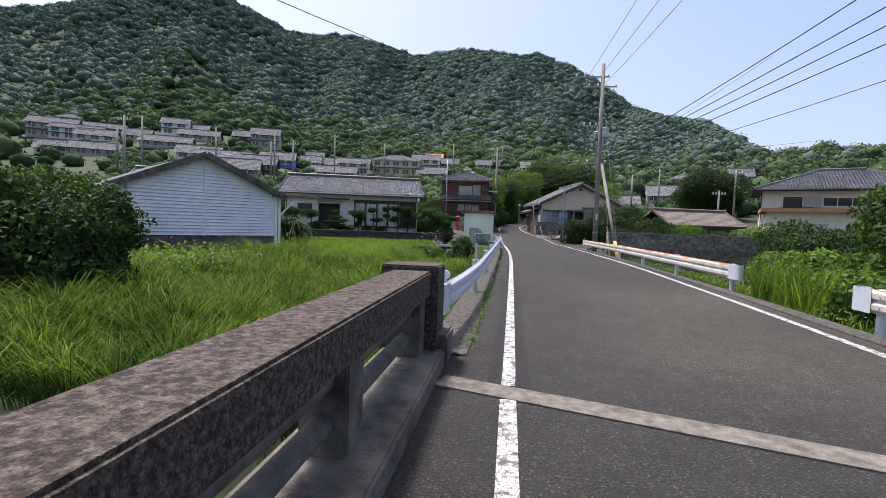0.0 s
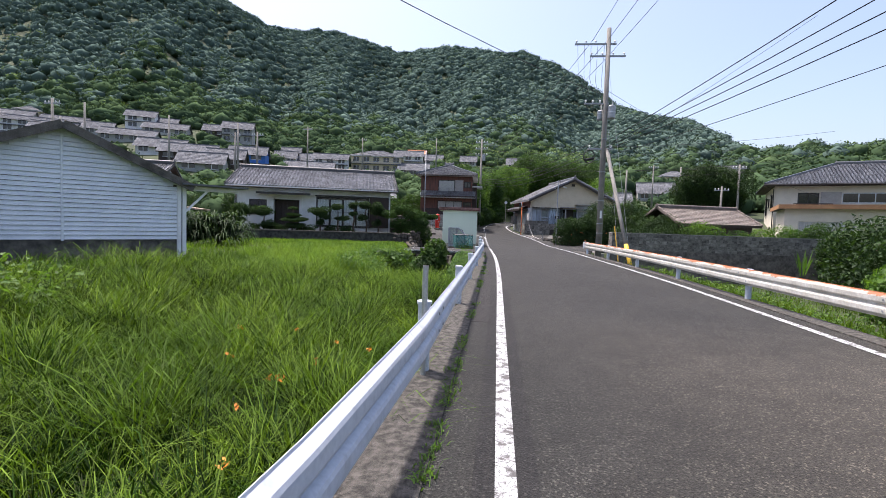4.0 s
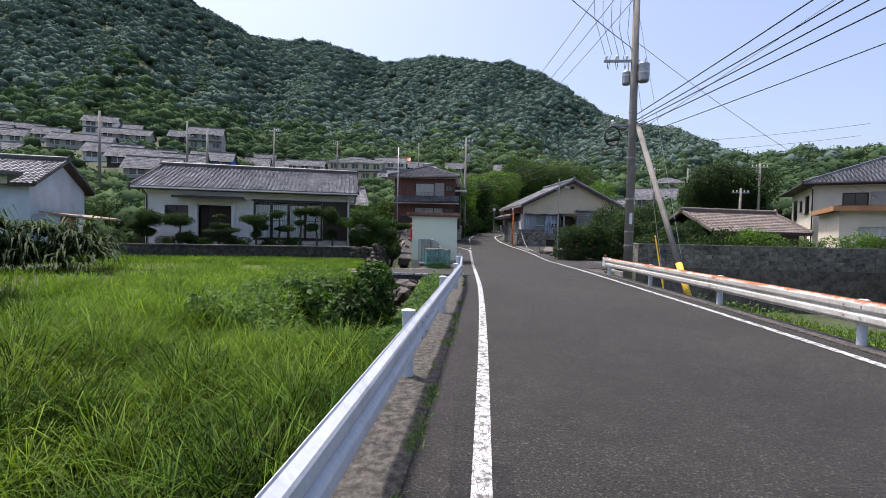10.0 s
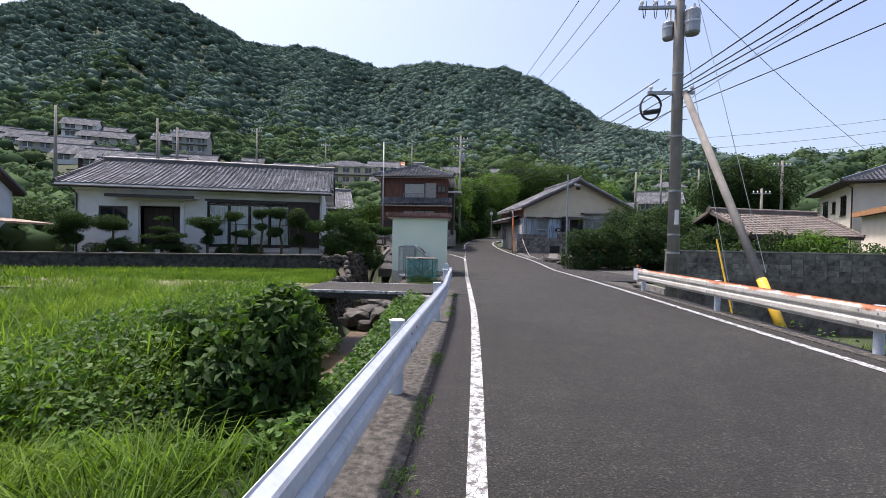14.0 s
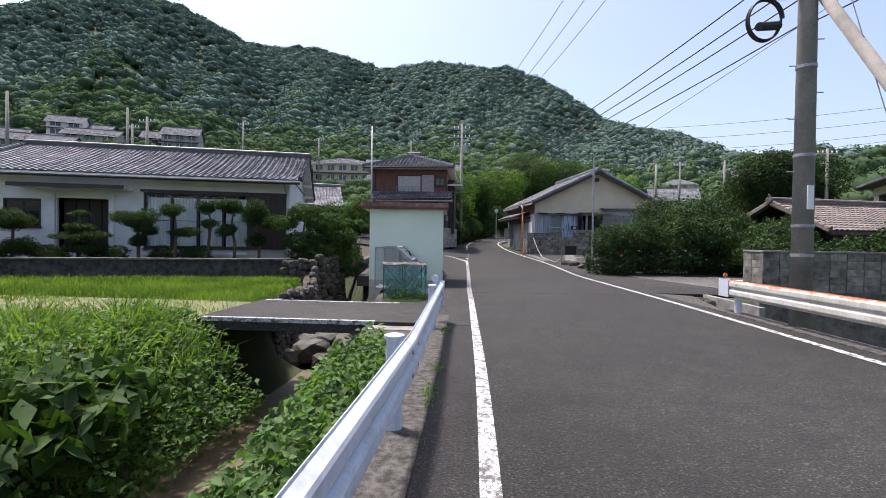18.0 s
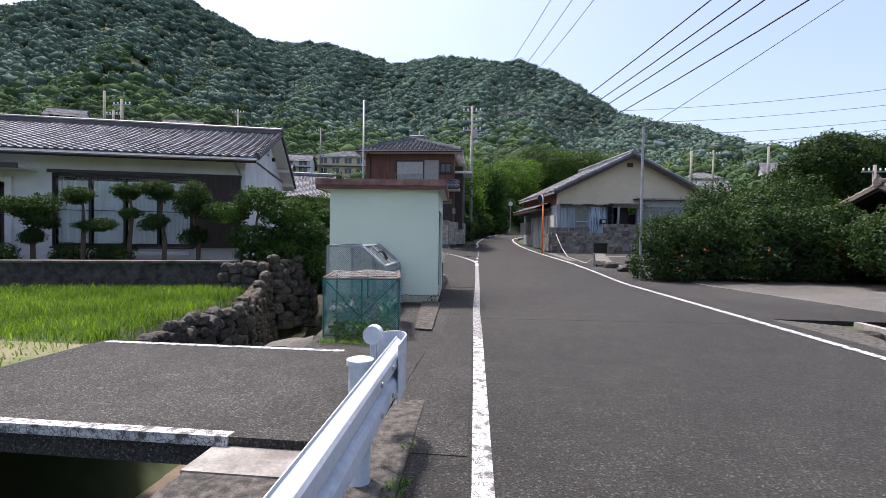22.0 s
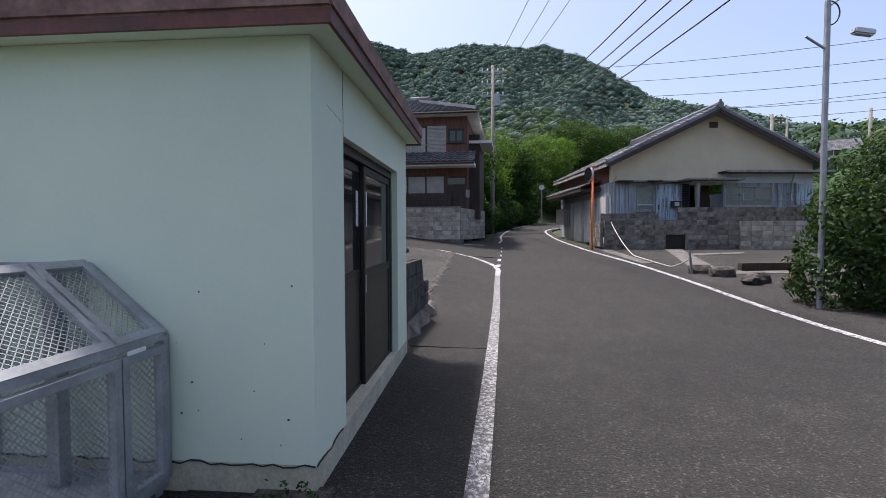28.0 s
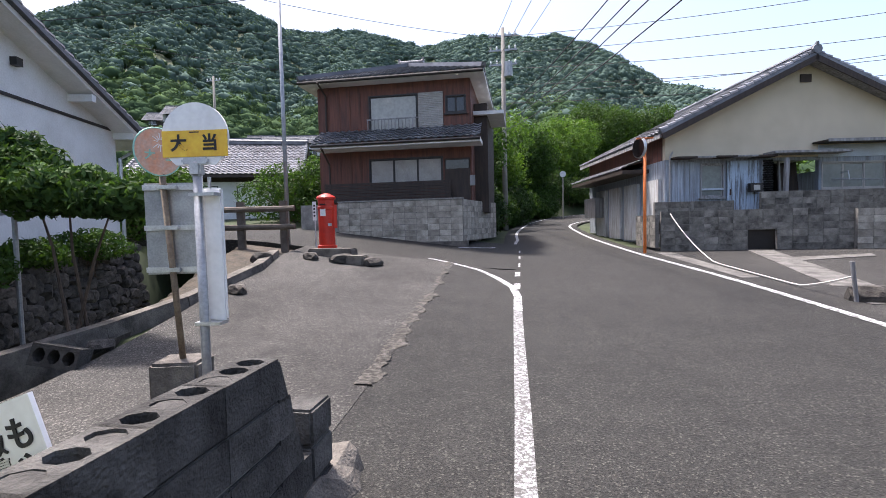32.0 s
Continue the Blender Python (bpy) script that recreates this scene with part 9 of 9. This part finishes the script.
for x, y in ((-0.2, 5.34), (-0.21, 29.74)):
    rf = thing("reflector", pose(x, y, 0.66), "round white road reflector on a short stem", "reflector", "road reflectors")
    part("stem", bar([(0, 0, -0.35), (0, 0, 0.1)], 0.02, 8), M["white_steel"], rf)
    part("disc", disc(0.055, 0.07), M["white_steel"], rf, m=pose(0, 0, 0.12))
dl = thing("delineator", pose(5.64, 32.5, 0.7), "small orange reflector on the guard rail end", "reflector", "road reflectors")
part("disc", disc(0.04, 0.03), M["orange"], dl, m=pose(0, 0, 0.06))
part("stem", bar([(0, 0, -0.1), (0, 0, 0.05)], 0.01, 6), M["alu"], dl)

# ---- wooden fence and small posts at the bridge of the side road ----
fn = thing("wooden_fence", pose(-8.4, 50.3, 1.15, 0, 0, 8), "grey-brown rail fence at the creek crossing", "fence")
for x in (0, 1.1, 2.2):
    part("post", bx(x, x + 0.17, 0, 0.15, -0.5, 1.1, 0.015), M["fence_wood"], fn)
for z in (0.45, 0.9):
    part("rail", bar([(-0.8, -0.02, z), (2.6, -0.02, z)], 0.07, 8), M["fence_wood"], fn)
fp = thing("flag_pole", pose(-6.5, 51.5, 1.0), "tall thin grey steel pole with a camera cable", "pole")
part("shaft", bar([(0, 0, -0.4), (0, 0, 7.6)], [0.06, 0.045], 12), M["steel_grey"], fp, smooth=True)
gs = thing("small_sign", pose(-5.75, 51.6, 1.0), "narrow white sign on a thin post", "sign")
part("post", bar([(0, 0, -0.2), (0, 0, 1.1)], 0.02, 8), M["alu"], gs)
part("board", bx(-0.05, 0.05, -0.03, -0.02, 0.75, 1.25), M["white"], gs)
for k in range(4):
    part("text_line", bx(-0.025, 0.025, -0.033, -0.0305, 0.85 + k * 0.09, 0.9 + k * 0.09), M["black"], gs)
part("lamp_arm", bar([(0, 0, 4.4), (-0.35, -0.05, 4.62)], 0.02, 8), M["steel_grey"], lp)
part("lamp_head", bx(-0.62, -0.3, -0.1, 0.04, 4.6, 4.7, 0.02, m=pose(0, 0, 0, 0, 12, 0) @ Matrix.Translation((0.9, 0, 0.08)) @ Matrix.Translation((-0.9, 0, -0.08))), M["alu"], lp, "small lamp head")
part("cable_loop", bar([(0.02 + 0.16 * math.sin(k / 4), 0, 5.0 + 0.2 * math.cos(k / 4)) for k in range(14)], 0.012, 6), M["black"], lp)


# ---- fittings of the main utility pole ----
def crossarm(p, z, x0, x1, y, n, name="crossarm"):
    a = part(name, bx(x0, x1, y - 0.04, y + 0.04, z - 0.04, z + 0.04), M["steel_grey"], p)
    for k in range(n):
        x = x0 + 0.08 + (x1 - x0 - 0.16) * k / max(1, n - 1)
        if abs(x) < 0.2:
            continue
        part("insulator", bar([(x, y, z + 0.04), (x, y, z + 0.1), (x, y, z + 0.11), (x, y, z + 0.16), (x, y, z + 0.2)], [0.03, 0.03, 0.055, 0.055, 0.02], 10), M["white"], a)


crossarm(up, 10.4, -0.9, 0.9, 0.05, 4)
for k in range(5):  # drop leads from the high line to the transformers
    part("drop_lead", bar([(-1.55 + 0.34 * k, 0.02, 10.96), (-1.45 + 0.3 * k, 0.12, 9.6 - 0.15 * k), (-1.05 + 0.24 * k, 0.05, 8.2)], 0.009, 4), M["black"], up)
for k in range(4):
    part("jumper", bar([(-1.0 + 0.3 * k + 0.12 * u, 0.0, 8.15 - 0.5 * math.sin(math.pi * u)) for u in [j / 6 for j in range(7)]], 0.011, 4), M["black"], up)
part("stay_wire", bar([(0.1, 0, 9.6), (0.62, -3.2, 0.9)], 0.007, 4), M["steel_grey"], up)
crossarm(up, 11.0, -1.7, 0.4, 0.0, 5)
crossarm(up, 7.95, -1.1, 0.15, -0.02, 4)
crossarm(up, 5.62, -0.8, 0.45, -0.02, 2)
for x, y, s in ((0.28, -0.15, 1.0), (-0.22, 0.18, 0.75)):
    t = part("transformer", bar([(x, y, 7.15), (x, y, 7.2), (x, y, 7.78 if s == 1 else 7.6), (x, y, 7.84 if s == 1 else 7.64)], [0.17 * s, 0.2 * s, 0.2 * s, 0.14 * s], 18), M["steel_grey"], up, "grey cylindrical transformer")
    part("bushing", bar([(x + 0.05, y, 7.6), (x + 0.05, y, 7.98)], 0.03, 8), M["white"], t)
    part("clamp_band", bar([(x, y, 7.45), (x, y, 7.5)], 0.21 * s, 18), M["alu"], t)
part("cable_coil", bar([(-0.72 + 0.27 * math.cos(k / 5), -0.1 + 0.002 * k, 5.22 + 0.34 * math.sin(k / 5)) for k in range(64)], 0.02, 6), M["black"], up, "coil of black cable")
part("splice_box", bar([(-0.95, -0.3, 5.0), (-0.5, -0.05, 5.12)], 0.07, 10), M["black"], up, "black cable splice box")
for z in (1.2, 1.7, 2.9, 4.4, 6.1):
    part("pole_band", bar([(0, 0, z), (0, 0, z + 0.05)], 0.175 - z * 0.004, 16), M["steel_grey"], up)
for z in (2.2, 2.65, 3.1, 3.55, 4.0, 4.45, 4.9):
    part("step_bolt", bar([(-0.28, 0, z), (0.0, 0, z)] if int(z * 20) % 2 else [(0.0, 0, z), (0.28, 0, z)], 0.009, 6), M["steel_grey"], up)
part("number_plate", bx(-0.05, 0.05, -0.185, -0.17, 2.0, 2.4), M["white"], up)
part("brace_sleeve", bar([(0.655, -3.87, -0.4), (0.56, -3.15, 0.75)], 0.098, 12), M["yellow"], up, "yellow sleeve at the foot of the brace", smooth=True)
part("guy_wire", bar([(0.1, -0.1, 7.2), (0.5, -2.2, 0.0)], 0.008, 5), M["steel_grey"], up)
part("guy_guard", bar([(0.38, -1.6, 1.9 - 0.3), (0.5, -2.2, -0.2)], 0.022, 8), M["yellow"], up, "yellow guy wire guard")


def wire(a, b, sag=0.4, r=0.012, n=14):
    a, b = Vector(a), Vector(b)
    return [a.lerp(b, k / n) - Vector((0, 0, 4 * sag * (k / n) * (1 - k / n))) for k in range(n + 1)], r


def cable(a, b, sag=0.4, r=0.012, label="black overhead power cable"):
    pts, r = wire(a, b, sag, r)
    c = thing("overhead_cable", pose(0, 0, 0), label, "cable", "overhead cables")
    part("strand", bar(pts, r, 5), M["black"], c)


P2X, P2Y = -1.6, 67.3
for k in range(3):
    cable((5.2 + 0.75 * k, 30.7, 11.2), (P2X - 0.9 + 0.8 * k, P2Y, 11.2), 1.4)
    cable((5.2 + 0.75 * k, 30.7, 11.2), (6.6 + 1.2 * k, -8.0, 12.6 - 0.4 * k), 0.4)
for dx, dz in ((-0.5, 6.0), (-0.3, 5.75), (-0.1, 5.6), (0.15, 5.3)):
    cable((6.0 + dx, 30.7, dz), (P2X + dx, P2Y, dz + 1.6), 0.9, 0.014)
for k, (z0, x1, z1) in enumerate(((6.0, 13.0, 10.6), (5.8, 14.2, 10.2), (5.7, 15.2, 9.8), (5.55, 16.2, 9.4), (5.2, 19.0, 8.6))):
    cable((6.1, 30.7, z0), (x1, -6.0, z1), 0.5, 0.016 if k < 4 else 0.012)
cable((5.9, 30.7, 8.4), (-14.0, 0.0, 8.2), 0.8, 0.013)
cable((6.1, 30.7, 8.6), (27.0, 47.0, 4.6), 0.5, 0.009)
for k in range(4):
    cable((P2X + 0.2 * k, P2Y, 12.1 - 0.9 * k), (36, 60 + k, 12.6 - 0.9 * k), 1.0, 0.014)
for k in range(3):
    cable((P2X - 0.2 * k, P2Y, 12.0 - 1.3 * k), (-24, 50 + 2 * k, 13.4 - 1.2 * k), 0.9, 0.014)
cable((P2X, P2Y, 8.4), (34, 62, 9.0), 0.9, 0.013)
cable((P2X, P2Y, 8.9), (34, 60, 9.8), 0.9, 0.013)
cable((-6.3, 51.9, 7.9), (-26, 48, 8.0), 0.7, 0.012)
cable((5.4, 43.6, 5.1), (15.5, 30, 12.0), 0.2, 0.009)


def village_pole(x, y, z0, z1, arms=1):
    p = thing("utility_pole", pose(x, y, z0), "slim concrete utility pole among the village houses", "utility pole", "utility poles")
    h = z1 - z0
    part("shaft", bar([(0, 0, -3), (0, 0, h)], [0.17, 0.1], 8), M["pole"], p, smooth=True)
    for k in range(arms):
        arm = part("crossarm", bx(-0.8, 0.8, -0.05, 0.05, h - 0.5 - k * 0.8, h - 0.4 - k * 0.8), M["steel_grey"], p)
        for u in (-0.7, -0.35, 0.35, 0.7):
            part("insulator", bar([(u, 0, h - 0.4 - k * 0.8), (u, 0, h - 0.3 - k * 0.8), (u, 0, h - 0.2 - k * 0.8)], [0.03, 0.065, 0.03], 6), M["white"], arm)
    return p


for x, y, z0, z1 in [(-48.1, 56.5, 8.1, 14.4), (-56.9, 62.1, 10.8, 14.0), (-39.5, 44.0, 6.0, 11.6), (-38.3, 57.7, 7.7, 13.2), (-34.3, 65.8, 8.7, 14.1), (-29.8, 62.5, 8.4, 12.3), (-31.8, 83.4, 9.8, 17.2), (-25.8, 95.9, 12.4, 17.7), (-12.9, 108.6, 14.2, 20.0), (18.1, 72.3, 6.3, 9.6), (26.2, 75.2, 7.5, 10.5), (25.9, 62.0, 3.2, 6.7), (27.9, 62.5, 3.2, 9.3), (-66.6, 122.3, 19.5, 24.1), (-37.1, 70.0, 9.2, 13.6), (25.8, 85.8, 7.3, 12.1)]:
    village_pole(x, y, z0, z1, 1 if int(abs(x)) % 2 else 0)
p2 = village_pole(P2X, P2Y, 1.5, 12.6, 3)
part("transformer", bar([(0.3, -0.2, 8.3), (0.3, -0.2, 9.1)], 0.24, 12), M["steel_grey"], p2)
p3 = village_pole(30.6, 68.0, 2.0, 9.4, 1)


# ---- village on the slope ----
def village_house(x, y, z, w, h, storeys, wall, roof, hip, yaw):
    d = max(5.0, min(9.0, w * 0.75))
    eave = h * (0.5 if storeys == 1 else 0.68)
    words = {"plaster_white": "white plastered", "plaster_pale": "pale plastered", "plaster_beige": "beige plastered", "wood_grey": "grey board-clad", "wood_dark": "dark board-clad", "blue_sheet": "blue sheet-clad"}[wall]
    rw = {"tile": "grey tiled", "tile_dark": "dark grey tiled", "orange_tile": "orange tiled", "village_tile": "dark grey tiled"}[roof]
    v = thing("house", pose(x, y, z, 0, 0, yaw), ("two-storey " if storeys == 2 else "low ") + words + " village house with " + rw + " roof", "house", "village houses")
    x0, x1 = -w / 2, w / 2
    part("wall", bx(x0, x1, 0, d, -4, eave), M[wall], v)
    part("terrace_base", bx(x0 - 1, x1 + 1, -1.2, d + 1, -6, -0.3), M["stone"], v, "stone terrace base")
    over = 0.6
    if hip:
        hip_roof_far(v, x0, x1, 0, d, eave, h, over, M[roof])
    else:
        gable_roof_far(v, x0, x1, 0, d, eave, h, over, M[roof], M[wall])
    for s in range(storeys):
        zz = eave * (s + 0.35) / storeys
        n = max(2, int(w / 2.4))
        for k in range(n):
            xa = x0 + w * (k + 0.22) / n
            wd = part("window", bx(xa, xa + w / n * 0.56, -0.03, 0.03, zz, zz + 1.05), M["glass_dark"], v)
            part("window_frame", box(box(bmesh.new(), xa - 0.05, xa + w / n * 0.56 + 0.05, -0.06, -0.031, zz - 0.07, zz - 0.005), xa + w / n * 0.26, xa + w / n * 0.3, -0.06, -0.031, zz, zz + 1.05), M["alu"], wd)
    if storeys == 2:
        part("mid_eave", bx(x0 - 0.2, x1 + 0.2, -0.7, 0.0, eave * 0.52, eave * 0.52 + 0.12), M[roof], v)


def gable_roof_far(p, x0, x1, y0, y1, ze, zr, over, mat, wall):
    ym, X0, X1, Y0 = (y0 + y1) / 2, x0 - 0.4, x1 + 0.4, y0 - over
    k = (zr - ze) / (ym - y0)
    zo = ze - k * over
    for s in (0, 1):
        m = pose(X0, Y0, zo) if s == 0 else pose(X1, y1 + over, zo, 0, 0, 180)
        part("roof_slope", tile_slope(bmesh.new(), X1 - X0, ym - Y0, zr - zo, 0.5, 0.45, 0.05, 3), mat, p, m=m)
    bm = bmesh.new()
    bm.free()
    gables(p, x0, x1, y0, y1, ze, zr - 0.03, wall)
    part("ridge", extrude_profile(bmesh.new(), [(-0.16, -0.1), (0.16, -0.1), (0.1, 0.14), (-0.1, 0.14)], (X0, ym, zr + 0.05), (X1, ym, zr + 0.05)), mat, p)


def hip_roof_far(p, x0, x1, y0, y1, ze, zr, over, mat):
    X0, X1, Y0, Y1 = x0 - over, x1 + over, y0 - over, y1 + over
    h = min((Y1 - Y0), (X1 - X0)) / 2
    for ang, w, ox, oy in ((0, X1 - X0, X0, Y0), (90, Y1 - Y0, X1, Y0), (180, X1 - X0, X1, Y1), (270, Y1 - Y0, X0, Y1)):
        bm = tile_slope(bmesh.new(), w, h, zr - ze, 0.5, 0.45, 0.05, 3)
        for co, no in (((0, 0, 0), (-1, 1, 0)), ((w, 0, 0), (1, 1, 0))):
            bmesh.ops.bisect_plane(bm, geom=bm.verts[:] + bm.edges[:] + bm.faces[:], plane_co=co, plane_no=no, clear_outer=True)
        part("roof_slope", bm, mat, p, m=pose(ox, oy, ze, 0, 0, ang))
    part("eave_soffit", bx(X0 + 0.05, X1 - 0.05, Y0 + 0.05, Y1 - 0.05, ze - 0.12, ze - 0.02), M["white"], p)
    part("ridge", extrude_profile(bmesh.new(), [(-0.16, -0.1), (0.16, -0.1), (0.1, 0.14), (-0.1, 0.14)], (X0 + h, (Y0 + Y1) / 2, zr), (X1 - h + 0.02, (Y0 + Y1) / 2, zr)), mat, p)


for vx, vy, vw, vh, wall_kind, roof_kind in VILLAGE_FAR + VILLAGE_NEAR:
    vz = float(ground_z(vx, vy))
    roof_kind = roof_kind if roof_kind == "orange_tile" else "village_tile"
    village_house(vx, vy, vz, vw, vh, 2 if vh > 4.3 else 1, wall_kind, roof_kind, wall_kind == "plaster_beige", -0.7 * math.degrees(math.atan2(vx, vy)))


# ---- large pale house beyond the block wall ----
def right_house():
    h = thing("house", pose(25.5, 50.9, 0.2, 0, 0, -24), "two-storey cream plastered house with dark hipped tile roof", "house")
    W, D = 13.5, 10.0
    wins = ((1.7, 3.2, 3.2, 5.0), (4.75, 9.1, 4.1, 5.0))
    wall_box(h, 0, W, 0, D, -0.6, 5.75, M["plaster_cream"], front=wins)
    hip_roof(h, 0, W, 0, D, 5.7, 8.0, 0.8, M["tile_dark"], M["wood_dark"])
    window(h, *wins[0][:2], 0, *wins[0][2:], 2)
    window(h, *wins[1][:2], 0, *wins[1][2:], 4, frame=M["alu"])
    part("shutter_box", bx(3.3, 4.7, -0.12, -0.004, 4.0, 5.05, 0.01), M["shutter"], h, "grey storm shutter box")
    part("shutter_box", bx(9.2, 10.7, -0.12, -0.004, 4.0, 5.05, 0.01), M["black_frame"], h, "dark storm shutter box")
    part("soffit_band", bx(0, W, -0.02, -0.002, 5.5, 5.7), M["white"], h)
    part("gutter", bar([(-0.8, -0.85, 5.65), (W + 0.8, -0.85, 5.65)], 0.06, 8), M["black_frame"], h)
    part("gutter", bar([(-0.85, -0.8, 5.65), (-0.85, D + 0.8, 5.65)], 0.06, 8), M["black_frame"], h)
    part("down_pipe", bar([(-0.8, -0.8, 5.6), (-0.08, -0.08, 5.3), (-0.08, -0.08, -0.4)], 0.045, 8), M["black_frame"], h)
    b = part("balcony", bx(1.3, 4.0, -1.1, -0.004, 2.9, 3.05), M["wood_dark"], h, "dark wooden balcony")
    for k in range(15):
        part("baluster", bx(1.32 + k * 0.19, 1.36 + k * 0.19, -1.1, -1.06, 3.05, 3.95), M["wood_dark"], b)
    part("balcony_rail", bx(1.3, 4.0, -1.13, -1.03, 3.95, 4.02), M["wood_dark"], b)
    for y0, y1, z0, z1 in ((1.6, 3.0, 3.6, 4.9), (4.6, 5.5, 3.9, 4.7), (7.0, 8.6, 3.2, 4.9), (2.0, 3.4, 0.6, 1.9)):
        sw = part("side_window", bx(-0.05, -0.003, y0, y1, z0, z1, 0.005), M["glass_dark"], h)
        part("window_frame", box(box(box(bmesh.new(), -0.1, -0.051, y0 - 0.06, y1 + 0.06, z0 - 0.08, z0), -0.1, -0.051, y0 - 0.06, y1 + 0.06, z1, z1 + 0.07), -0.09, -0.051, (y0 + y1) / 2 - 0.03, (y0 + y1) / 2 + 0.03, z0, z1), M["black_frame"], sw)
    g = thing("garage", pose(22.5, 43.9, 0.0, 0, 0, -24), "low cream garage with roller shutter and orange eaves", "garage")
    wall_box(g, 0, 8.0, 0, 6.0, -0.5, 3.45, M["plaster_cream"], front=((0.9, 4.2, -0.4, 2.5),))
    part("eave_slab", bx(-0.4, 8.4, -0.7, 6.2, 3.45, 3.62), M["wood_dark"], g, "flat roof slab")
    part("fascia", bx(-0.45, 8.45, -0.76, -0.7, 3.42, 3.74, 0.01), M["orange_board"], g, "orange-brown eave fascia")
    part("fascia", bx(-0.46, -0.4, -0.7, 6.2, 3.42, 3.74, 0.01), M["orange_board"], g, "orange-brown eave fascia")
    bm = bmesh.new()
    for k in range(24):
        box(bm, 0.9, 4.2, 0.06, 0.1, -0.4 + k * 0.121, -0.4 + k * 0.121 + 0.105)
    part("roller_shutter", bm, M["white_boards"], g, "pale slatted roller shutter")
    part("shutter_frame", box(box(box(bmesh.new(), 0.8, 0.9, -0.04, 0.12, -0.5, 2.6), 4.2, 4.3, -0.04, 0.12, -0.5, 2.6), 0.9, 4.2, -0.04, 0.12, 2.5, 2.6), M["plaster_cream"], g)


right_house()


def brown_shed():
    h = thing("shed", pose(14.33, 42.4, 0.35, 0, 0, 17), "low outbuilding with brown tiled roof behind the wall", "shed")
    part("wall", bx(0, 6.4, 0, 4.4, -0.6, 1.9), M["wood_dark"], h)
    gable_roof(h, 0, 6.4, 0, 4.4, 1.9, 2.95, 0.5, M["tile_brown"], M["wood_dark"])


brown_shed()


def blue_outbuilding():
    h = thing("outbuilding", pose(-23.5, 36.0, 0.1, 0, 0, 20), "pale blue plastered outbuilding with rusty lean-to roof", "outbuilding")
    part("wall", bx(-7, 0, 0, 6.2, -0.4, 3.75), M["plaster_blue"], h)
    gables(h, -7, 0, 0, 6.2, 3.75, 5.18, M["plaster_blue"])
    gable_roof(h, -7, 0, 0, 6.2, 3.75, 5.23, 0.4, M["tile"], M["wood_dark"], M["tile_black"])
    part("lean_to", bx(0, 2.4, 0.3, 4.8, 2.1, 2.2, m=pose(0, 0, 0, 0, 7, 0)), M["rust_roof"], h, "rusty sheet metal lean-to roof")
    part("lean_to_wall", bx(0.0, 2.1, 0.5, 0.6, -0.2, 2.0), M["plaster_blue"], h)
    part("red_door", bx(1.2, 1.9, 0.44, 0.5, 0.0, 1.9), M["wood_red"], h, "red-brown door")
    part("corner_post", bx(2.1, 2.25, 0.35, 0.5, -0.2, 2.0), M["white"], h)


blue_outbuilding()


def side_white_house():
    h = thing("house", pose(-19.2, 60.0, 1.6, 0, 0, 22), "white plastered house with tiled gable roof up the side road", "house")
    part("wall", bx(0, 7.5, 0, 6, -1.5, 3.1), M["plaster_white"], h)
    gables(h, 0, 7.5, 0, 6, 3.1, 4.7, M["plaster_white"])
    gable_roof(h, 0, 7.5, 0, 6, 3.1, 4.8, 0.7, M["tile"], M["wood_dark"])
    for x in (0.8, 2.6, 4.6):
        window(h, x, x + 1.1, -0.0, 0.9, 2.2, 2, depth=0.02)
    part("board_band", bx(0.1, 7.4, -0.03, 0.0, 2.4, 2.9), M["wood_dark"], h)


side_white_house()
# gate frame of the shed's lean-to
lt = thing("lean_to_frame", pose(-10.0, 19.9, 0, 0, 0, 53), "white timber lean-to frame at the shed corner", "lean-to")
part("post", bx(0.02, 0.14, -0.05, 0.07, -0.5, 2.45), M["white"], lt)
part("beam", bx(0.14, 1.9, -0.05, 0.07, 2.3, 2.45), M["white"], lt)
part("diagonal_brace", bar([(0.1, 0.0, 1.55), (0.85, 0.0, 2.32)], 0.05, 4), M["white"], lt)
part("sheet_roof", bx(-0.1, 2.1, -0.4, 3.0, 2.46, 2.52), M["tile_dark"], lt)
fl = thing("day_lilies", pose(0, 0, 0), "scattered orange day lilies in the field grass", "flowers", kind="stuff")
fp_ = scatter(16, -5.5, -0.9, 6.0, 11.5, lambda x, y: x < -0.9)
fp_[:, 2] += RNG.uniform(0.45, 0.62, len(fp_))
part("flowers", leaf_mesh("flowers", fp_.repeat(5, 0) + RNG.normal(0, 0.02, (len(fp_) * 5, 3)), np.tile(np.array([0, 0, 1.0]), (len(fp_) * 5, 1)), 0.07, 0.04, M["flower"], 0.8), None, fl)
